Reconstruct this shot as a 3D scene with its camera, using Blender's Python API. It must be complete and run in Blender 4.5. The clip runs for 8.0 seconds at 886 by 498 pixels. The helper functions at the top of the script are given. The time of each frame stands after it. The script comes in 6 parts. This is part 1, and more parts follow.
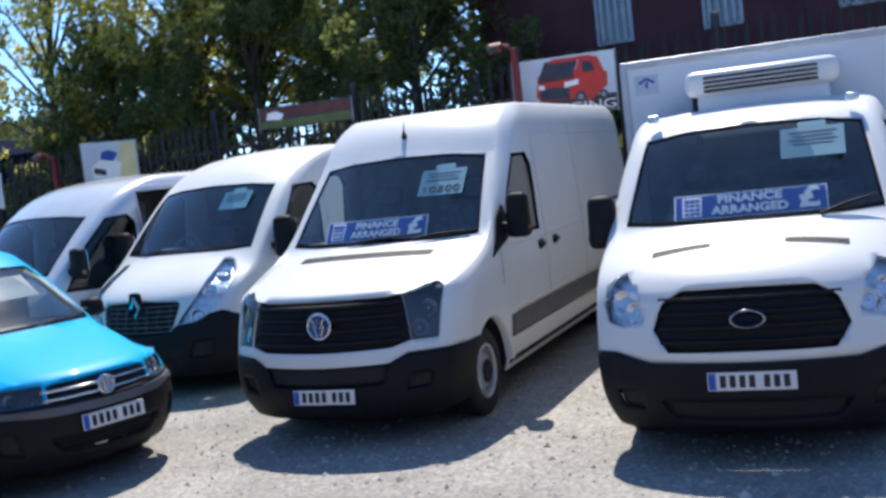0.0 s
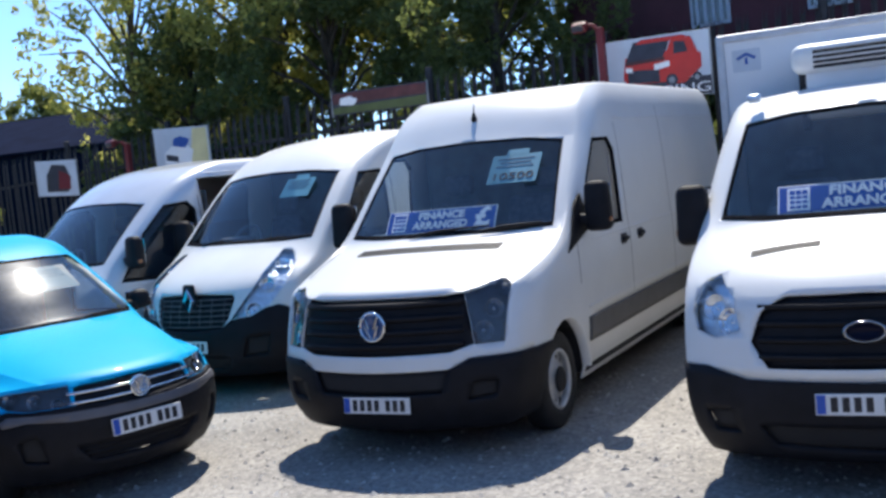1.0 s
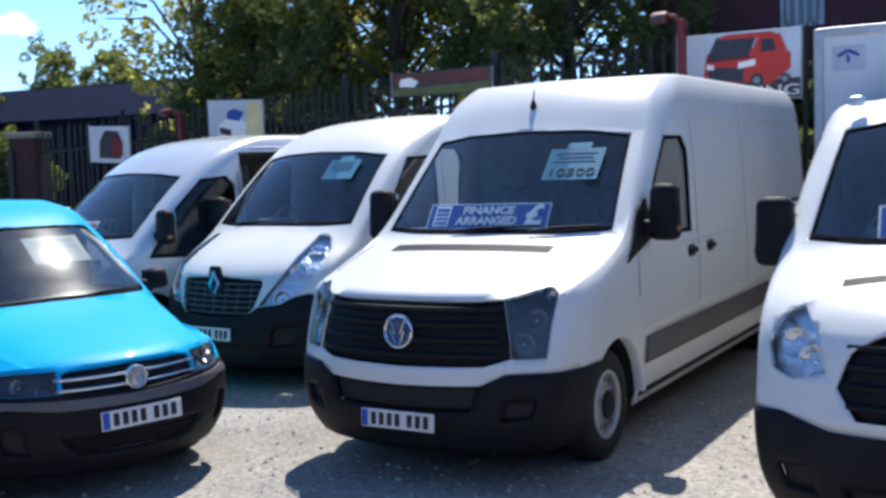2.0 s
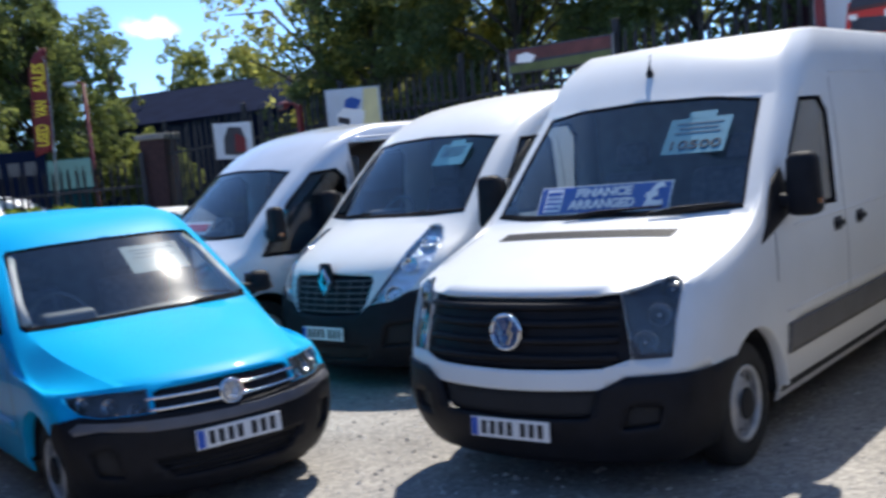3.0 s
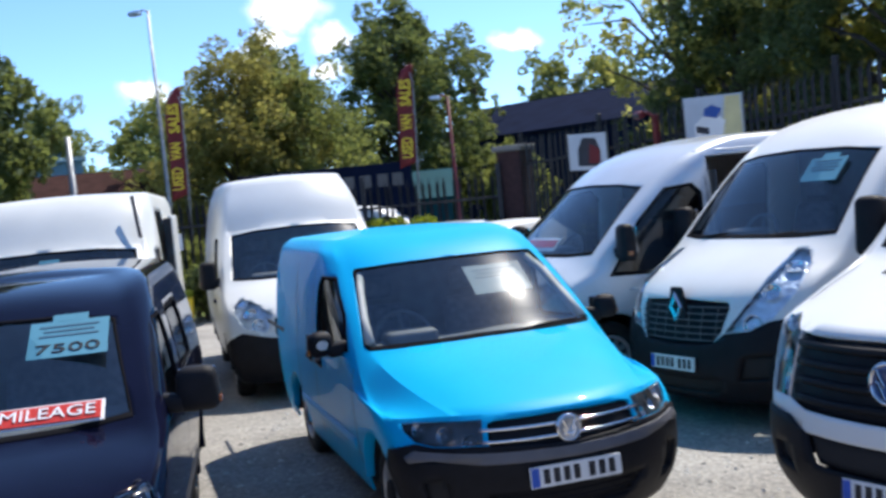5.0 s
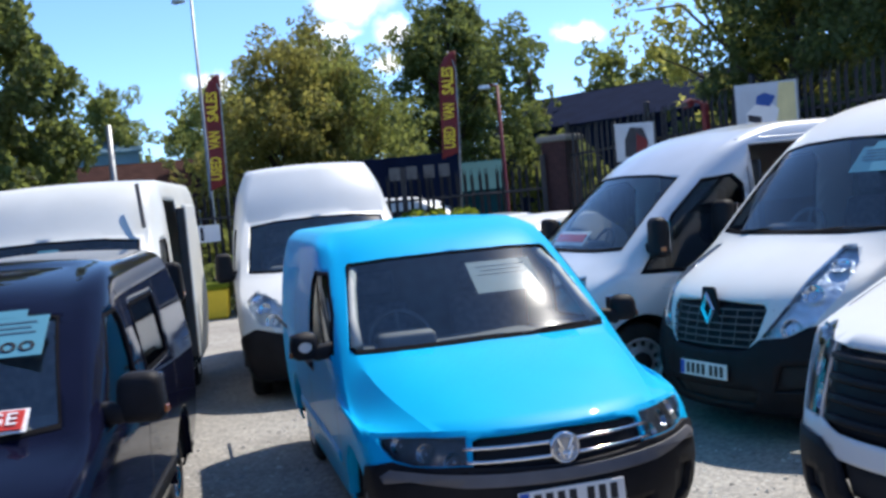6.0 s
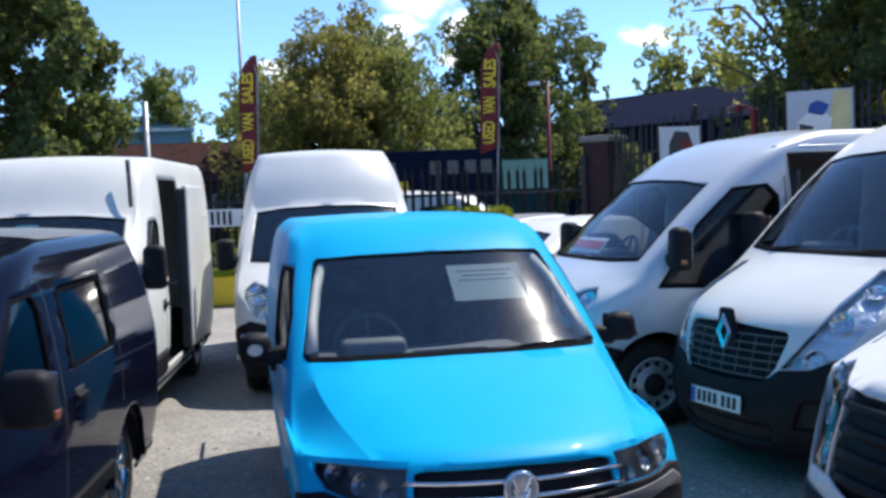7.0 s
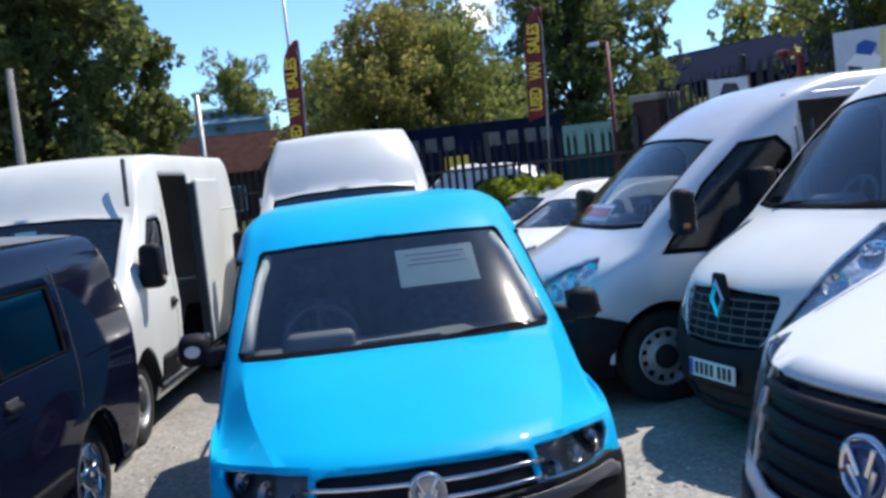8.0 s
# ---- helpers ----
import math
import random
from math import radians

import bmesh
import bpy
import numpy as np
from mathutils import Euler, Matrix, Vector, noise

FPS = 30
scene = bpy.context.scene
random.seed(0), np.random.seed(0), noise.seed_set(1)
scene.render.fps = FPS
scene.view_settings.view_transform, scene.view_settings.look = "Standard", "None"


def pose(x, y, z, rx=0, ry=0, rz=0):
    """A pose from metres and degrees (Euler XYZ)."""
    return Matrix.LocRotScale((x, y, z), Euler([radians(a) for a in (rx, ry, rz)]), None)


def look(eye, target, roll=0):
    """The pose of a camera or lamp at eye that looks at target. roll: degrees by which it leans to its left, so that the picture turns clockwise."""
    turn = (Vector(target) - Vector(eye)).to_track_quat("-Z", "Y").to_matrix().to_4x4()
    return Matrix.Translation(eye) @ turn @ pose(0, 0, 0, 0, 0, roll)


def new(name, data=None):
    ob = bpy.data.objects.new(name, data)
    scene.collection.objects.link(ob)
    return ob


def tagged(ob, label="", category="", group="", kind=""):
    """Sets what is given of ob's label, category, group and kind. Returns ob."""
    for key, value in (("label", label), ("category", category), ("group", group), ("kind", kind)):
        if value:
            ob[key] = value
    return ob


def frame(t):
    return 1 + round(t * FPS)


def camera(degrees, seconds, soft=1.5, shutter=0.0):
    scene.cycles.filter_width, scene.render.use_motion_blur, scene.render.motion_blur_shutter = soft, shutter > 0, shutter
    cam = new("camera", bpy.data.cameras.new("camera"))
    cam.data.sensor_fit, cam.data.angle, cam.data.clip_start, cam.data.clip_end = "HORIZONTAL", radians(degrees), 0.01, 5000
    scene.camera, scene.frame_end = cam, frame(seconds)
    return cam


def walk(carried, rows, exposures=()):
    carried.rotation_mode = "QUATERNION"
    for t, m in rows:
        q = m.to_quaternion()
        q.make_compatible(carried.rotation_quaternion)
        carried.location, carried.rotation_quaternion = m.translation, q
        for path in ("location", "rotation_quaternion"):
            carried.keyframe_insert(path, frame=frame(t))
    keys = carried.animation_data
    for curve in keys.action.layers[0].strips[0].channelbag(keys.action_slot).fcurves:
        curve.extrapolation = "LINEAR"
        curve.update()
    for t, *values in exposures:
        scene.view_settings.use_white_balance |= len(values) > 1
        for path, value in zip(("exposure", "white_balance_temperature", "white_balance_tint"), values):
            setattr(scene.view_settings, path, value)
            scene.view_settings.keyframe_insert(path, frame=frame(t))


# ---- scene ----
from mathutils.bvhtree import BVHTree

# ---- camera and walk ----
cam = camera(45.0, 8.0, soft=3.0, shutter=0.5)
PATH = [
    (0.0, pose(-0.000, 0.000, 2.028, 85.60, 6.40, 0.00)),
    (0.5, pose(0.097, 0.398, 1.958, 85.81, 1.62, 1.27)),
    (1.0, pose(0.128, 0.851, 1.958, 85.69, 5.97, 4.79)),
    (2.5, pose(0.236, 2.085, 1.920, 85.25, 0.39, 10.30)),
    (3.0, pose(0.280, 2.318, 1.957, 84.78, 5.67, 15.77)),
    (3.5, pose(0.270, 2.309, 2.028, 84.44, 6.09, 18.48)),
    (4.0, pose(0.204, 2.291, 2.017, 85.59, 8.00, 22.46)),
    (4.5, pose(0.196, 2.511, 1.988, 86.20, 7.94, 29.39)),
    (5.0, pose(0.133, 2.792, 2.022, 87.07, 5.67, 34.79)),
    (6.5, pose(0.007, 3.961, 1.933, 86.92, 4.38, 39.50)),
    (7.0, pose(-0.057, 4.358, 1.922, 86.97, 2.13, 41.15)),
    (7.5, pose(0.118, 4.745, 1.891, 86.75, 4.93, 43.72)),
    (8.0, pose(0.311, 5.131, 1.907, 85.80, 6.26, 46.10)),
]
walk(cam, PATH, exposures=[(0.0, 0.78), (1.0, 0.80), (2.5, 0.80), (3.5, 0.66), (5.0, 0.76), (6.5, 0.68), (8.0, 0.64)])

# ---- world and sun ----
SUN_EL, SUN_AZ = radians(57), radians(-4)   # azimuth from +y towards -x
world = bpy.data.worlds.new("world")
scene.world = world
world.use_nodes = True
wn = world.node_tree
wn.nodes.clear()
sky = wn.nodes.new("ShaderNodeTexSky")
sky.sky_type = "NISHITA"
sky.sun_disc = False
sky.sun_elevation = SUN_EL
sky.sun_rotation = -SUN_AZ
sky.dust_density, sky.ozone_density, sky.air_density, sky.altitude = 0.0, 2.5, 1.0, 4500
bg = wn.nodes.new("ShaderNodeBackground")
bg.inputs["Strength"].default_value = 0.26
out = wn.nodes.new("ShaderNodeOutputWorld")
tone = wn.nodes.new("ShaderNodeMix")
tone.data_type, tone.blend_type = "RGBA", "MULTIPLY"
tone.inputs["Factor"].default_value = 1.0
tone.inputs["B"].default_value = (0.49, 0.59, 0.66, 1)
wn.links.new(sky.outputs[0], tone.inputs["A"])
# a few small fair-weather clouds low over the trees
coord = wn.nodes.new("ShaderNodeTexCoord")
puff = wn.nodes.new("ShaderNodeTexNoise")
puff.inputs["Scale"].default_value, puff.inputs["Detail"].default_value = 34, 6
wn.links.new(coord.outputs["Generated"], puff.inputs["Vector"])
shift = wn.nodes.new("ShaderNodeVectorMath")
shift.operation = "MULTIPLY_ADD"
shift.inputs[1].default_value, shift.inputs[2].default_value = (0.034, 0.034, 0.034), (-0.017, -0.017, -0.017)
wn.links.new(puff.outputs["Color"], shift.inputs[0])
bent = wn.nodes.new("ShaderNodeVectorMath")
wn.links.new(coord.outputs["Generated"], bent.inputs[0])
wn.links.new(shift.outputs[0], bent.inputs[1])
cover = None
for cx, cy, cz, cr in ((-0.659, 0.730, 0.179, 0.044), (-0.674, 0.722, 0.155, 0.024), (-0.633, 0.760, 0.150, 0.033), (-0.686, 0.716, 0.132, 0.038), (-0.641, 0.758, 0.122, 0.021),
                       (-0.497, 0.857, 0.134, 0.026), (-0.757, 0.643, 0.116, 0.030), (0.30, 0.93, 0.22, 0.05), (0.75, 0.60, 0.30, 0.07), (-0.2, -0.9, 0.4, 0.08), (-0.93, 0.1, 0.35, 0.07), (0.6, -0.7, 0.4, 0.08)):
    near = wn.nodes.new("ShaderNodeVectorMath")
    near.operation = "SUBTRACT"
    near.inputs[1].default_value = (cx, cy, cz)
    wn.links.new(bent.outputs[0], near.inputs[0])
    squash = wn.nodes.new("ShaderNodeVectorMath")
    squash.operation = "MULTIPLY"
    squash.inputs[1].default_value = (1, 1, 1.9)
    wn.links.new(near.outputs[0], squash.inputs[0])
    dist = wn.nodes.new("ShaderNodeVectorMath")
    dist.operation = "LENGTH"
    wn.links.new(squash.outputs[0], dist.inputs[0])
    edge = wn.nodes.new("ShaderNodeMapRange")
    edge.interpolation_type = "SMOOTHSTEP"
    edge.inputs["From Min"].default_value, edge.inputs["From Max"].default_value = cr, cr * 0.35
    wn.links.new(dist.outputs["Value"], edge.inputs["Value"])
    if cover is None:
        cover = edge.outputs[0]
    else:
        top_of = wn.nodes.new("ShaderNodeMath")
        top_of.operation = "MAXIMUM"
        wn.links.new(cover, top_of.inputs[0])
        wn.links.new(edge.outputs[0], top_of.inputs[1])
        cover = top_of.outputs[0]
cloud = wn.nodes.new("ShaderNodeMix")
cloud.data_type = "RGBA"
cloud.inputs["B"].default_value = (4.0, 4.1, 4.3, 1)
wn.links.new(cover, cloud.inputs["Factor"])
wn.links.new(tone.outputs["Result"], cloud.inputs["A"])
wn.links.new(cloud.outputs["Result"], bg.inputs["Color"])
wn.links.new(bg.outputs[0], out.inputs["Surface"])
sun = new("sun", bpy.data.lights.new("sun", "SUN"))
sun.data.energy, sun.data.angle, sun.data.color = 3.75, radians(0.55), (1.0, 0.95, 0.87)
sun_dir = Vector((-math.sin(SUN_AZ) * math.cos(SUN_EL), math.cos(SUN_AZ) * math.cos(SUN_EL), math.sin(SUN_EL)))
sun.matrix_world = look(sun_dir * 60, (0, 0, 0))

# ---- materials ----
def material(name, color, rough=0.5, metal=0.0, coat=0.0, var=0.12, scale=6.0, bump=0.0, bump_scale=60.0, spec=0.5, object_random=0.0):
    m = bpy.data.materials.new(name)
    m.use_nodes = True
    nt = m.node_tree
    b = nt.nodes["Principled BSDF"]
    b.inputs["Roughness"].default_value = rough
    b.inputs["Metallic"].default_value = metal
    b.inputs["Coat Weight"].default_value = coat
    b.inputs["Coat Roughness"].default_value = 0.04
    b.inputs["Specular IOR Level"].default_value = spec
    tc = nt.nodes.new("ShaderNodeTexCoord")
    n1 = nt.nodes.new("ShaderNodeTexNoise")
    n1.inputs["Scale"].default_value = scale
    n1.inputs["Detail"].default_value = 6
    nt.links.new(tc.outputs["Object"], n1.inputs["Vector"])
    ramp = nt.nodes.new("ShaderNodeValToRGB")
    lo = [max(0, c * (1 - var)) for c in color]
    hi = [min(1, c * (1 + var)) for c in color]
    ramp.color_ramp.elements[0].position, ramp.color_ramp.elements[1].position = 0.3, 0.7
    ramp.color_ramp.elements[0].color = (*lo, 1)
    ramp.color_ramp.elements[1].color = (*hi, 1)
    nt.links.new(n1.outputs["Fac"], ramp.inputs["Fac"])
    col = ramp.outputs["Color"]
    if object_random:
        info = nt.nodes.new("ShaderNodeObjectInfo")
        hsv = nt.nodes.new("ShaderNodeHueSaturation")
        mul = nt.nodes.new("ShaderNodeMath")
        mul.operation = "MULTIPLY_ADD"
        mul.inputs[1].default_value, mul.inputs[2].default_value = object_random, 1 - object_random / 2
        nt.links.new(info.outputs["Random"], mul.inputs[0])
        nt.links.new(mul.outputs[0], hsv.inputs["Value"])
        nt.links.new(col, hsv.inputs["Color"])
        col = hsv.outputs["Color"]
    nt.links.new(col, b.inputs["Base Color"])
    if bump:
        n2 = nt.nodes.new("ShaderNodeTexNoise")
        n2.inputs["Scale"].default_value = bump_scale
        n2.inputs["Detail"].default_value = 4
        nt.links.new(tc.outputs["Object"], n2.inputs["Vector"])
        bp = nt.nodes.new("ShaderNodeBump")
        bp.inputs["Strength"].default_value = bump
        bp.inputs["Distance"].default_value = 0.02
        nt.links.new(n2.outputs["Fac"], bp.inputs["Height"])
        nt.links.new(bp.outputs[0], b.inputs["Normal"])
    return m


def glass(name, tint, rough=0.04, sheen=0.1, edge=0.75, dust=0.0):
    """Tinted vehicle glazing: a clear coat over a tinted, see-through sheet."""
    m = bpy.data.materials.new(name)
    m.use_nodes = True
    nt = m.node_tree
    nt.nodes.clear()
    o = nt.nodes.new("ShaderNodeOutputMaterial")
    mix = nt.nodes.new("ShaderNodeMixShader")
    tr = nt.nodes.new("ShaderNodeBsdfTransparent")
    gl = nt.nodes.new("ShaderNodeBsdfGlossy")
    lw = nt.nodes.new("ShaderNodeLayerWeight")
    lw.inputs["Blend"].default_value = 0.5
    pw = nt.nodes.new("ShaderNodeMath")
    pw.operation = "POWER"
    pw.inputs[1].default_value = 3.2
    nt.links.new(lw.outputs["Facing"], pw.inputs[0])
    fr = nt.nodes.new("ShaderNodeMath")
    fr.operation = "MULTIPLY_ADD"
    fr.inputs[1].default_value, fr.inputs[2].default_value = edge, sheen
    nt.links.new(pw.outputs[0], fr.inputs[0])
    tr.inputs["Color"].default_value = (*tint, 1)
    gl.inputs["Roughness"].default_value = rough
    nt.links.new(fr.outputs[0], mix.inputs["Fac"])
    nt.links.new(tr.outputs[0], mix.inputs[1])
    film = nt.nodes.new("ShaderNodeBsdfGlossy")
    film.inputs["Roughness"].default_value = 0.22
    blend = nt.nodes.new("ShaderNodeMixShader")
    patchy = nt.nodes.new("ShaderNodeTexNoise")
    patchy.inputs["Scale"].default_value, patchy.inputs["Detail"].default_value = 3.5, 5
    share = nt.nodes.new("ShaderNodeMath")
    share.operation = "MULTIPLY"
    share.inputs[1].default_value = 2 * dust
    nt.links.new(patchy.outputs["Fac"], share.inputs[0])
    nt.links.new(share.outputs[0], blend.inputs["Fac"])
    nt.links.new(gl.outputs[0], blend.inputs[1])
    nt.links.new(film.outputs[0], blend.inputs[2])
    nt.links.new(blend.outputs[0], mix.inputs[2])
    nt.links.new(mix.outputs[0], o.inputs["Surface"])
    return m


WHITE = material("white_paint", (0.72, 0.725, 0.715), 0.38, coat=0.15, var=0.03, scale=2.5, bump=0.02, bump_scale=3)
CREAM = material("old_white_paint", (0.74, 0.74, 0.70), 0.35, coat=0.1, var=0.05, scale=2.5, bump=0.02, bump_scale=3)
SILVER = material("pale_silver_paint", (0.60, 0.63, 0.68), 0.3, metal=0.15, coat=0.7, var=0.05, scale=3)
BLUE = material("bright_blue_paint", (0.0, 0.41, 0.75), 0.45, coat=0.18, spec=0.1, var=0.04, scale=2.5, bump=0.006, bump_scale=3)
NAVY = material("dark_navy_metallic_paint", (0.005, 0.006, 0.018), 0.05, metal=0.0, coat=0.0, spec=0.10, var=0.15, scale=4)
PLASTIC = material("black_textured_plastic", (0.010, 0.010, 0.013), 0.6, spec=0.2, var=0.25, scale=9, bump=0.12, bump_scale=240)
# bumper grey, made paler for the sun on the bumper's top ledge
GREYPLASTIC = material("sunlit_grey_bumper_plastic", (0.11, 0.11, 0.125), 0.5, var=0.12, scale=7, bump=0.05, bump_scale=200)
MOULD = material("grey_side_moulding", (0.10, 0.10, 0.105), 0.5, var=0.15, scale=6, bump=0.06, bump_scale=160)
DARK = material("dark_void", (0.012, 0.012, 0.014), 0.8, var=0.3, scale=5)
SEAM = material("panel_gap", (0.05, 0.05, 0.055), 0.7, var=0.2)
RUBBER = material("tyre_rubber", (0.013, 0.013, 0.014), 0.75, var=0.3, scale=12, bump=0.2, bump_scale=90)
STEEL = material("silver_painted_steel", (0.50, 0.51, 0.53), 0.35, metal=0.5, var=0.12, scale=14)
CHROME = material("chrome", (0.75, 0.76, 0.78), 0.08, metal=1.0, var=0.03)
GLASS = glass("windscreen_glass", (0.92, 0.97, 0.96), sheen=0.10, dust=0.035)
CLEARGLASS = glass("clear_door_glass", (0.86, 0.92, 0.92))
DARKGLASS = glass("side_window_glass", (0.26, 0.29, 0.31), sheen=0.05, edge=0.45)
LAMPGLASS = glass("lamp_lens", (0.94, 0.97, 1.0), sheen=0.05)
FRIT = material("black_glass_border", (0.010, 0.010, 0.012), 0.9, spec=0.03, var=0.1)
TRIM = material("dark_grey_cab_trim", (0.12, 0.125, 0.14), 0.6, var=0.2, scale=8, bump=0.08, bump_scale=120)
SEAT = material("seat_cloth", (0.10, 0.105, 0.13), 0.9, var=0.3, scale=25, bump=0.15, bump_scale=200)
PALETRIM = material("pale_grey_lining", (0.42, 0.43, 0.42), 0.7, var=0.08, scale=9)
PLATE = material("white_plate", (0.75, 0.75, 0.74), 0.35, var=0.04)
PLATEBLUE = material("blue_plate_band", (0.02, 0.09, 0.45), 0.35)
INK = material("black_lettering", (0.015, 0.015, 0.018), 0.5)
SIGNBLUE = material("blue_sign_card", (0.02, 0.09, 0.36), 0.4, var=0.06)
SIGNWHITE = material("white_sign_print", (0.86, 0.86, 0.86), 0.5, var=0.03)
CARDPRINT = material("faded_blue_print", (0.03, 0.10, 0.16), 0.6)
# darker copy of the price card blue: dimming by the windscreen put into the colour
DIMMEDCARD = material("glass_dimmed_blue_card", (0.018, 0.085, 0.14), 0.6, var=0.15, scale=9)
PALEBLUE = material("pale_blue_price_card", (0.06, 0.24, 0.34), 0.6, var=0.05)
RED = material("red_print", (0.55, 0.03, 0.02), 0.45, var=0.08)
SKYPRINT = material("pale_printed_vinyl", (0.55, 0.60, 0.66), 0.4, var=0.08, scale=3)
PLY = material("plywood_lining", (0.52, 0.31, 0.16), 0.7, var=0.2, scale=5)
BOXWHITE = material("white_fridge_body_panel", (0.74, 0.76, 0.78), 0.4, var=0.04, scale=2)

# ---- builders ----
def thing(name, m, label, category, group=""):
    e = new(name)
    e.empty_display_size = 0.2
    e.matrix_world = m
    return tagged(e, label, category, group)


def part(name, bm, mat, parent, label="", smooth=False):
    me = bpy.data.meshes.new(name)
    if smooth:
        for f in bm.faces:
            f.smooth = True
    bm.to_mesh(me)
    bm.free()
    me.materials.append(mat)
    ob = new(name, me)
    ob.parent = parent
    if label:
        tagged(ob, label)
    return ob


def rbox(size, at=(0, 0, 0), r=0.02, seg=2, turn=(0, 0, 0), bm=None, taper=1.0):
    """A box with rounded edges; taper scales its top."""
    bm = bm or bmesh.new()
    made = bmesh.ops.create_cube(bm, size=1)["verts"]
    for v in made:
        k = taper if v.co.z > 0 else 1
        v.co = Vector((v.co.x * size[0] * k, v.co.y * size[1] * k, v.co.z * size[2]))
    if r > 0:
        es = list({e for v in made for e in v.link_edges})
        made = [v for v in bmesh.ops.bevel(bm, geom=es, offset=r, segments=seg, profile=0.5, affect="EDGES")["verts"]]
    bmesh.ops.transform(bm, matrix=pose(*at, *turn), verts=made)
    return bm


def lathe(profile, n=32, m=None, bm=None):
    """Turns (radius, height) pairs round local z, then places it by m."""
    bm = bm or bmesh.new()
    rings = []
    for r, h in profile:
        if r < 1e-5:
            rings.append([bm.verts.new((0, 0, h))])
        else:
            rings.append([bm.verts.new((r * math.cos(2 * math.pi * i / n), r * math.sin(2 * math.pi * i / n), h)) for i in range(n)])
    for a, b in zip(rings, rings[1:]):
        for i in range(n):
            j = (i + 1) % n
            if len(a) == 1 and len(b) == 1:
                continue
            if len(a) == 1:
                bm.faces.new((a[0], b[j], b[i]))
            elif len(b) == 1:
                bm.faces.new((a[i], a[j], b[0]))
            else:
                bm.faces.new((a[i], a[j], b[j], b[i]))
    if m:
        bmesh.ops.transform(bm, matrix=m, verts=[v for ring in rings for v in ring])
    bmesh.ops.recalc_face_normals(bm, faces=bm.faces[:])
    return bm


def tube(points, r, n=8, bm=None):
    """A round bar along points."""
    bm = bm or bmesh.new()
    pts = [Vector(p) for p in points]
    rings = []
    for i, p in enumerate(pts):
        d = (pts[min(i + 1, len(pts) - 1)] - pts[max(i - 1, 0)]).normalized()
        a = d.orthogonal().normalized()
        b = d.cross(a)
        rr = r[i] if isinstance(r, (list, tuple)) else r
        rings.append([bm.verts.new(p + rr * (math.cos(2 * math.pi * k / n) * a + math.sin(2 * math.pi * k / n) * b)) for k in range(n)])
    # keep neighbouring rings from twisting
    for a, b in zip(rings, rings[1:]):
        s = min(range(n), key=lambda q: sum((a[k].co - b[(k + q) % n].co).length for k in range(n)))
        for k in range(n):
            bm.faces.new((a[k], a[(k + 1) % n], b[(k + 1 + s) % n], b[(k + s) % n]))
    bm.faces.new(rings[0][::-1])
    bm.faces.new(rings[-1])
    bmesh.ops.recalc_face_normals(bm, faces=bm.faces[:])
    return bm


def lettering(text, size, m, mat, parent, name="lettering", depth=0.002, width=None, bold=0.0):
    cu = bpy.data.curves.new(name, "FONT")
    cu.body, cu.size, cu.align_x, cu.align_y, cu.extrude = text, size, "CENTER", "CENTER", depth
    cu.offset = size * bold
    cu.resolution_u = 3
    tmp = bpy.data.objects.new(name, cu)
    scene.collection.objects.link(tmp)
    dg = bpy.context.evaluated_depsgraph_get()
    me = bpy.data.meshes.new_from_object(tmp.evaluated_get(dg))
    bpy.data.objects.remove(tmp)
    if width:
        xs = [v.co.x for v in me.vertices]
        k = width / (max(xs) - min(xs))
        for v in me.vertices:
            v.co.x *= k
    me.transform(m)
    me.materials.clear()
    me.materials.append(mat)
    ob = new(name, me)
    ob.parent = parent
    return ob


# Each row of a body runs round the vehicle at one level:
# front y, sweep of the corner, half width at the corner, half width along the side, height in front, at the corner, along the side, tail y
FRONT = (0.0, 0.36, 0.7, 0.9, 1.0)
NEAR = (0.05, 0.13, 0.28, 0.5)                                  # metres behind the corner
SIDE = NEAR + (0.14, 0.30, 0.46, 0.62, 0.78, 0.9, 0.96, 1.0)    # then shares of the rest
REAR = (0.7, 0.36, 0.0)


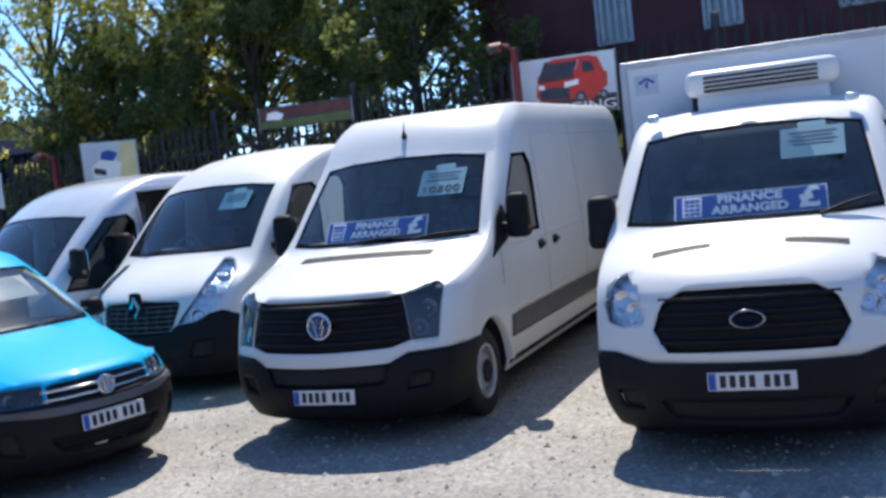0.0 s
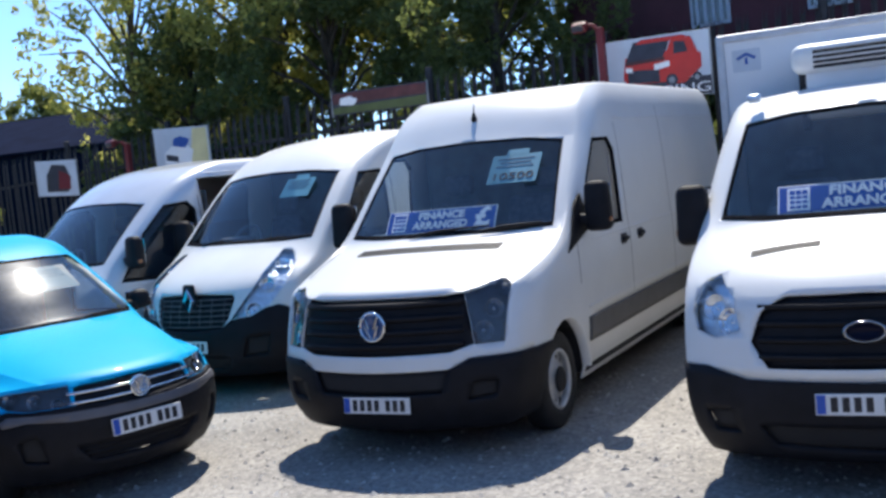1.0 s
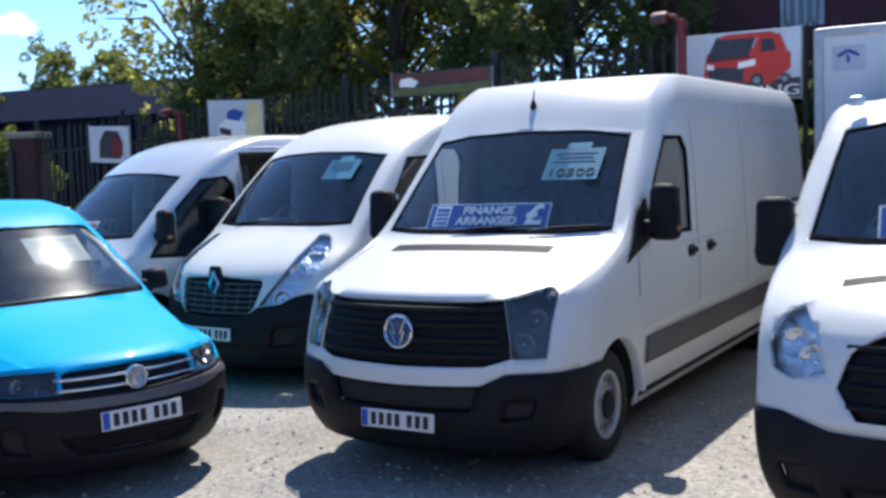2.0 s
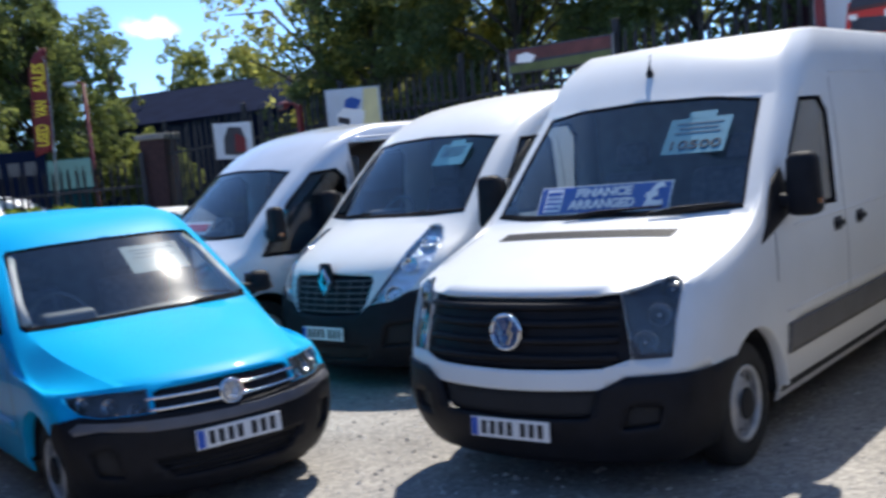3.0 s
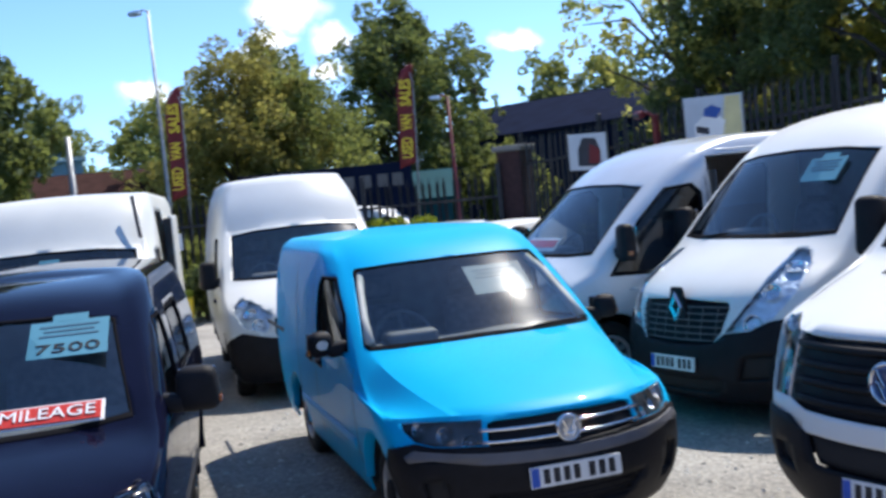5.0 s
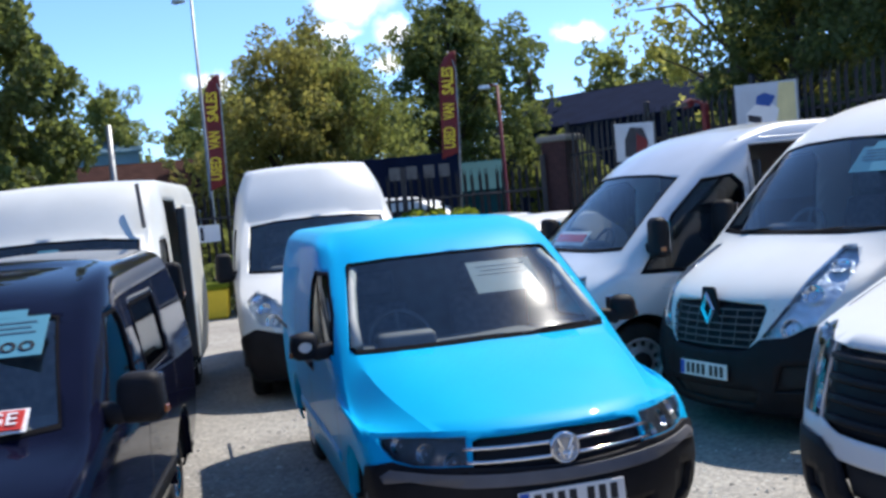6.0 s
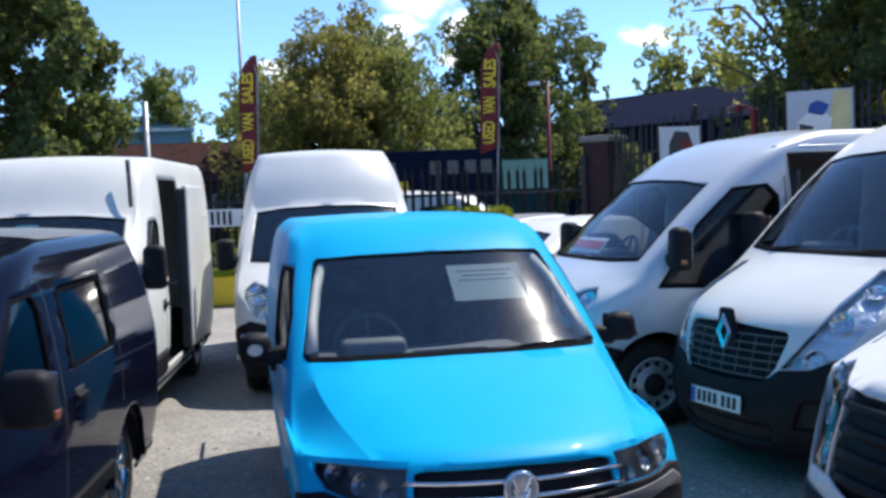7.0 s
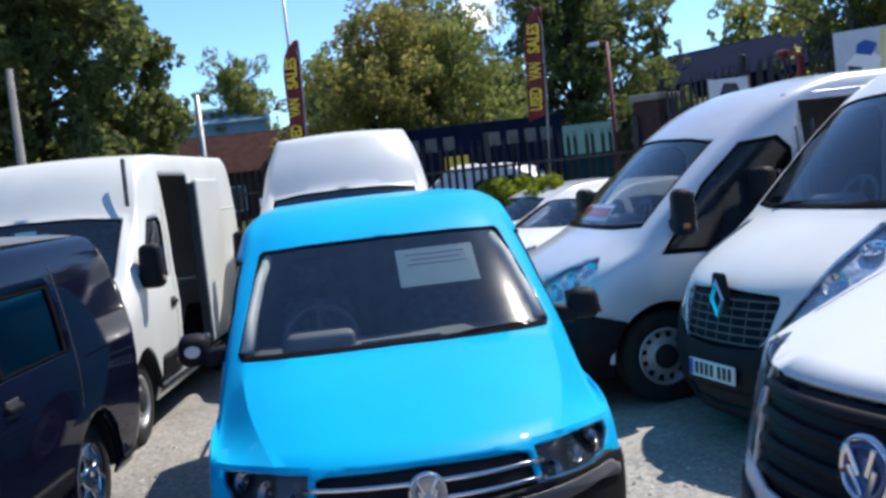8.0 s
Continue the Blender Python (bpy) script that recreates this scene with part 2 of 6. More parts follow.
def shell(rows, crown=0.05, creases=(), level=2, fall=2.0, pinch=None):
    """The smooth outer skin of a vehicle (nose at y = 0, x to its right), as a bmesh."""
    bm = bmesh.new()
    grid = []
    for at, (yf, sw, wf, ws, zf, zc, zs, yr) in enumerate(rows):
        line = []
        for k in (pinch or {}).get(at, FRONT):
            line.append((k * wf, yf - sw * k ** 2.6, zf + (zc - zf) * k ** fall))
        yc = yf - sw
        for i, s in enumerate(SIDE):
            turn = min(1.0, 0.45 * (yc - yr) / NEAR[-1])
            back = s * turn if i < len(NEAR) else NEAR[-1] * turn + (yc - yr - NEAR[-1] * turn) * s
            b = min(1.0, back / 0.28) ** 0.6
            line.append((wf + (ws - wf) * b, yc - back, zc + (zs - zc) * b))
        for k in REAR:
            line.append((ws * k, yr, zs))
        grid.append(line)
    n = len(grid[0])
    right = [[bm.verts.new(p) for p in line] for line in grid]
    left = [[right[r][c] if grid[r][c][0] == 0 else bm.verts.new((-grid[r][c][0], *grid[r][c][1:])) for c in range(n)] for r in range(len(grid))]
    for side in (right, left):
        for a, b in zip(side, side[1:]):
            for c in range(n - 1):
                bm.faces.new((a[c], a[c + 1], b[c + 1], b[c]) if side is right else (a[c], b[c], b[c + 1], a[c + 1]))
    # roof: lines of the nose run back to meet those of the tail
    nf, ns, nr = len(FRONT), len(SIDE), len(REAR)
    for side in (right, left):
        top = side[-1]
        back = {0.7: top[nf + ns], 0.36: top[nf + ns + 1], 0.0: top[nf + ns + 2]}
        spine = []
        for s in range(ns - 1):
            e = top[nf + s]
            ring = []
            for k in FRONT[:-1]:
                x = e.co.x * k
                if k == 0 and side is left:
                    ring.append(right_spine[s])
                    continue
                ring.append(bm.verts.new((x, e.co.y, e.co.z + crown * (1 - k * k) * min(1, s / 2))))
            spine.append(ring[0])
            ring.append(e)
            prev = top[:nf] if s == 0 else last
            for c in range(nf - 1):
                q = (prev[c], prev[c + 1], ring[c + 1], ring[c])
                bm.faces.new(q if side is right else q[::-1])
            last = ring
        end = [back[0.0], back[0.36], back[0.7], None, top[nf + ns - 1]]
        pairs = [(0, 1), (1, 2)]
        for c, d in pairs:
            q = (last[c], last[d], end[d], end[c])
            bm.faces.new(q if side is right else q[::-1])
        q = (last[2], last[3], end[4], end[2])
        bm.faces.new(q if side is right else q[::-1])
        q = (last[3], last[4], end[4])
        bm.faces.new(q if side is right else q[::-1])
        if side is right:
            right_spine = spine
    bmesh.ops.recalc_face_normals(bm, faces=bm.faces[:])
    layer = bm.edges.layers.float.new("crease_edge")
    for kind, i, c0, c1, val in creases:
        for side in (right, left):
            for c in range(c0, c1):
                a, b = (side[i][c], side[i][c + 1]) if kind == "row" else (side[c][i], side[c + 1][i])
                e = bm.edges.get((a, b))
                if e:
                    e[layer] = val
    me = bpy.data.meshes.new("shell")
    bm.to_mesh(me)
    bm.free()
    ob = new("shell", me)
    mod = ob.modifiers.new("smooth", "SUBSURF")
    mod.levels = mod.render_levels = level
    dg = bpy.context.evaluated_depsgraph_get()
    fine = bpy.data.meshes.new_from_object(ob.evaluated_get(dg))
    bpy.data.objects.remove(ob)
    bm = bmesh.new()
    bm.from_mesh(fine)
    bpy.data.meshes.remove(fine)
    return bm


def inside(p, poly):
    x, y = p
    hit = False
    for (x0, y0), (x1, y1) in zip(poly, poly[1:] + poly[:1]):
        if (y0 > y) != (y1 > y) and x < (x1 - x0) * (y - y0) / (y1 - y0) + x0:
            hit = not hit
    return hit


def flat(v, view):
    if view in ("wrap_right", "wrap_left"):
        return ((v.x if view == "wrap_right" else -v.x) - v.y, v.z)
    return (v.x, v.z) if view in ("front", "back") else (v.y, v.z) if view in ("right", "left") else (v.x, v.y)


def facing(f, view):
    n = f.normal
    if view == "wrap_right":
        return (n.y > 0.05 or n.x > 0.2) and f.calc_center_median().x > -1e-4
    if view == "wrap_left":
        return (n.y > 0.05 or n.x < -0.2) and f.calc_center_median().x < 1e-4
    return {"front": n.y > 0.06, "right": n.x > 0.25, "left": n.x < -0.25, "top": n.z > 0.2, "back": n.y < -0.3}[view]


def region(bm, poly, view):
    """Cuts an outline, seen from one side, into the skin and returns the faces within it."""
    us, vs = [p[0] for p in poly], [p[1] for p in poly]
    lo, hi = (min(us) - 0.01, min(vs) - 0.01), (max(us) + 0.01, max(vs) + 0.01)

    def near():
        fs = []
        for f in bm.faces:
            if not facing(f, view):
                continue
            q = [flat(v.co, view) for v in f.verts]
            if max(p[0] for p in q) > lo[0] and min(p[0] for p in q) < hi[0] and max(p[1] for p in q) > lo[1] and min(p[1] for p in q) < hi[1]:
                fs.append(f)
        return fs

    fs = near()
    for (u0, v0), (u1, v1) in zip(poly, poly[1:] + poly[:1]):
        d = Vector((u1 - u0, v1 - v0))
        if d.length < 1e-6 or not fs:
            continue
        nrm = (-d.y, d.x)
        if view == "wrap_right":
            co, no = (u0, 0, v0), (nrm[0], -nrm[0], nrm[1])
        elif view == "wrap_left":
            co, no = (-u0, 0, v0), (-nrm[0], -nrm[0], nrm[1])
        elif view in ("front", "back"):
            co, no = (u0, 0, v0), (nrm[0], 0, nrm[1])
        elif view in ("right", "left"):
            co, no = (0, u0, v0), (0, nrm[0], nrm[1])
        else:
            co, no = (u0, v0, 0), (nrm[0], nrm[1], 0)
        geom = list({e for f in fs for e in f.edges} | {v for f in fs for v in f.verts}) + fs
        cut = bmesh.ops.bisect_plane(bm, geom=geom, dist=1e-5, plane_co=co, plane_no=no)["geom"]
        fs = [g for g in cut if isinstance(g, bmesh.types.BMFace)]
    return [f for f in fs if inside(flat(f.calc_center_median(), view), poly)]


def lift(bm, faces, offset=0.0, depth=0.02):
    """Takes faces out of the skin into a sheet of their own, moved along its normals and given a rim."""
    sheet = bmesh.new()
    made = {}
    for f in faces:
        for v in f.verts:
            if v not in made:
                made[v] = sheet.verts.new(v.co + v.normal * offset)
    back = {}
    for f in faces:
        sheet.faces.new([made[v] for v in f.verts])
    sheet.normal_update()
    if depth:
        rim = [e for e in sheet.edges if e.is_boundary]
        ext = bmesh.ops.extrude_edge_only(sheet, edges=rim)["geom"]
        src = {}
        moved = [g for g in ext if isinstance(g, bmesh.types.BMVert)]
        normals = {tuple(round(c, 5) for c in made[v].co): v.normal for v in made}
        for v in moved:
            nrm = normals.get(tuple(round(c, 5) for c in v.co))
            if nrm:
                v.co -= nrm * depth
        bmesh.ops.recalc_face_normals(sheet, faces=sheet.faces[:])
    bmesh.ops.delete(bm, geom=faces, context="FACES")
    return sheet


def circle(cx, cy, r, n=24):
    return [(cx + r * math.cos(2 * math.pi * i / n), cy + r * math.sin(2 * math.pi * i / n)) for i in range(n)]


def wrap(bm, poly):
    """An outline given as (distance round the nose, height), cut on both halves of the nose."""
    return region(bm, poly, "wrap_right") + region(bm, poly, "wrap_left")


def full(half):
    """A closed outline from its right half, which begins and ends on the middle line."""
    return half + [(-x, z) for x, z in half[::-1] if x > 1e-6]


# ---- vehicle parts ----
def wheel(parent, x, y, R, style="steel", width=0.2):
    """A wheel with its outer face towards the sign of x."""
    sgn = 1 if x > 0 else -1
    m = pose(x, y, R, 0, 90 * sgn, 0)
    rr = R * 0.62
    w = width
    t = part("wheel", lathe([(rr, -w), (rr + 0.02, -w), (R - 0.03, -w), (R - 0.008, -w + 0.02), (R, -w + 0.05), (R, -0.05), (R - 0.008, -0.02), (R - 0.035, 0.0), (rr + 0.03, 0.005), (rr, -0.005), (rr, -w)], 40, m),
             RUBBER, parent, "black tyre", True)
    rim = bmesh.new()
    if style == "alloy":
        lathe([(rr, -0.16), (rr, -0.005), (rr - 0.015, 0.0), (rr - 0.03, -0.03), (rr - 0.035, -0.15)], 36, None, rim)
        for i in range(5):
            a = 72 * i
            for d in (-9, 9):
                rbox((rr * 0.82, 0.03, 0.03), (0, 0, 0), 0.008, 1, bm=rim)
                bmesh.ops.transform(rim, matrix=pose(0, 0, 0, 0, 0, a + d) @ pose(rr * 0.52, 0, -0.03, 0, -4, 0), verts=rim.verts[-len(rbox((1, 1, 1), r=0.01, seg=1).verts):])
        lathe([(0.07, -0.06), (0.07, -0.02), (0.05, -0.008), (0, -0.006)], 20, None, rim)
    else:
        n = 12
        lathe([(rr, -0.16), (rr, -0.004), (rr - 0.018, 0.004), (rr - 0.03, -0.02), (rr * 0.90, -0.055)], 36, None, rim)
        lathe([(rr * 0.66, -0.04), (rr * 0.58, -0.022), (rr * 0.45, -0.03), (rr * 0.40, -0.012), (rr * 0.28, 0.0), (rr * 0.22, 0.004), (0, 0.006)], 36, None, rim)
        for i in range(n):
            a = 2 * math.pi * i / n
            d = math.pi / n * 0.95
            q = [rim.verts.new((r * math.cos(a + s), r * math.sin(a + s), h)) for r, s, h in ((rr * 0.91, -d * 0.55, -0.05), (rr * 0.91, d * 0.55, -0.05), (rr * 0.65, d * 0.6, -0.035), (rr * 0.65, -d * 0.6, -0.035))]
            rim.faces.new(q)
        bmesh.ops.recalc_face_normals(rim, faces=rim.faces[:])
    bmesh.ops.transform(rim, matrix=m, verts=rim.verts[:])
    part("rim", rim, STEEL if style != "alloy" else CHROME, t, "silver painted steel rim" if style != "alloy" else "polished alloy rim", True)
    if style != "alloy":
        part("hub_cap", lathe([(rr * 0.43, -0.006), (rr * 0.40, 0.010), (rr * 0.2, 0.022), (0, 0.024)], 20, m), DARK, t)
    part("brake_drum", lathe([(rr * 0.9, -0.15), (rr * 0.9, -0.09), (0, -0.085)], 24, m), DARK, t)
    return t


def arch_lip(parent, x, y, R, r, mat, z0, wide=0.03, front=None, swell=0.006):
    """The rolled edge of a wheel arch and the dark well within."""
    sgn = 1 if x > 0 else -1
    bm = bmesh.new()
    n = 20
    a0 = math.asin(max(-0.9, min(0.9, (z0 - R) / r)))
    secs = []
    af = a0 if front is None else math.asin(max(-0.9, min(0.9, (front - R) / r)))
    for i in range(n + 1):
        a = af + (math.pi - a0 - af) * i / n
        secs.append([bm.verts.new((x + sgn * dx, y + math.cos(a) * (r + dr), R + math.sin(a) * (r + dr))) for dx, dr in ((-0.05, 0.0), (swell * 0.8, -0.006), (swell, wide * 0.35), (-0.004, wide), (-0.05, wide))])
    for a, b in zip(secs, secs[1:]):
        for k in range(4):
            bm.faces.new((a[k], a[k + 1], b[k + 1], b[k]))
    bmesh.ops.recalc_face_normals(bm, faces=bm.faces[:])
    part("wheel_arch", bm, mat, parent, "", True)
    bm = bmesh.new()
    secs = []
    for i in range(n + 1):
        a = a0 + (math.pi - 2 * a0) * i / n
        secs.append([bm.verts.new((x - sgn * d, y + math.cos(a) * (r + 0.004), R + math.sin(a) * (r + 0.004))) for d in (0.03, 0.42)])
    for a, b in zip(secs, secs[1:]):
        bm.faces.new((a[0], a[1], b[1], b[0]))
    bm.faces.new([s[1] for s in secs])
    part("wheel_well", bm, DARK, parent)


def door_mirror(parent, x, y, z, w=0.20, h=0.34, mat=None, side=1, arm=0.16):
    bm = rbox((w, 0.16, h), (0, 0, 0), 0.055, 4, taper=0.88)
    for v in bm.verts:
        if v.co.y > 0:
            v.co.y *= 1 - 0.25 * abs(v.co.x) / w
    bmesh.ops.transform(bm, matrix=pose(x + side * (arm + w / 2), y, z, 0, 0, side * 8), verts=bm.verts[:])
    m = part("door_mirror", bm, mat or PLASTIC, parent, "", True)
    part("mirror_arm", rbox((arm + 0.1, 0.09, 0.09), (x + side * arm / 2, y + 0.01, z - h * 0.25), 0.025, 2, (0, side * 8, side * 6)), PLASTIC, m, "", True)
    part("mirror_glass", rbox((w * 0.84, 0.01, h * 0.82), (x + side * (arm + w / 2) , y - 0.078, z), 0.004, 1, (0, 0, side * 8)), CHROME, m)
    part("indicator_lens", rbox((0.012, 0.05, 0.035), (x + side * (arm + w - 0.004), y + 0.015, z - h * 0.28), 0.004, 1, (0, 0, side * 8)), AMBER, m)
    return m


def number_plate(parent, y, z, lean=-4, front_band=True, x=0.0, w=0.52, h=0.111):
    m = pose(x, y, z, lean, 0, 180)
    bm = rbox((w, 0.008, h), (0, 0, 0), 0.003, 1)
    bmesh.ops.transform(bm, matrix=m, verts=bm.verts[:])
    p = part("number_plate", bm, PLATE, parent, "white number plate with dark bars")
    if front_band:
        bm = rbox((0.045, 0.003, h - 0.012), (-w / 2 + 0.028, -0.0055, 0), 0.001, 1)
        bmesh.ops.transform(bm, matrix=m, verts=bm.verts[:])
        part("blue_band", bm, PLATEBLUE, p)
    x0 = -w / 2 + 0.062
    for i in range(7):
        cx = x0 + (0.030 + i * 0.057 + (0.03 if i > 3 else 0)) * w / 0.52
        bm = rbox((0.036, 0.003, h * 0.68), (cx, -0.0055, 0), 0.001, 1)
        bmesh.ops.transform(bm, matrix=m, verts=bm.verts[:])
        part("bar", bm, INK, p)
    return p


def card(parent, name, at, turn, w, h, mat, label="", thick=0.006):
    bm = rbox((w, thick, h), (0, 0, 0), 0.002, 1)
    bmesh.ops.transform(bm, matrix=pose(*at, *turn), verts=bm.verts[:])
    return part(name, bm, mat, parent, label)


def seat(parent, x, y, z, w=0.5, mat=None, h=0.72):
    s = part("seat", rbox((w, 0.52, 0.16), (x, y, z), 0.05, 3), mat or SEAT, parent, "", True)
    part("backrest", rbox((w, 0.14, h), (x, y - 0.27, z + h / 2), 0.05, 3, (14, 0, 0), taper=0.85), mat or SEAT, s, "", True)
    part("headrest", rbox((w * 0.52, 0.1, 0.18), (x, y - 0.40, z + h + 0.12), 0.04, 3, (8, 0, 0)), mat or SEAT, s, "", True)
    return s


def steering_wheel(parent, x, y, z, r=0.2):
    bm = bmesh.new()
    pts = [(r * math.cos(a), r * math.sin(a), 0) for a in [2 * math.pi * i / 24 for i in range(25)]]
    tube(pts, 0.016, 6, bm)
    for a in (90, 210, 330):
        tube([(0, 0, -0.02), (r * math.cos(radians(a)), r * math.sin(radians(a)), 0)], 0.014, 6, bm)
    lathe([(0.07, -0.05), (0.07, -0.01), (0, 0.0)], 16, None, bm)
    bmesh.ops.transform(bm, matrix=pose(x, y, z, 62, 0, 180), verts=bm.verts[:])
    return part("steering_wheel", bm, TRIM, parent, "", True)


def wiper(parent, p0, p1, name="wiper"):
    a, b = Vector(p0), Vector(p1)
    bm = tube([a, a.lerp(b, 0.4) + Vector((0, 0.012, 0.012)), b], [0.011, 0.008, 0.005], 6)
    w = part(name, bm, PLASTIC, parent)
    part("blade", rbox(((b - a).length * 0.85, 0.009, 0.012), (0, 0, 0), 0.003, 1, bm=None), RUBBER, w).matrix_local = Matrix.Translation(a.lerp(b, 0.58)) @ (b - a).to_track_quat("X", "Z").to_matrix().to_4x4()
    return w


def roundel(parent, y, z, r, lean=0, mat=None, name="badge", oval=1.0):
    """A plain maker's disc with a dark inner field."""
    m = pose(0, y, z, -90 + lean, 0, 0) @ Matrix.Diagonal((oval, 1, 1, 1))
    b = part(name, lathe([(r, -0.012), (r, 0.004), (r * 0.9, 0.012), (r * 0.82, 0.008), (r * 0.8, 0.002), (0, 0.002)], 32, m), mat or CHROME, parent, "", True)
    return b, m


AMBER = material("amber_lens", (0.28, 0.09, 0.02), 0.2, coat=0.5)
LAMPBODY = material("lamp_reflector", (0.62, 0.70, 0.78), 0.3, metal=0.6, var=0.25, scale=16, bump=0.6, bump_scale=24)
SMOKED = material("smoked_lamp_bowl", (0.045, 0.047, 0.055), 0.3, metal=0.35, var=0.3, scale=14, bump=0.3, bump_scale=18)
BADGEBLUE = material("deep_blue_enamel", (0.02, 0.06, 0.18), 0.2, coat=0.6)


def cab_interior(parent, p):
    """Dashboard, seats, wheel and the wall behind, fitted to a cab."""
    w, yb, zb, ys, zs, zr = p["w"], p["y_dash"], p["z_dash"], p["y_seat"], p["z_seat"], p["z_roof"]
    d = rbox((2 * w, 0.42, 0.30), (0, yb - 0.16, zb - 0.17), 0.06, 3, (-8, 0, 0))
    part("dashboard", d, TRIM, parent, "", True)
    part("binnacle", rbox((0.36, 0.22, 0.12), (w * 0.5, yb - 0.26, zb + 0.0), 0.04, 3), TRIM, parent, "", True)
    seat(parent, w * 0.52, ys, zs, 0.5)
    seat(parent, -w * 0.45, ys, zs, p.get("bench", 0.78))
    steering_wheel(parent, w * 0.5, yb - 0.40, zb - 0.02)
    part("bulkhead", rbox((2 * w + 0.04, 0.03, zr - 0.4), (0, ys - 0.62, 0.4 + (zr - 0.4) / 2), 0.01, 1), p.get("wall", TRIM), parent)
    part("cab_floor", rbox((2 * w + 0.02, -(ys - 0.62) + yb + 0.2, 0.05), (0, (ys - 0.62 + yb + 0.2) / 2, 0.45), 0.01, 1), TRIM, parent)


def body_parts(root, spec):
    """Cuts the skin of a vehicle into its panels, glazing, lamps and trim."""
    bm = shell(spec["rows"], spec.get("crown", 0.04), spec.get("creases", ()), spec.get("level", 2), spec.get("fall", 2.0), spec.get("pinch"))
    whole = BVHTree.FromBMesh(bm)
    paint = spec["paint"]
    r, R, lip = spec["arch"], spec["R"], spec["lip_mat"]
    # wheel arches go right through the skin
    for y in spec["axles"]:
        for view in ("right", "left"):
            fs = region(bm, circle(y, R, r, 28), view)
            bmesh.ops.delete(bm, geom=fs, context="FACES")
    for name, poly, mat, off, depth, label in spec.get("wraps_each", ()):
        for view in ("wrap_right", "wrap_left"):
            fs = region(bm, poly, view)
            part(name, lift(bm, fs, off, depth), mat, root, label, True)
    for name, poly, mat, off, depth, label in spec.get("wraps", ()):
        fs = wrap(bm, poly)
        part(name, lift(bm, fs, off, depth), mat, root, label, True)
    # headlamps: a clear lens over a bright bowl
    for poly in spec.get("lamps", ()):
        for view in ("wrap_right", "wrap_left"):
            fs = region(bm, poly, view)
            c = sum((f.calc_center_median() for f in fs), Vector()) / max(1, len(fs))
            nrm = sum((f.normal for f in fs), Vector()).normalized()
            bowl = bmesh.new()
            made = {}
            for f in fs:
                for v in f.verts:
                    if v not in made:
                        made[v] = bowl.verts.new(v.co - nrm * 0.05)
                bowl.faces.new([made[v] for v in f.verts])
            far = max((f.calc_center_median() for f in fs), key=lambda q: (q - c).length) if fs else c
            spread = (far - c) * 0.62
            lens = part("headlight", lift(bm, fs, 0.003, 0.05), LAMPGLASS, root, "clear headlight lens", True)
            part("lamp_bowl", bowl, spec.get("bowl", LAMPBODY), lens, "", True)
            rs = spec.get("reflector", 1.0)
            for k in (-1.0, 0.0, 1.0):
                spot, out = whole.find_nearest(c + spread * k)[:2]
                mm = Matrix.Translation(spot - out * 0.05) @ out.to_track_quat("Z", "Y").to_matrix().to_4x4() @ Matrix.Diagonal((rs, rs, rs, 1))
                part("reflector", lathe([(0.074, 0.034), (0.068, 0.03), (0.06, 0.012), (0.035, -0.01), (0.014, -0.02), (0.014, 0.005), (0, 0.008)], 20, mm), spec.get("bowl_chrome", CHROME), lens, "", True)
    for name, poly, mat, off, depth, label in spec.get("fronts", ()):
        fs = region(bm, poly, "front")
        if mat is None:
            bmesh.ops.delete(bm, geom=fs, context="FACES")
            continue
        part(name, lift(bm, fs, off, depth), mat, root, label, True)
    # windscreen: dark printed border round the clear sheet
    ws = spec["windscreen"]
    cx, cz = 0.0, sum(p[1] for p in ws) / len(ws)
    inner = [(x * 0.982, cz + (z - cz) * (0.972 if z > cz else 0.91)) for x, z in ws]
    fs = region(bm, inner, "front")
    glass_sheet = lift(bm, fs, -0.006, 0.0)
    fs = region(bm, ws, "front")
    scr = part("windscreen", glass_sheet, GLASS, root, "", True)
    part("glass_border", lift(bm, fs, 0.002, 0.02), FRIT, scr, "", True)
    gaps = []
    for sides, name, poly, mat, off, depth, label in spec.get("sides", ()):
        for view in sides:
            if name == "door_gap":
                gaps.append((view, poly))
                continue
            fs = region(bm, poly, view)
            if mat is None:
                bmesh.ops.delete(bm, geom=fs, context="FACES")
                continue
            part(name, lift(bm, fs, off, depth), mat, root, label, True)
    for sides, poly in spec.get("windows", ()):
        for view in sides:
            cy, cz = sum(p[0] for p in poly) / len(poly), sum(p[1] for p in poly) / len(poly)
            inner = [(cy + (y - cy) * 0.92, cz + (z - cz) * 0.92) for y, z in poly]
            fs = region(bm, inner, view)
            g = lift(bm, fs, -0.01, 0.0)
            fs = region(bm, poly, view)
            win = part("door_window", g, spec.get("door_glass", DARKGLASS), root, "", True)
            part("window_seal", lift(bm, fs, 0.002, 0.02), FRIT, win, "", True)
    for name, poly, mat, off, depth, label in spec.get("tops", ()):
        fs = region(bm, poly, "top")
        part(name, lift(bm, fs, off, depth), mat, root, label, True)
    tree = BVHTree.FromBMesh(bm)
    for view, poly in gaps:
        s = 1 if view == "right" else -1
        (ya, za), (yb, zb) = poly[0], poly[2]
        strip, last = bmesh.new(), None
        for i in range(25):
            k = i / 24
            y, z = ya + (yb - ya) * k, za + (zb - za) * k
            hit = tree.ray_cast(Vector((s * 2, y, z)), Vector((-s, 0, 0)))[0]
            if hit is None or abs(hit.x) < 0.3:
                last = None
                continue
            now = [strip.verts.new((hit.x + s * 0.002, y + d, z)) for d in (-0.005, 0.005)]
            if last:
                strip.faces.new((last[0], last[1], now[1], now[0]))
            last = now
        part("door_gap", strip, SEAM, root)
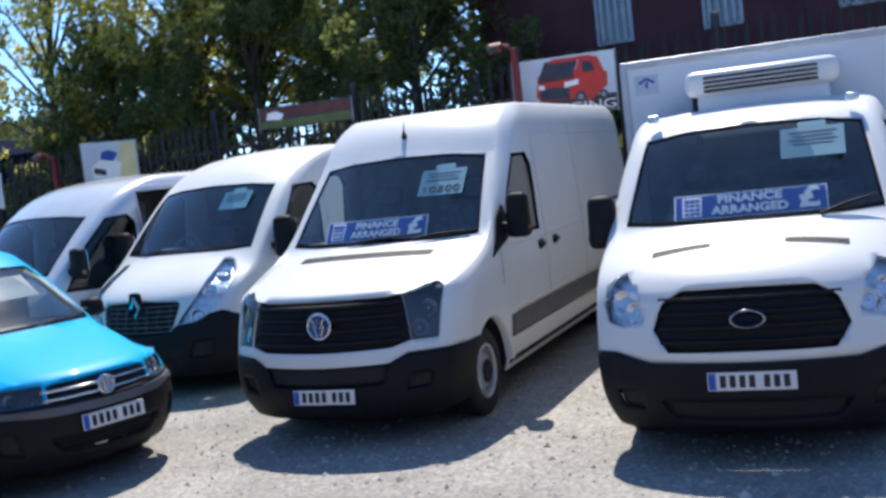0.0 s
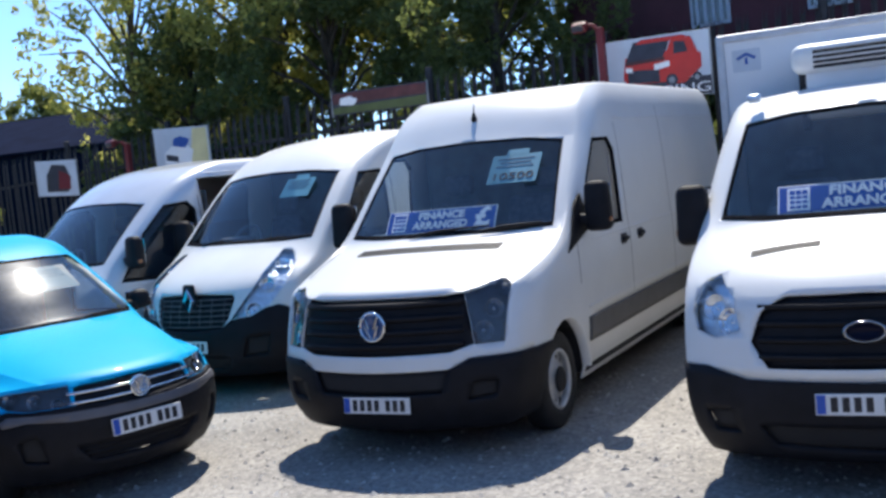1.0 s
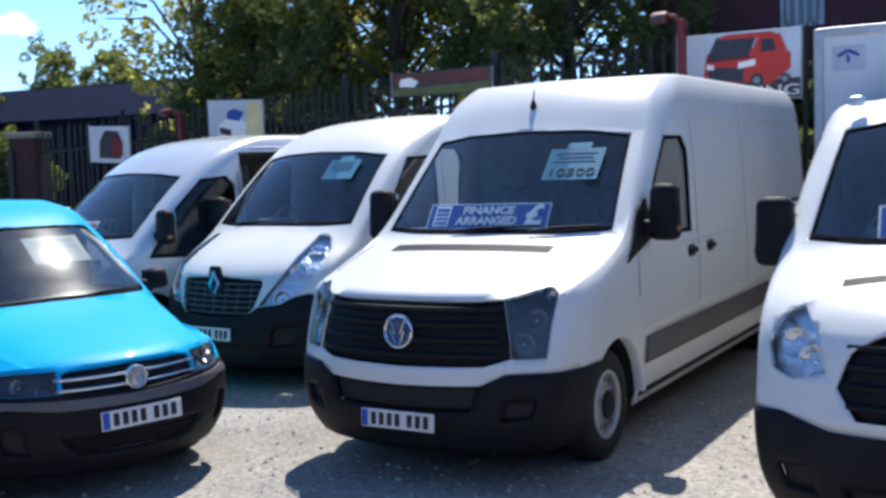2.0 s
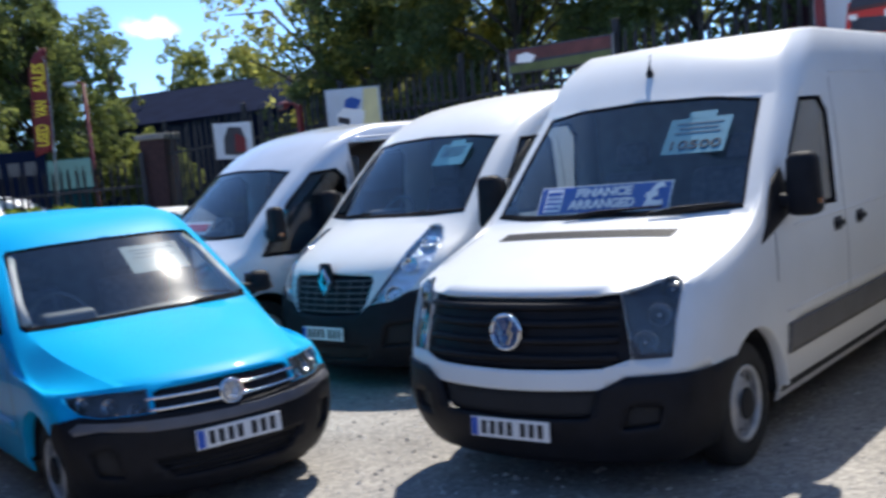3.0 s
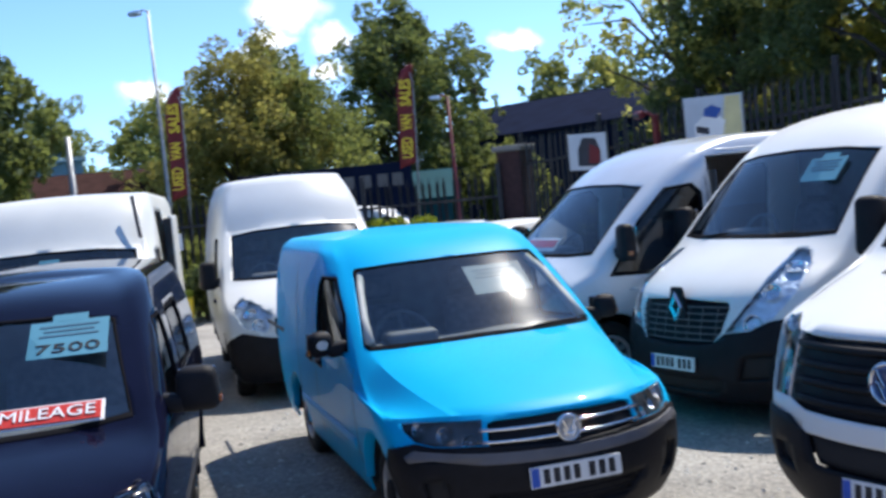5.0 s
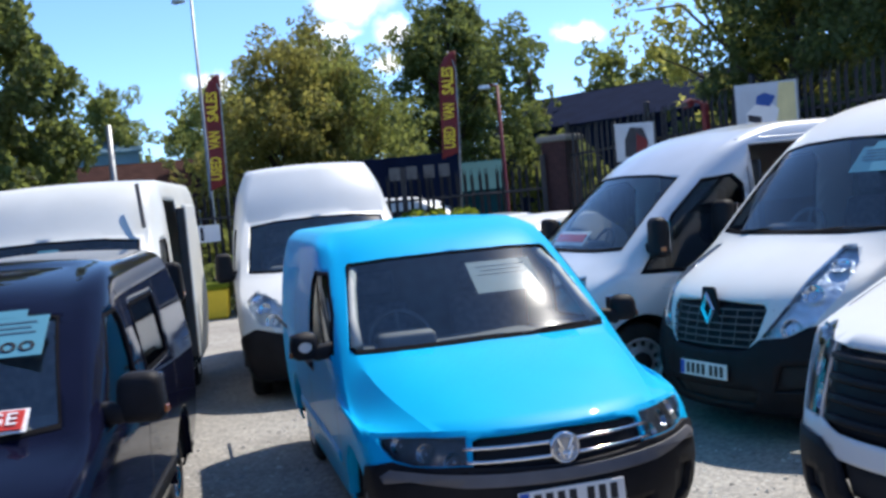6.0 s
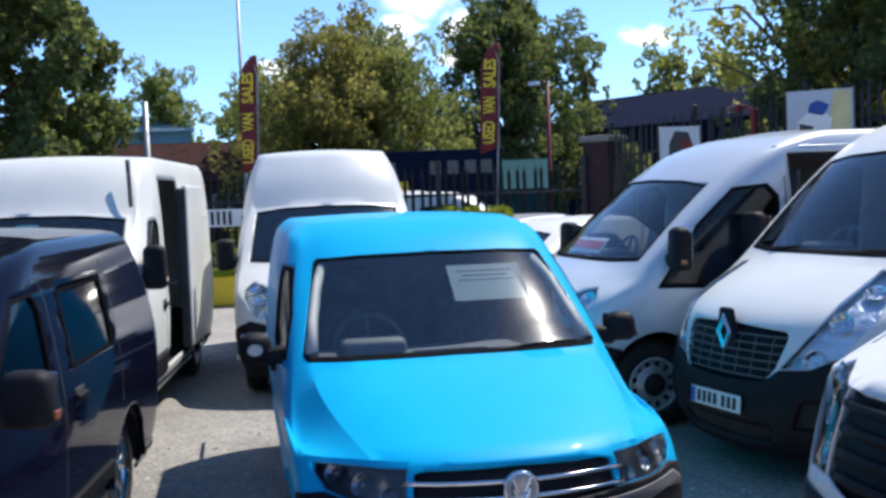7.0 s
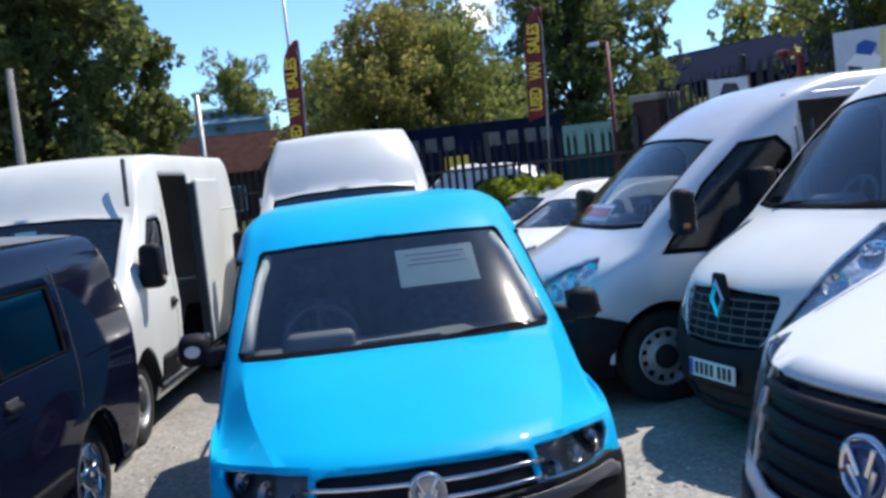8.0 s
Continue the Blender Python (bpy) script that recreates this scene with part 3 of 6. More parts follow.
    # a pressed edge between bonnet and wing stays sharp
    if "sharp" in spec:
        for e in bm.edges:
            c = (e.verts[0].co + e.verts[1].co) / 2
            if -1.12 < c.y < -0.08 and c.z > 0.80 and 0.5 < abs(c.x) < 0.82 and len(e.link_faces) == 2 and e.calc_face_angle() > spec["sharp"]:
                e.smooth = False
    body = part("body", bm, paint, root, spec.get("body_label", ""), True)
    sol = body.modifiers.new("thickness", "SOLIDIFY")
    sol.thickness, sol.offset = 0.018, -1
    hw = spec["half_width"]
    for y in spec["axles"]:
        for s in (1, -1):
            arch_lip(root, s * (hw - 0.012), y, R, r, lip, spec.get("sill", 0.3), front=spec.get("lip_front") if y > -2 else None, wide=spec.get("lip_wide", 0.03), swell=spec.get("lip_swell", 0.006))
            wheel(root, s * (hw - 0.07), y, R, spec.get("wheel_style", "steel"))
    L = spec["length"]
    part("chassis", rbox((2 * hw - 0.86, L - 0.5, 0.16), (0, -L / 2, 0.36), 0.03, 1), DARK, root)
    # unseen floor panels, added so that no sun leaks through below the open body
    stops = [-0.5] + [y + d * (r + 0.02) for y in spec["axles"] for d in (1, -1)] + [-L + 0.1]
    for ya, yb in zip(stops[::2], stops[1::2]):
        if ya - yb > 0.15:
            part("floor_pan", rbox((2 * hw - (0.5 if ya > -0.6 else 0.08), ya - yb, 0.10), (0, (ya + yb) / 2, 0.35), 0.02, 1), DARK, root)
    return tree, whole


def on_skin(tree, x, z, y0=1.0):
    hit = tree.ray_cast(Vector((x, y0, z)), Vector((0, -1, 0)))
    return hit[0], hit[1]


def skin_band(root, tree, name, pts, width, mat, label=""):
    """A narrow band laid on the skin below a line of (x, y) points."""
    bm, last = bmesh.new(), None
    line = []
    for (xa, ya), (xb, yb) in zip(pts, pts[1:]):
        for i in range(6):
            line.append((xa + (xb - xa) * i / 6, ya + (yb - ya) * i / 6))
    line.append(pts[-1])
    for i, (x, y) in enumerate(line):
        x1, y1 = line[min(i + 1, len(line) - 1)]
        x0, y0 = line[max(i - 1, 0)]
        d = Vector((x1 - x0, y1 - y0)).normalized()
        now = []
        for k in (-0.5, 0.5):
            h = tree.ray_cast(Vector((x - d.y * width * k, y + d.x * width * k, 4)), Vector((0, 0, -1)))[0]
            if h:
                now.append(bm.verts.new((h.x, h.y, h.z + 0.003)))
        if last and len(last) == 2 and len(now) == 2:
            bm.faces.new((last[0], last[1], now[1], now[0]))
        last = now
    bmesh.ops.recalc_face_normals(bm, faces=bm.faces[:])
    return part(name, bm, mat, root, label)


DULLCHROME = material("dull_chrome", (0.30, 0.31, 0.33), 0.15, metal=1.0, var=0.1, scale=20)


def van_fittings(root, tree, f):
    """Grille bars, badge, plate, mirrors, handles, vents, wipers and cab trim."""
    tree, whole = tree
    if "slats" in f:
        z0, z1, n, hw = f["slats"]
        for i in range(n):
            z = z0 + (z1 - z0) * i / (n - 1)
            pts = []
            for k in range(-8, 9):
                hit, nrm = on_skin(whole, hw * k / 8, z)
                if hit:
                    pts.append(hit + Vector((0, f.get("proud", -0.016), 0)))
            part("grille_bar", tube(pts, f.get("slat_r", 0.022), 6), f.get("slat_mat", PLASTIC), root, "", True)
    if "badge" in f:
        z, r = f["badge"]
        by = on_skin(whole, 0, z)[0].y + f.get("badge_out", 0.012)
        roundel(root, by, z, r, f.get("badge_lean", 4), f.get("badge_mat"), "badge", f.get("oval", 1.0))
        roundel(root, by + 0.002, z, r * 0.78, f.get("badge_lean", 4), f.get("badge_field", BADGEBLUE), "badge_field", f.get("oval", 1.0))
        if f.get("strokes", True):
            for s in (-1, 1):
                for dx, dz, turn, ln in ((0.33, 0.28, 24, 0.9), (0.30, -0.30, 24, 0.9)):
                    bm = rbox((r * 0.16, 0.012, r * ln), (0, 0, 0), 0.003, 1)
                    bmesh.ops.transform(bm, matrix=pose(s * r * dx, by + 0.012, z + r * dz, 0, s * turn, 0), verts=bm.verts[:])
                    part("badge_stroke", bm, CHROME, root)
    if "plate_z" in f:
        number_plate(root, max(on_skin(whole, x, f["plate_z"])[0].y for x in (-0.2, 0.0, 0.2)) + 0.022, f["plate_z"], w=f.get("plate_w", 0.52))
    if "mirror" in f:
        x, y, z, w, h = f["mirror"]
        for s in (1, -1):
            door_mirror(root, s * x, y, z, w, h, f.get("mirror_mat"), s, f.get("mirror_arm", 0.06))
    if "vent" in f:
        z, y, hw = f["vent"]
        hit = tree.ray_cast(Vector((0, y, 4)), Vector((0, 0, -1)))[0]
        vent, last = bmesh.new(), None
        for i in range(13):
            x = hw * (i - 6) / 6
            now = []
            for d in (0.0, -0.115):
                h = tree.ray_cast(Vector((x, y + d - 0.05 * (x / hw) ** 2, 4)), Vector((0, 0, -1)))[0]
                if h:
                    now.append(vent.verts.new((h.x, h.y, h.z + 0.004)))
            if last and len(now) == 2 and len(last) == 2:
                vent.faces.new((last[0], last[1], now[1], now[0]))
            last = now
        bmesh.ops.recalc_face_normals(vent, faces=vent.faces[:])
        part("bonnet_vent", vent, PLASTIC, root, "black bonnet vent")
    if "antenna" in f:
        hit, nrm = on_skin(tree, 0, f["antenna"][0])
        if hit:
            part("aerial", tube([hit - Vector((0, 0, 0.05)), hit + Vector((0, 0.02, 0.0)), hit + Vector((0, 0.015, 0.05)), hit + Vector((0, -0.01, 0.13))], [0.016, 0.028, 0.008, 0.003], 8), PLASTIC, root, "black roof aerial", True)
    for y, z in f.get("handles", ()):
        for s in (1, -1):
            hit = tree.ray_cast(Vector((s * 2, y, z)), Vector((-s, 0, 0)))[0]
            if hit:
                h = part("door_handle", rbox((0.035, 0.17, 0.04), (hit.x + s * 0.012, y, z), 0.014, 2), PLASTIC, root, "black door handle", True)
                part("handle_cup", rbox((0.008, 0.15, 0.09), (hit.x + s * 0.001, y, z), 0.003, 1), SEAM, h)
    if "rail" in f:
        y0, y1, z = f["rail"]
        for s in (1, -1):
            hit = tree.ray_cast(Vector((s * 2, (y0 + y1) / 2 - 0.6, z)), Vector((-s, 0, 0)))[0]
            if hit:
                part("door_rail", rbox((0.02, abs(y1 - y0) * 0.55, 0.035), (hit.x, (y0 + y1) / 2 - 0.7, z), 0.006, 1), SEAM, root, "sliding door rail")
    if "cab" in f:
        cab_interior(root, f["cab"])
    back = Vector((0, -f.get("wiper_back", 0.052), -0.008))
    for a, b in f.get("wipers", ()):
        wiper(root, Vector(a) + back, Vector(b) + back)
    if "mesh_bars" in f:
        z0, z1, n, hw = f["mesh_bars"]
        for i in range(n):
            x = hw * (2 * i / (n - 1) - 1)
            pts = [on_skin(whole, x, z0 + (z1 - z0) * k / 3)[0] + Vector((0, -0.008, 0)) for k in range(4)]
            part("grille_bar", tube(pts, 0.004, 5), MOULD, root)


def pressed_line(root, tree, y0, y1, z, mat, rise=0.0):
    """A shallow pressed ridge along both flanks."""
    for s in (1, -1):
        pts = []
        for i in range(15):
            k = i / 14
            hit = tree.ray_cast(Vector((s * 2, y0 + (y1 - y0) * k, z + rise * k)), Vector((-s, 0, 0)))[0]
            if hit and abs(hit.x) > 0.5:
                pts.append(hit - Vector((s * 0.004, 0, 0)))
        if len(pts) > 2:
            part("pressed_line", tube(pts, 0.011, 6), mat, root, "", True)


def van_rows(L, w, s, hood, base, top, brow, roof, mid=0.70, tail=0.0, nose=1.0, side=None):
    """Body rows from a few sizes. hood: y and z of its front edge, lift at the corner; base and top of the windscreen and brow: y, z, half width;
    roof: y, z, half width in front, half width along the side."""
    hy, hz, lift_c = hood
    by, bz, bx = base
    ty, tz, tx = top
    ry, rz, rx = brow
    fy, fz, fx, fs = roof
    st, sr = side or (tx + 0.11, rx + 0.11)
    return [
        (-0.10, 0.8 * s, nose * 0.86 * w, 0.92 * w, 0.22, 0.22, 0.26, -L + 0.10),
        (0.00, 0.8 * s, nose * 0.93 * w, 0.98 * w, 0.38, 0.38, 0.44, -L + 0.02),
        (0.00, 0.9 * s, nose * 0.96 * w, 1.00 * w, mid - 0.08, mid - 0.06, mid, -L),
        (hy * 0.5, s, nose * 0.96 * w, 1.01 * w, (mid + hz) / 2, (mid + hz) / 2 + 0.02, (mid + hz) / 2 + 0.04, -L),
        (hy, 1.1 * s, nose * 0.95 * w, 1.01 * w, hz, hz + lift_c, hz + 0.05, -L),
        ((hy + by) / 2, 0.95 * s, (0.95 * w + bx) / 2, 1.00 * w, (hz + bz) / 2 + 0.03, (hz + bz) / 2 + 0.01, (hz + bz) / 2 + 0.05, -L),
        (by, 0.17, bx, 0.99 * w, bz, bz - 0.02, bz + 0.04, -L),
        ((by + ty) / 2, 0.16, (bx + tx) / 2 + 0.01, (0.99 * w + st) / 2 + 0.01, (bz + tz) / 2 + 0.02, (bz + tz) / 2 - 0.02, (bz + tz) / 2 + 0.02, -L + tail * 0.3),
        (ty, 0.14, tx, st, tz, tz - 0.06, tz, -L + 0.02 + tail),
        (ry, 0.14, rx, sr, rz, rz - 0.04, rz + 0.02, -L + 0.05 + tail * 1.1),
        (fy, 0.14, fx, fs, fz, fz - 0.03, fz, -L + 0.12 + tail * 1.3),
    ]


def screen_outline(base, top, drop=0.0):
    (by, bz, bx), (ty, tz, tx) = base, top
    return full([(0, bz + 0.015 - drop), (bx * 0.62, bz + 0.012), (bx - 0.075, bz + 0.025), (tx - 0.05, tz - 0.085), (tx * 0.6, tz - 0.045), (0, tz - 0.03)])


def on_screen(base, top, z, gap=0.05):
    (by, bz, bx), (ty, tz, tx) = base, top
    lean = math.degrees(math.atan2(by - ty, tz - bz))
    return by + (ty - by) * (z - bz) / (tz - bz) - gap, lean


def finance_sign(root, base, top, x, z, w=0.92, h=0.19):
    """Blue card on the dashboard that reads FINANCE ARRANGED, with a calculator drawing and a pound sign."""
    y, lean = on_screen(base, top, z, 0.05)
    m = pose(x, y, z, lean - 8, 0, 2)
    bm = rbox((w, 0.006, h), (0, 0, 0), 0.002, 1)
    bmesh.ops.transform(bm, matrix=m, verts=bm.verts[:])
    sign = new("finance_sign")
    tagged(sign, "blue and white finance card standing behind a windscreen", "sign", "finance cards")
    sign.matrix_world = root.matrix_world.copy()
    c = part("card", bm, SIGNWHITE, sign)
    bm = rbox((w - 0.02, 0.003, h - 0.02), (0, 0.0045, 0), 0.001, 1)
    bmesh.ops.transform(bm, matrix=m, verts=bm.verts[:])
    part("blue_field", bm, SIGNBLUE, sign)
    face = m @ pose(0, 0.0085, 0, 90, 0, 180)
    lettering("FINANCE", 0.088, face @ pose(0.0, 0.044, 0), SIGNWHITE, sign, width=w * 0.42, bold=0.035)
    lettering("ARRANGED", 0.092, face @ pose(0.0, -0.043, 0), SIGNWHITE, sign, width=w * 0.50, bold=0.035)
    lettering("£", 0.22, face @ pose(w * 0.38, 0, 0), SIGNWHITE, sign, width=w * 0.14, bold=0.035)
    bm = rbox((w * 0.13, 0.003, h * 0.8), (0, 0, 0), 0.001, 1)
    bmesh.ops.transform(bm, matrix=m @ pose(w * 0.38, 0.007, 0), verts=bm.verts[:])
    part("calculator_drawing", bm, SIGNWHITE, sign)
    for r in range(4):
        for q in range(3):
            bm = rbox((w * 0.028, 0.003, h * 0.09) if r < 3 else (w * 0.03, 0.003, h * 0.14), (0, 0, 0), 0.0, 1)
            bmesh.ops.transform(bm, matrix=m @ pose(w * 0.38 + (q - 1) * w * 0.036, 0.009, -h * 0.28 + r * h * 0.17), verts=bm.verts[:])
            part("key", bm, SIGNBLUE, sign)
    return sign


def price_card(root, base, top, x, z, w, h, price="", bars=3, group="price cards", paper=PALEBLUE, tab=True):
    y, lean = on_screen(base, top, z, 0.045)
    m = pose(x, y, z, lean, 0, 0)
    t = new("price_card")
    tagged(t, "pale blue price card taped inside a windscreen", "sign", group)
    t.matrix_world = root.matrix_world.copy()
    bm = rbox((w, 0.004, h), (0, 0, 0), 0.001, 1)
    bmesh.ops.transform(bm, matrix=m, verts=bm.verts[:])
    part("card", bm, paper, t)
    if tab:
        bm = rbox((w * 0.45, 0.004, h * 0.22), (0, 0, h * 0.58), 0.001, 1)
        bmesh.ops.transform(bm, matrix=m, verts=bm.verts[:])
        part("tab", bm, paper, t)
    for i in range(bars):
        bm = rbox((w * (0.75 - 0.12 * (i % 2)), 0.003, h * 0.045), (0, 0.0035, h * (0.34 - 0.13 * i)), 0, 1)
        bmesh.ops.transform(bm, matrix=m, verts=bm.verts[:])
        part("bar", bm, CARDPRINT, t)
    if price:
        lettering(price, h * 0.34, m @ pose(0, 0.005, -h * 0.28, 90, 0, 180), INK, t, width=w * 0.8)
    return t


def side_window(base, top, yd):
    (by, bz, bx), (ty, tz, tx) = base, top
    return [(by - 0.38, bz - 0.04), (yd + 0.12, bz - 0.07), (yd + 0.09, tz - 0.16), (yd + 0.15, tz - 0.10), (ty - 0.21, tz - 0.11), ((by + ty) / 2 - 0.29, (bz + tz) / 2 - 0.08)]


def door_gaps(yd, z0, z1, front=None):
    g = [(("right", "left"), "door_gap", [(yd, z0), (yd - 0.009, z0), (yd - 0.009, z1), (yd, z1)], SEAM, -0.008, 0.0, "")]
    if front:
        g.append((("right", "left"), "door_gap", [(front, z0), (front - 0.009, z0), (front - 0.009, z0 + 0.75), (front, z0 + 0.75)], SEAM, -0.008, 0.0, ""))
    return g


# ---- large white panel van ----
def large_van(m):
    root = thing("panel_van", m, "large white panel van with black grille, bumper and mirrors", "van", "parked vans")
    L = 6.55
    base, top = (-1.15, 1.43, 0.95), (-1.88, 2.18, 0.83)
    spec = dict(
        rows=van_rows(L, 1.01, 0.33, (-0.09, 1.12, 0.03), base, top, (-2.08, 2.42, 0.79), (-2.36, 2.56, 0.72, 0.84), 0.72, nose=0.95, side=(0.955, 0.925)),
        crown=0.015, paint=WHITE, length=L, half_width=1.0, R=0.357, arch=0.44, axles=(-1.05, -5.35), lip_mat=WHITE, sill=0.36, lip_front=0.70,
        creases=[("row", 4, 0, 5, 0.6), ("row", 6, 0, 4, 0.5), ("col", 4, 5, 10, 0.7), ("row", 10, 4, 16, 0.6), ("row", 8, 0, 4, 0.45)],
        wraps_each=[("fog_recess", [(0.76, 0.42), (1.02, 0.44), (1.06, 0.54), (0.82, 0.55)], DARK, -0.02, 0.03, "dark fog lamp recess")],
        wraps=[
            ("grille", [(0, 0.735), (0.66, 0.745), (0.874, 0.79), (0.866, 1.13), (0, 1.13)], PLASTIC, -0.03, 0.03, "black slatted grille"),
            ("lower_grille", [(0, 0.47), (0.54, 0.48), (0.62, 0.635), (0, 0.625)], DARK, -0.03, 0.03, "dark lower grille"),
            ("bumper", [(0, 0.10), (1.78, 0.10), (1.76, 0.70), (1.15, 0.70), (0.82, 0.70), (0.62, 0.635), (0, 0.625)], PLASTIC, 0.012, 0.03, "black textured plastic bumper"),
        ],
        lamps=[[(0.878, 0.785), (1.16, 0.785), (1.23, 0.98), (1.33, 1.15), (1.30, 1.185), (1.14, 1.165), (0.87, 1.13)]],
        door_glass=CLEARGLASS, bowl=SMOKED, bowl_chrome=DULLCHROME, reflector=0.85, lip_wide=0.075, lip_swell=0.022,
        windscreen=screen_outline(base, top),
        windows=[(("right", "left"), [(-1.58, 1.40), (-2.58, 1.36), (-2.60, 1.98), (-2.50, 2.08), (-2.16, 2.08), (-1.86, 1.78)])],
        sides=[
            (("right", "left"), "side_moulding", [(-1.56, 0.54), (-4.95, 0.54), (-4.95, 0.72), (-1.56, 0.72)], MOULD, 0.014, 0.02, "grey side moulding"),
            (("right", "left"), "side_moulding", [(-5.85, 0.54), (-6.7, 0.54), (-6.7, 0.72), (-5.85, 0.72)], MOULD, 0.014, 0.02, "grey side moulding"),
            (("right", "left"), "mirror_patch", [(-1.22, 1.25), (-1.70, 1.38), (-1.68, 1.66), (-1.56, 1.60)], PLASTIC, 0.006, 0.02, ""),
        ] + door_gaps(-2.72, 0.76, 2.2) + door_gaps(-4.1, 0.76, 2.35) + door_gaps(-1.42, 1.0, 1.3),
    )
    tree = body_parts(root, spec)
    van_fittings(root, tree, dict(
        slats=(0.80, 1.07, 4, 0.62), badge=(0.94, 0.105), plate_z=0.41, mirror=(0.97, -1.62, 1.56, 0.21, 0.38),
        vent=(1.40, -0.86, 0.60), antenna=(2.34,), handles=((-2.55, 1.22), (-3.02, 1.22)), rail=(-3.0, -6.4, 1.44),
        wipers=(((0.25, -1.10, 1.47), (-0.40, -1.18, 1.505)), ((-0.35, -1.10, 1.47), (-0.80, -1.26, 1.50))),
        cab=dict(w=0.86, y_dash=-1.36, z_dash=1.43, y_seat=-2.13, z_seat=0.95, z_roof=2.3)))
    for s in (-1, 1):
        skin_band(root, tree[0], "bonnet_gap", [(s * x, y) for x, y in [(0.90, -0.68), (0.915, -0.9), (0.905, -1.15)]], 0.009, SEAM)
    pressed_line(root, tree[0], -1.75, -6.4, 1.30, WHITE)
    pressed_line(root, tree[0], -2.75, -6.4, 2.24, WHITE)
    pressed_line(root, tree[0], -1.55, -6.4, 0.80, WHITE)
    finance_sign(root, base, top, 0.05, 1.555, 0.94, 0.215)
    price_card(root, base, top, -0.47, 1.90, 0.42, 0.30, "10500")
    return root


# ---- white van with a tall swept lamp ----
def swept_van(m):
    root = thing("panel_van", m, "white panel van with black bumper and tall swept headlights", "van", "parked vans")
    L = 5.1
    base, top = (-0.80, 1.40, 0.93), (-1.55, 2.13, 0.82)
    spec = dict(
        rows=van_rows(L, 1.02, 0.38, (-0.12, 1.06, 0.05), base, top, (-1.95, 2.34, 0.77), (-2.5, 2.44, 0.68, 0.82), 0.70, side=(0.95, 0.90)),
        paint=WHITE, length=L, half_width=1.0, R=0.34, arch=0.42, axles=(-1.0, -4.05), lip_mat=PLASTIC, sill=0.36,
        creases=[("row", 6, 0, 4, 0.4)],
        wraps_each=[("fog_recess", [(0.70, 0.40), (1.02, 0.42), (1.08, 0.60), (0.78, 0.58)], DARK, -0.02, 0.03, "dark fog lamp recess")],
        wraps=[
            ("grille", [(0, 0.66), (0.46, 0.68), (0.56, 0.76), (0.68, 0.95), (0.66, 0.99), (0, 1.02)], PLASTIC, -0.03, 0.03, "black grille"),
            ("lower_grille", [(0, 0.28), (0.50, 0.29), (0.56, 0.40), (0, 0.40)], DARK, -0.02, 0.03, "dark lower grille"),
            ("bumper", [(0, 0.10), (1.75, 0.10), (1.72, 0.72), (1.24, 0.86), (1.06, 0.84), (0.86, 0.775), (0.60, 0.755), (0.46, 0.68), (0, 0.66)], PLASTIC, 0.010, 0.03, "black plastic bumper"),
        ],
        lamps=[[(0.60, 0.765), (0.86, 0.785), (1.12, 0.87), (1.37, 1.05), (1.55, 1.24), (1.55, 1.33), (1.43, 1.34), (1.10, 1.16), (0.80, 0.93)]],
        windscreen=screen_outline(base, top),
        windows=[(("right", "left"), side_window(base, top, -2.25))],
        sides=[(("right", "left"), "side_moulding", [(-1.46, 0.50), (-3.6, 0.50), (-3.6, 0.68), (-1.46, 0.68)], PLASTIC, 0.014, 0.02, "black side moulding")]
        + door_gaps(-2.25, 0.72, 2.0) + door_gaps(-3.5, 0.72, 2.1),
    )
    tree = body_parts(root, spec)
    van_fittings(root, tree, dict(
        slats=(0.70, 0.95, 6, 0.56), slat_mat=MOULD, slat_r=0.006, proud=-0.006, mesh_bars=(0.70, 0.95, 9, 0.54), plate_z=0.515, mirror=(0.95, -1.2, 1.50, 0.22, 0.36),
        handles=((-2.1, 1.06),),
        wipers=(((0.5, -0.80, 1.44), (-0.15, -0.86, 1.47)), ((-0.25, -0.80, 1.44), (-0.80, -0.95, 1.46))),
        cab=dict(w=0.86, y_dash=-1.05, z_dash=1.40, y_seat=-1.85, z_seat=0.9, z_roof=2.2)))
    pressed_line(root, tree[0], -1.5, -4.9, 1.16, WHITE)
    pressed_line(root, tree[0], -2.3, -4.9, 2.10, WHITE)
    # plain diamond shield on the nose
    bm = bmesh.new()
    ring = [(0, 0.13), (0.075, 0), (0, -0.13), (-0.075, 0)]
    by = on_skin(tree[1], 0, 0.94)[0].y
    outer = [bm.verts.new((x, by + 0.02, 0.945 + z)) for x, z in ring]
    mid = [bm.verts.new((x * 0.86, by + 0.036, 0.945 + z * 0.86)) for x, z in ring]
    inner = [bm.verts.new((x * 0.45, by + 0.025, 0.945 + z * 0.45)) for x, z in ring]
    for a, b in ((outer, mid), (mid, inner)):
        for i in range(4):
            bm.faces.new((a[i], a[(i + 1) % 4], b[(i + 1) % 4], b[i]))
    part("badge", bm, CHROME, root, "chrome diamond badge")
    bm = rbox((0.25, 0.05, 0.28), (0, by - 0.005, 0.965), 0.02, 2, taper=0.55)
    part("badge_plinth", bm, PLASTIC, root)
    price_card(root, base, top, -0.42, 1.92, 0.38, 0.26, "", 4)
    return root


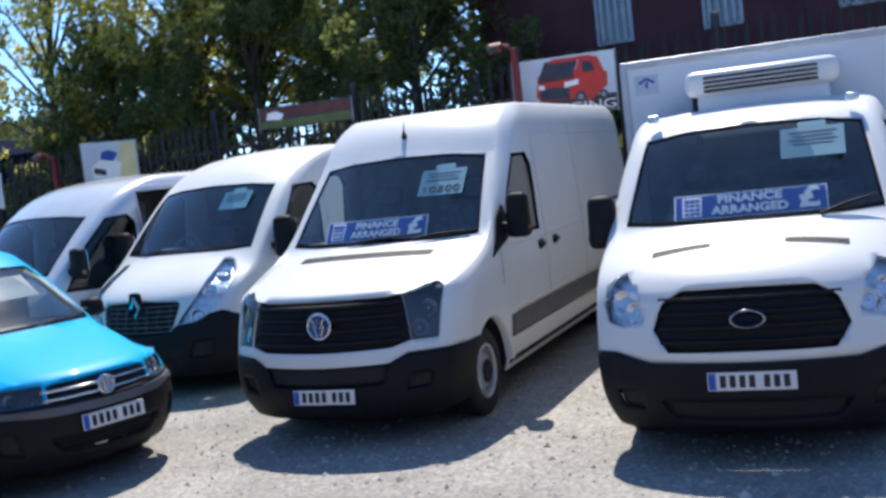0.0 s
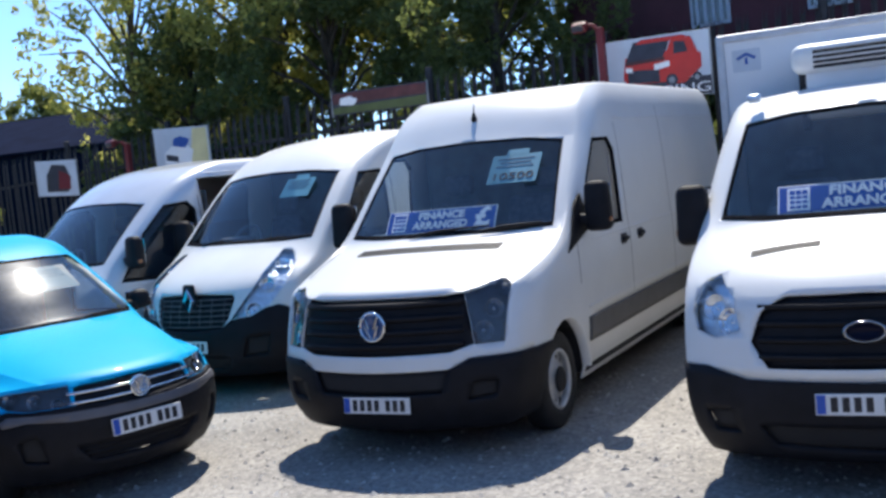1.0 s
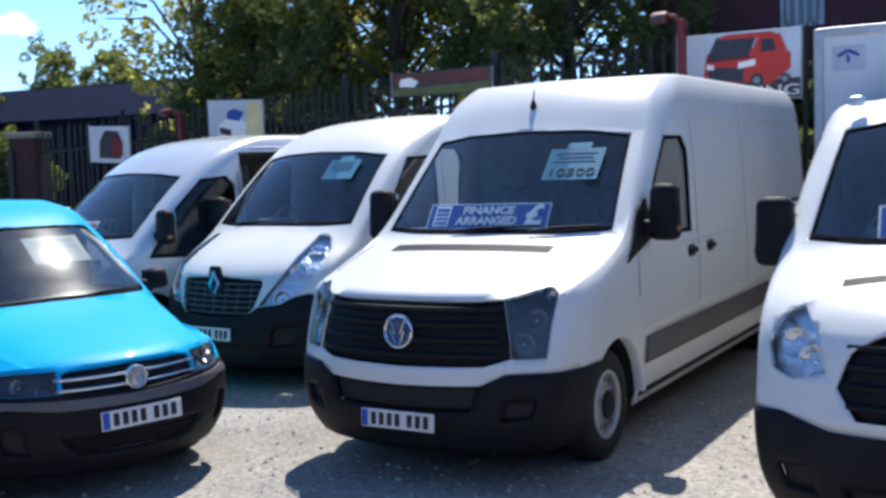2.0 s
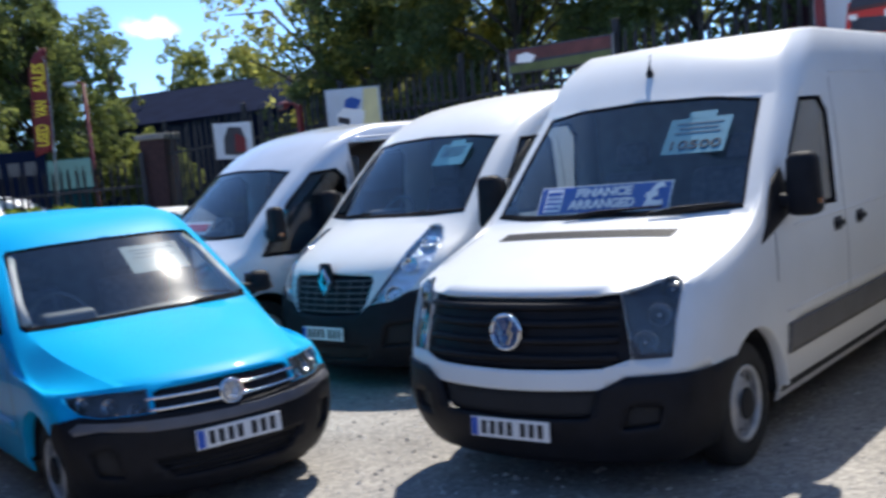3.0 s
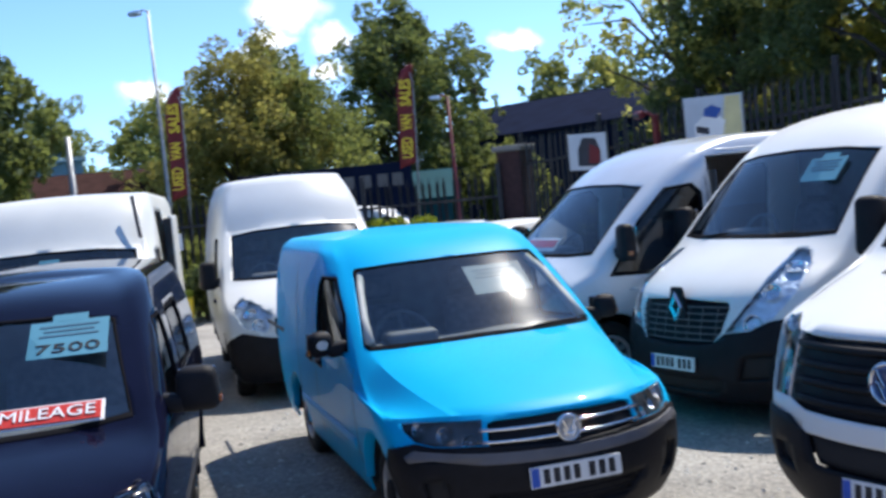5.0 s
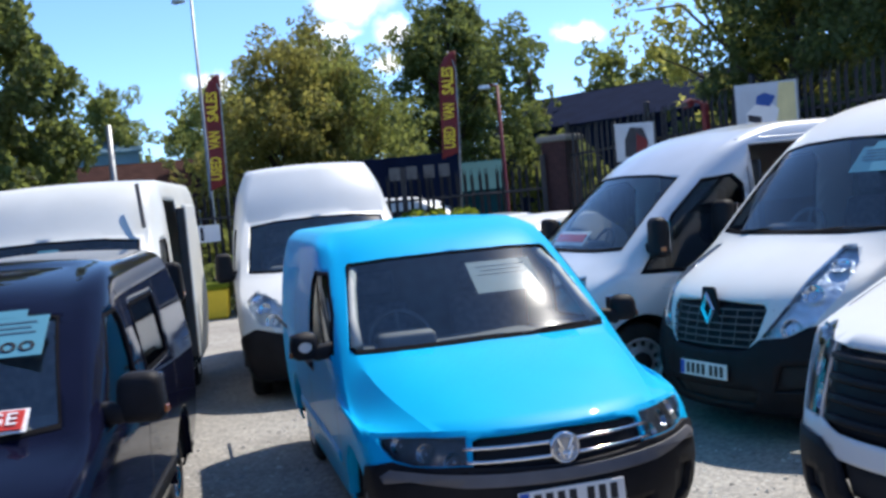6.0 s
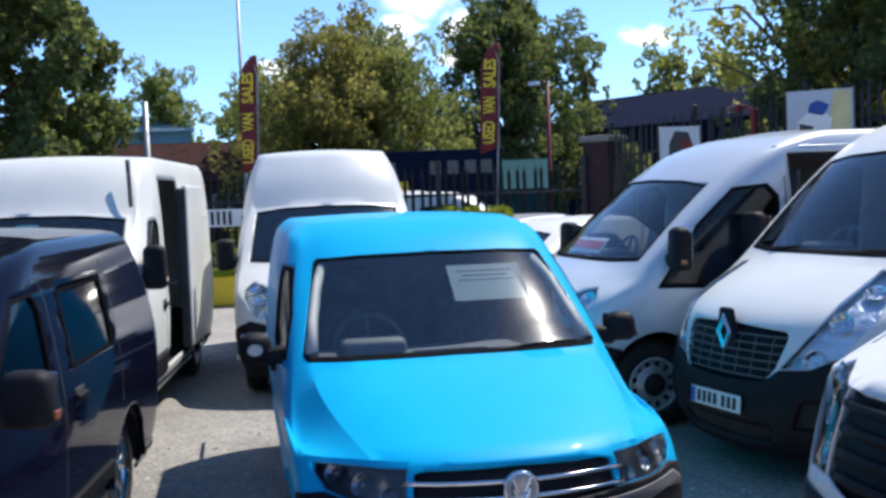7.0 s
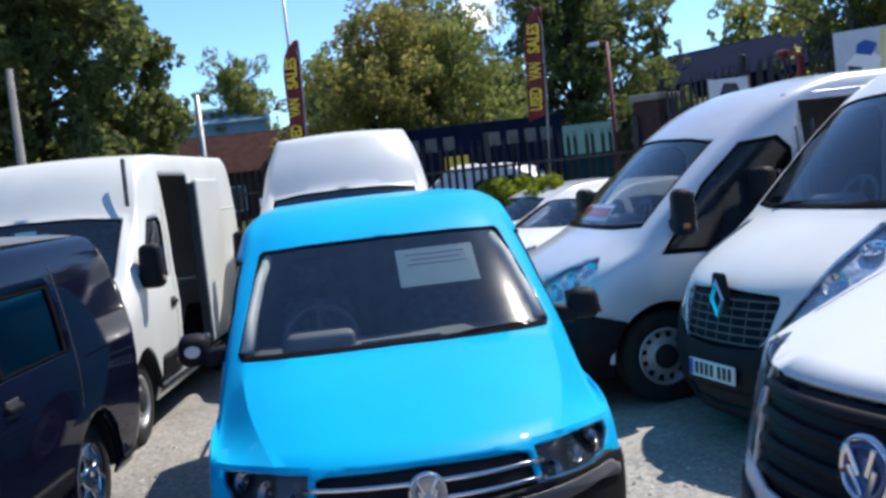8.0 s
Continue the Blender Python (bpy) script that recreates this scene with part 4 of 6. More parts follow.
# ---- silver van with an open side door ----
def open_van(m):
    root = thing("panel_van", m, "pale silver high-roof van with its side door open", "van", "parked vans")
    L = 5.5
    base, top = (-0.74, 1.30, 0.93), (-1.50, 1.99, 0.82)
    spec = dict(
        rows=van_rows(L, 1.02, 0.40, (-0.12, 1.02, 0.05), base, top, (-1.84, 2.21, 0.77), (-2.25, 2.32, 0.70, 0.82), 0.70, side=(0.95, 0.90)),
        paint=SILVER, length=L, half_width=1.0, R=0.35, arch=0.43, axles=(-1.0, -4.3), lip_mat=SILVER, sill=0.36,
        creases=[("row", 6, 0, 4, 0.4)],
        wraps=[
            ("grille", [(0, 0.72), (0.60, 0.74), (0.66, 0.96), (0, 0.99)], PLASTIC, -0.03, 0.03, "black grille"),
            ("bumper", [(0, 0.10), (1.80, 0.10), (1.70, 0.66), (1.20, 0.80), (0.66, 0.74), (0, 0.70)], PLASTIC, 0.010, 0.03, "black plastic bumper"),
        ],
        lamps=[[(0.74, 0.82), (1.10, 0.86), (1.45, 1.06), (1.40, 1.14), (1.05, 1.08), (0.72, 0.98)]],
        windscreen=screen_outline(base, top),
        windows=[(("right", "left"), [(-1.00, 1.12), (-2.08, 1.06), (-2.12, 1.80), (-2.02, 1.90), (-1.72, 1.88), (-1.38, 1.60)])],
        sides=[
            (("left",), "opening", [(-2.23, 0.46), (-3.50, 0.46), (-3.50, 2.14), (-2.23, 2.14)], None, 0, 0, ""),
            (("right", "left"), "side_moulding", [(-1.48, 0.46), (-2.3, 0.46), (-2.3, 0.62), (-1.48, 0.62)], PLASTIC, 0.012, 0.02, "black side moulding"),
        ] + door_gaps(-2.17, 0.66, 1.95),
    )
    tree = body_parts(root, spec)
    van_fittings(root, tree, dict(
        slats=(0.78, 0.92, 3, 0.5), slat_r=0.012, sweep=0.40, plate_z=0.5, mirror=(0.93, -1.15, 1.42, 0.22, 0.34),
        handles=((-2.05, 1.0),), badge=(0.9, 0.06), strokes=False,
        cab=dict(w=0.86, y_dash=-1.0, z_dash=1.30, y_seat=-1.75, z_seat=0.85, z_roof=2.0)))
    pressed_line(root, tree[0], -1.2, -2.15, 0.98, SILVER)
    pressed_line(root, tree[0], -1.9, -5.3, 2.19, SILVER)
    cargo(root, L, 2.12)
    part("sliding_door", rbox((0.05, 1.22, 1.62), (-1.06, -4.15, 1.30), 0.02, 2), SILVER, root, "open sliding side door")
    y, lean = on_screen(base, top, 1.42, 0.05)
    t = thing("dashboard_sign", root.matrix_world.copy(), "red and white card lying behind a windscreen", "sign")
    c = card(t, "card", (0.1, y, 1.42), (lean - 6, 0, 0), 0.62, 0.16, SIGNWHITE)
    card(t, "red_field", (0.1, y + 0.006, 1.425), (lean - 6, 0, 0), 0.58, 0.09, RED)
    return root


def cargo(root, L, z):
    part("load_floor", rbox((1.74, L - 2.6, 0.04), (0, -2.45 - (L - 2.6) / 2, 0.52), 0.005, 1), PLY, root, "plywood load floor")
    part("wall_lining", rbox((0.012, L - 2.7, 1.0), (0.90, -2.45 - (L - 2.7) / 2, 1.05), 0.002, 1), PLY, root, "plywood wall lining")
    part("bulkhead_lining", rbox((1.5, 0.012, 1.1), (0, -2.42, 1.12), 0.002, 1), PLY, root, "plywood bulkhead lining")


# ---- refrigerated box van ----
def box_van(m):
    root = thing("refrigerated_truck", m, "white refrigerated box van with roof-mounted cooling unit", "van", "parked vans")
    L = 2.35
    base, top = (-0.76, 1.44, 0.92), (-1.42, 2.12, 0.80)
    spec = dict(
        rows=van_rows(L, 1.02, 0.30, (-0.10, 1.14, 0.02), base, top, (-1.62, 2.19, 0.74), (-1.80, 2.22, 0.66, 0.74), 0.72, 0.0),
        paint=WHITE, length=L, half_width=1.0, R=0.34, arch=0.42, axles=(-1.0,), lip_mat=PLASTIC, sill=0.36,
        creases=[("row", 6, 0, 4, 0.4)],
        wraps_each=[("fog_recess", [(0.80, 0.36), (1.02, 0.36), (1.06, 0.48), (0.84, 0.50)], DARK, -0.02, 0.03, "dark fog lamp recess")],
        wraps=[
            ("grille", [(0, 0.72), (0.58, 0.72), (0.72, 0.86), (0.68, 1.02), (0.56, 1.10), (0, 1.11)], PLASTIC, -0.03, 0.03, "black trapezoid grille"),
            ("lower_grille", [(0, 0.28), (0.60, 0.30), (0.66, 0.42), (0, 0.42)], DARK, -0.02, 0.03, "dark lower grille"),
            ("bumper", [(0, 0.10), (1.70, 0.10), (1.66, 0.70), (1.05, 0.72), (0.72, 0.66), (0, 0.655)], PLASTIC, 0.012, 0.03, "black plastic bumper"),
        ],
        lamps=[[(0.80, 0.92), (1.00, 0.87), (1.18, 0.91), (1.27, 1.02), (1.25, 1.17), (1.16, 1.20), (0.92, 1.09)]],
        windscreen=screen_outline(base, top),
        windows=[(("right", "left"), side_window(base, top, -2.1))],
        sides=door_gaps(-2.1, 0.7, 2.0),
    )
    tree = body_parts(root, spec)
    van_fittings(root, tree, dict(
        slats=(0.78, 1.04, 4, 0.54), slat_r=0.018, badge=(0.915, 0.058), oval=1.9, strokes=False, badge_mat=DULLCHROME, badge_field=NAVY, plate_z=0.55, mirror=(0.88, -1.10, 1.50, 0.22, 0.38),
        wipers=(((-0.45, -0.74, 1.465), (-0.80, -0.86, 1.56)),),
        cab=dict(w=0.86, y_dash=-0.98, z_dash=1.44, y_seat=-1.55, z_seat=0.92, z_roof=2.15)))
    for s in (-1, 1):
        skin_band(root, tree[0], "bonnet_vent", [(s * 0.42 + 0.19 * k / 5, -0.50) for k in range(-5, 6)], 0.06, PLASTIC, "black bonnet vent")
        part("roof_marker_lamp", rbox((0.09, 0.07, 0.06), (s * 0.70, -1.62, 2.20), 0.02, 2), LAMPBODY, root, "", True)
    # unseen panel added to block sun that leaked into the van's ground shadow
    part("cab_underside", rbox((1.60, 1.9, 0.05), (0, -1.55, 0.52), 0.01, 1), DARK, root)
    # insulated box behind the cab
    zb, zt, w2, y0, y1 = 0.95, 2.70, 1.06, -2.42, -6.0
    dz = -0.34
    bx = part("insulated_box", rbox((2 * w2, y0 - y1, zt - zb), (0, (y0 + y1) / 2, (zb + zt) / 2), 0.015, 2), BOXWHITE, root, "white insulated box")
    for s in (-1, 1):
        part("corner_trim", rbox((0.06, 0.06, zt - zb + 0.01), (s * (w2 - 0.02), y0 - 0.01, (zb + zt) / 2), 0.012, 2), STEEL, bx)
    part("top_trim", rbox((2 * w2 + 0.01, 0.06, 0.06), (0, y0 - 0.012, zt - 0.02), 0.012, 2), STEEL, bx)
    u = part("cooling_unit", rbox((1.14, 0.40, 0.20), (-0.06, y0 + 0.19, 2.78 + dz), 0.07, 3), WHITE, root, "white cooling unit with dark louvres", True)
    for i in range(4):
        part("louvre", rbox((0.84, 0.03, 0.018), (-0.06, y0 + 0.385 , 2.72 + dz + 0.034 * i), 0.004, 1, (-25, 0, 0)), DARK, u)
    part("unit_body", rbox((0.98, 0.30, 0.34), (-0.06, y0 + 0.15, 2.53 + dz), 0.03, 2), BOXWHITE, u, "", True)
    part("unit_leg", rbox((0.07, 0.28, 0.42), (0.44, y0 + 0.14, 2.50 + dz), 0.02, 1), DARK, u)
    part("hose", tube([(0.45, y0 + 0.1, 2.18), (0.66, y0 + 0.12, 2.21), (0.82, y0 + 0.08, 2.16), (0.90, y0 + 0.06, 2.04), (0.9, y0 + 0.05, 1.9)], 0.018, 8), RUBBER, u, "", True)
    part("maker_sticker", rbox((0.2, 0.004, 0.16), (0.86, y0 + 0.003, 2.51), 0.001, 1), SKYPRINT, bx)
    for s in (-1, 1):
        part("sticker_mark", rbox((0.075, 0.004, 0.022), (0.86 + s * 0.032, y0 + 0.006, 2.54), 0.001, 1, (0, s * 28, 0)), SIGNBLUE, bx)
    part("sticker_mark", rbox((0.02, 0.004, 0.05), (0.86, y0 + 0.006, 2.505), 0.001, 1), SIGNBLUE, bx)
    for s in (-1, 1):
        wheel(root, s * 0.98, -4.6, 0.34)
    part("chassis_rail", rbox((0.8, 4.0, 0.2), (0, -4.2, 0.72), 0.02, 1), DARK, root)
    finance_sign(root, base, top, 0.0, 1.555, 1.0, 0.2)
    price_card(root, base, top, -0.42, 1.92, 0.42, 0.28, "", 4)
    return root


# ---- small blue van ----
def blue_van(m):
    root = thing("small_van", m, "small bright blue panel van with grey bumper", "van", "parked vans")
    L = 4.48
    base, top = (-1.16, 1.105, 0.80), (-1.88, 1.60, 0.665)
    lines = [
        (-0.13, 0.30, 0.72, 0.82, 0.20, 0.20, 0.25, -L + 0.08),
        (-0.01, 0.36, 0.80, 0.86, 0.34, 0.34, 0.40, -L + 0.02),
        (0.02, 0.40, 0.83, 0.875, 0.57, 0.56, 0.62, -L),
        (-0.02, 0.43, 0.83, 0.88, 0.72, 0.70, 0.78, -L),
        (-0.08, 0.46, 0.82, 0.88, 0.845, 0.815, 0.86, -L),
        (-0.60, 0.36, 0.85, 0.88, 1.00, 0.79, 0.88, -L),
        (-1.16, 0.14, 0.80, 0.87, 1.105, 1.06, 1.085, -L),
        (-1.505, 0.15, 0.745, 0.845, 1.365, 1.335, 1.355, -L),
        (-1.88, 0.13, 0.675, 0.80, 1.60, 1.56, 1.58, -L + 0.02),
        (-2.08, 0.13, 0.65, 0.765, 1.715, 1.675, 1.69, -L + 0.04),
        (-2.45, 0.13, 0.60, 0.69, 1.785, 1.765, 1.765, -L + 0.08),
    ]
    spec = dict(
        rows=lines,
        paint=BLUE, length=L, half_width=0.865, R=0.315, arch=0.375, axles=(-0.87, -3.62), lip_mat=BLUE, sill=0.34, crown=0.02,
        creases=[("row", 4, 0, 5, 0.75), ("row", 6, 0, 4, 0.6), ("col", 4, 6, 9, 0.5), ("col", 3, 4, 6, 1.0), ("row", 5, 5, 16, 0.5), ("row", 9, 5, 16, 0.4), ("row", 8, 0, 4, 0.35)],
        pinch={3: (0, 0.3, 0.56, 0.74, 1), 4: (0, 0.28, 0.52, 0.69, 1), 5: (0, 0.33, 0.64, 0.835, 1), 6: (0, 0.36, 0.7, 0.93, 1)},
        fall=9.0, lip_front=0.67, sharp=0.2,
        wraps=[
            ("grille", [(0, 0.665), (0.53, 0.685), (0.555, 0.80), (0.50, 0.815), (0, 0.825)], PLASTIC, -0.02, 0.02, "black grille with two chrome bars"),
            # upper ledge of the bumper: grey, with the sun it catches put into the colour
            ("bumper_band", [(0, 0.59), (0.55, 0.595), (0.95, 0.62), (1.16, 0.60), (1.20, 0.63), (1.12, 0.665), (0.60, 0.655), (0, 0.645)], GREYPLASTIC, 0.022, 0.03, "grey bumper band, tone lifted where its ledge catches sun"),
            ("lower_grille", [(0, 0.30), (0.46, 0.31), (0.56, 0.43), (0, 0.43)], DARK, -0.03, 0.03, "dark lower grille"),
        ],
        wraps_each=[
            ("fog_recess", [(0.80, 0.34), (1.02, 0.36), (1.06, 0.50), (0.86, 0.52)], DARK, -0.02, 0.02, "dark fog lamp recess"),
        ],
        lamps=[[(0.565, 0.695), (0.95, 0.69), (1.13, 0.71), (1.26, 0.765), (1.28, 0.80), (1.16, 0.808), (0.95, 0.815), (0.60, 0.82)]],
        reflector=0.62,
        bowl=SMOKED, bowl_chrome=DULLCHROME,
        windscreen=full([(0, 1.112), (0.50, 1.105), (0.745, 1.10), (0.765, 1.125), (0.655, 1.555), (0.635, 1.575), (0.4, 1.59), (0, 1.595)]),
        windows=[(("right", "left"), [(-1.46, 1.09), (-2.42, 1.05), (-2.45, 1.09), (-2.40, 1.46), (-2.30, 1.535), (-2.05, 1.53), (-1.68, 1.30)])],
        sides=[
            (("right", "left"), "side_rub_strip", [(-1.36, 0.50), (-3.40, 0.50), (-3.40, 0.56), (-1.36, 0.56)], BLUE, 0.012, 0.02, ""),
        ] + door_gaps(-2.55, 0.38, 1.58) + door_gaps(-1.30, 0.42, 1.0) + door_gaps(-3.30, 0.38, 1.60),
    )
    # the bumper is cut last, round the recesses above
    spec["wraps"].append(("bumper", [(0, 0.08), (1.66, 0.08), (1.58, 0.34), (1.40, 0.66), (1.12, 0.70), (0.95, 0.685), (0.56, 0.69), (0, 0.665)], PLASTIC, 0.010, 0.03, "black bumper"))
    tree = body_parts(root, spec)
    van_fittings(root, tree, dict(
        slats=(0.705, 0.765, 2, 0.46), slat_mat=CHROME, slat_r=0.011, proud=0.0, badge=(0.735, 0.074), badge_field=STEEL, plate_z=0.512, wiper_back=0.012,
        mirror=(0.84, -1.58, 1.15, 0.175, 0.16), mirror_arm=0.07, handles=((-2.36, 0.93), (-2.72, 0.93)), rail=(-2.9, -4.7, 1.0),
        wipers=(((-0.2, -1.17, 1.122), (-0.66, -1.28, 1.14)),),
        cab=dict(w=0.74, y_dash=-1.46, z_dash=1.09, y_seat=-2.15, z_seat=0.55, z_roof=1.62, bench=0.5)))
    for s in (-1, 1):
        part("pillar_trim", tube([(s * 0.72, -1.36, 1.13), (s * 0.70, -1.56, 1.26), (s * 0.655, -1.80, 1.43), (s * 0.61, -1.98, 1.53)], [0.035, 0.03, 0.028, 0.025], 8), PALETRIM, root, "pale grey pillar lining", True)
    for i in range(3):
        pts = [on_skin(tree[1], 0.42 * k / 6, 0.33 + 0.035 * i)[0] for k in range(-6, 7)]
        part("lower_bar", tube([p + Vector((0, -0.01, 0)) for p in pts if p], 0.007, 6), PLASTIC, root)
    # this card's colour already holds the dimming of the glass before it
    price_card(root, base, top, -0.27, 1.425, 0.41, 0.31, "", 3, paper=DIMMEDCARD, tab=False)
    part("mirror_sticker", lathe([(0.03, 0), (0.03, 0.003), (0, 0.004)], 16, pose(1.0, -1.494, 1.15, -90, 0, 8) @ Matrix.Diagonal((1.3, 1, 1, 1))), STEEL, root)
    return root


# ---- dark van ----
def dark_van(m):
    root = thing("panel_van", m, "glossy dark navy van with alloy wheels", "van", "parked vans")
    L = 4.62
    base, top = (-0.95, 1.12, 0.89), (-1.75, 1.64, 0.75)
    spec = dict(
        rows=van_rows(L, 0.96, 0.36, (-0.14, 0.96, 0.03), base, top, (-2.02, 1.72, 0.70), (-2.5, 1.765, 0.62, 0.70), 0.66, 0.16),
        paint=NAVY, length=L, half_width=0.95, R=0.34, arch=0.40, axles=(-0.98, -3.72), lip_mat=NAVY, sill=0.34, wheel_style="alloy",
        creases=[("row", 6, 0, 4, 0.4)],
        wraps=[
            ("grille", [(0, 0.70), (0.6, 0.72), (0.66, 0.94), (0, 0.97)], PLASTIC, -0.03, 0.03, "black grille"),
            ("bumper", [(0, 0.10), (1.5, 0.10), (1.46, 0.40), (0, 0.40)], PLASTIC, 0.008, 0.02, "black bumper edge"),
        ],
        lamps=[[(0.90, 0.74), (1.18, 0.76), (1.48, 0.90), (1.49, 0.97), (1.20, 0.95), (0.90, 0.88)]],
        bowl=SMOKED, bowl_chrome=DULLCHROME,
        windscreen=screen_outline(base, top),
        windows=[(("right", "left"), side_window(base, top, -2.35)), (("right", "left"), [(-2.55, 1.14), (-3.4, 1.14), (-3.4, 1.52), (-2.55, 1.52)])],
        sides=[(("right", "left"), "side_moulding", [(-1.42, 0.42), (-3.28, 0.42), (-3.28, 0.52), (-1.42, 0.52)], PLASTIC, 0.012, 0.02, "black side moulding")]
        + door_gaps(-2.35, 0.54, 1.64) + door_gaps(-3.5, 0.8, 1.62),
    )
    tree = body_parts(root, spec)
    van_fittings(root, tree, dict(
        slats=(0.76, 0.90, 3, 0.5), slat_r=0.012, sweep=0.36, plate_z=0.5, mirror=(0.93, -1.42, 1.20, 0.22, 0.22), handles=((-2.15, 1.0), (-2.6, 1.0)),
        cab=dict(w=0.82, y_dash=-1.22, z_dash=1.15, y_seat=-2.0, z_seat=0.66, z_roof=1.62)))
    price_card(root, base, top, -0.50, 1.50, 0.38, 0.28, "7500")
    y, lean = on_screen(base, top, 1.205, 0.03)
    t = thing("mileage_card", root.matrix_world.copy(), "red and white card with white lettering in a windscreen", "sign")
    card(t, "card", (-0.31, y, 1.205), (lean, 0, 0), 0.78, 0.14, SIGNWHITE)
    card(t, "red_field", (-0.31, y + 0.006, 1.21), (lean, 0, 0), 0.75, 0.115, RED)
    lettering("LOW MILEAGE", 0.10, pose(-0.31, y + 0.012, 1.216, lean, 0, 0) @ pose(0, 0, 0, 90, 0, 180), SIGNWHITE, t, width=0.70)
    return root


# ---- white van with an open dark side door ----
def side_door_van(m):
    root = thing("panel_van", m, "white high-roof van with its side door slid open", "van", "parked vans")
    L = 5.4
    base, top = (-0.78, 1.32, 0.92), (-1.42, 1.88, 0.86)
    spec = dict(
        rows=van_rows(L, 1.01, 0.30, (-0.12, 1.02, 0.03), base, top, (-1.66, 2.22, 0.86), (-1.86, 2.34, 0.82, 0.90), 0.70, side=(0.98, 0.96)),
        paint=CREAM, length=L, half_width=1.0, R=0.34, arch=0.42, axles=(-1.0, -4.3), lip_mat=PLASTIC, sill=0.36,
        creases=[("row", 6, 0, 4, 0.4), ("row", 10, 0, 16, 0.75), ("col", 4, 6, 10, 0.6), ("row", 8, 0, 4, 0.4)],
        wraps=[
            ("grille", [(0, 0.74), (0.6, 0.76), (0.66, 0.94), (0, 0.98)], PLASTIC, -0.03, 0.03, "black grille"),
            ("bumper", [(0, 0.10), (1.75, 0.10), (1.7, 0.62), (0, 0.66)], PLASTIC, 0.010, 0.03, "black plastic bumper"),
        ],
        lamps=[[(0.74, 0.80), (1.10, 0.84), (1.40, 1.00), (1.38, 1.12), (1.05, 1.06), (0.72, 0.94)]],
        windscreen=screen_outline(base, top),
        windows=[(("right", "left"), side_window(base, top, -2.05))],
        sides=[
            (("left",), "opening", [(-2.18, 0.44), (-3.20, 0.44), (-3.20, 2.14), (-2.18, 2.14)], None, 0, 0, ""),
            (("right", "left"), "side_moulding", [(-1.48, 0.40), (-2.1, 0.40), (-2.1, 0.60), (-1.48, 0.60)], PLASTIC, 0.014, 0.02, "black side moulding"),
            (("right", "left"), "side_moulding", [(-3.15, 0.40), (-3.85, 0.40), (-3.85, 0.60), (-3.15, 0.60)], PLASTIC, 0.014, 0.02, "black side moulding"),
        ] + door_gaps(-2.05, 0.62, 1.85),
    )
    tree = body_parts(root, spec)
    van_fittings(root, tree, dict(
        slats=(0.80, 0.92, 3, 0.5), slat_r=0.012, sweep=0.30, plate_z=0.5, mirror=(0.93, -1.18, 1.40, 0.20, 0.36),
        handles=((-1.95, 1.02),),
        cab=dict(w=0.86, y_dash=-1.0, z_dash=1.32, y_seat=-1.6, z_seat=0.85, z_roof=2.0)))
    pressed_line(root, tree[0], -2.2, -5.2, 1.12, CREAM)
    pressed_line(root, tree[0], -3.3, -5.2, 1.75, CREAM)
    part("roof_seam", rbox((0.035, 0.03, 0.46), (-0.83, -1.62, 2.10), 0.008, 1, (28, 8, 0)), SEAM, root)
    part("sliding_door", rbox((0.06, 1.0, 1.62), (-1.05, -3.62, 1.28), 0.025, 2), CREAM, root, "white sliding door, open")
    part("door_edge", rbox((0.09, 0.05, 1.58), (-1.02, -3.11, 1.27), 0.012, 1), SEAM, root, "dark inner edge of the door")
    price_card(root, base, top, -0.05, 1.66, 0.40, 0.26, "", 3)
    part("disc", lathe([(0.06, 0), (0.06, 0.003), (0, 0.004)], 20, pose(-0.72, on_screen(base, top, 1.45, 0.02)[0], 1.45, -48, 0, 0)), PALEBLUE, root, "round pale screen sticker")
    return root


# ---- tall white van behind ----
def tall_van(m):
    root = thing("panel_van", m, "tall white van with a stepped high roof", "van", "parked vans")
    L = 5.0
    base, top = (-0.85, 1.26, 0.90), (-1.62, 1.86, 0.80)
    spec = dict(
        rows=van_rows(L, 0.98, 0.36, (-0.12, 0.98, 0.03), base, top, (-1.80, 2.16, 0.76), (-2.06, 2.43, 0.64, 0.72), 0.68, side=(0.90, 0.84)),
        paint=WHITE, length=L, half_width=0.97, R=0.33, arch=0.40, axles=(-0.95, -4.0), lip_mat=PLASTIC, sill=0.36,
        creases=[("row", 6, 0, 4, 0.4), ("row", 8, 0, 4, 0.8), ("row", 10, 0, 16, 0.7), ("col", 4, 8, 10, 0.6)],
        wraps=[
            ("grille", [(0, 0.70), (0.6, 0.72), (0.66, 0.90), (0, 0.94)], PLASTIC, -0.03, 0.03, "black grille"),
            ("bumper", [(0, 0.10), (1.7, 0.10), (1.66, 0.60), (1.1, 0.76), (0.66, 0.70), (0, 0.66)], PLASTIC, 0.010, 0.03, "black plastic bumper"),
        ],
        lamps=[[(0.72, 0.76), (1.05, 0.80), (1.42, 1.02), (1.44, 1.11), (1.10, 1.06), (0.70, 0.94)]],
        windscreen=screen_outline(base, top),
        windows=[(("right", "left"), side_window(base, top, -2.2))],
        sides=door_gaps(-2.2, 0.62, 1.8),
    )
    tree = body_parts(root, spec)
    van_fittings(root, tree, dict(
        slats=(0.76, 0.88, 3, 0.5), slat_r=0.012, sweep=0.36, plate_z=0.5, mirror=(0.92, -1.26, 1.36, 0.20, 0.32), handles=((-2.05, 1.0),),
        cab=dict(w=0.82, y_dash=-1.1, z_dash=1.26, y_seat=-1.85, z_seat=0.78, z_roof=1.9)))
    return root


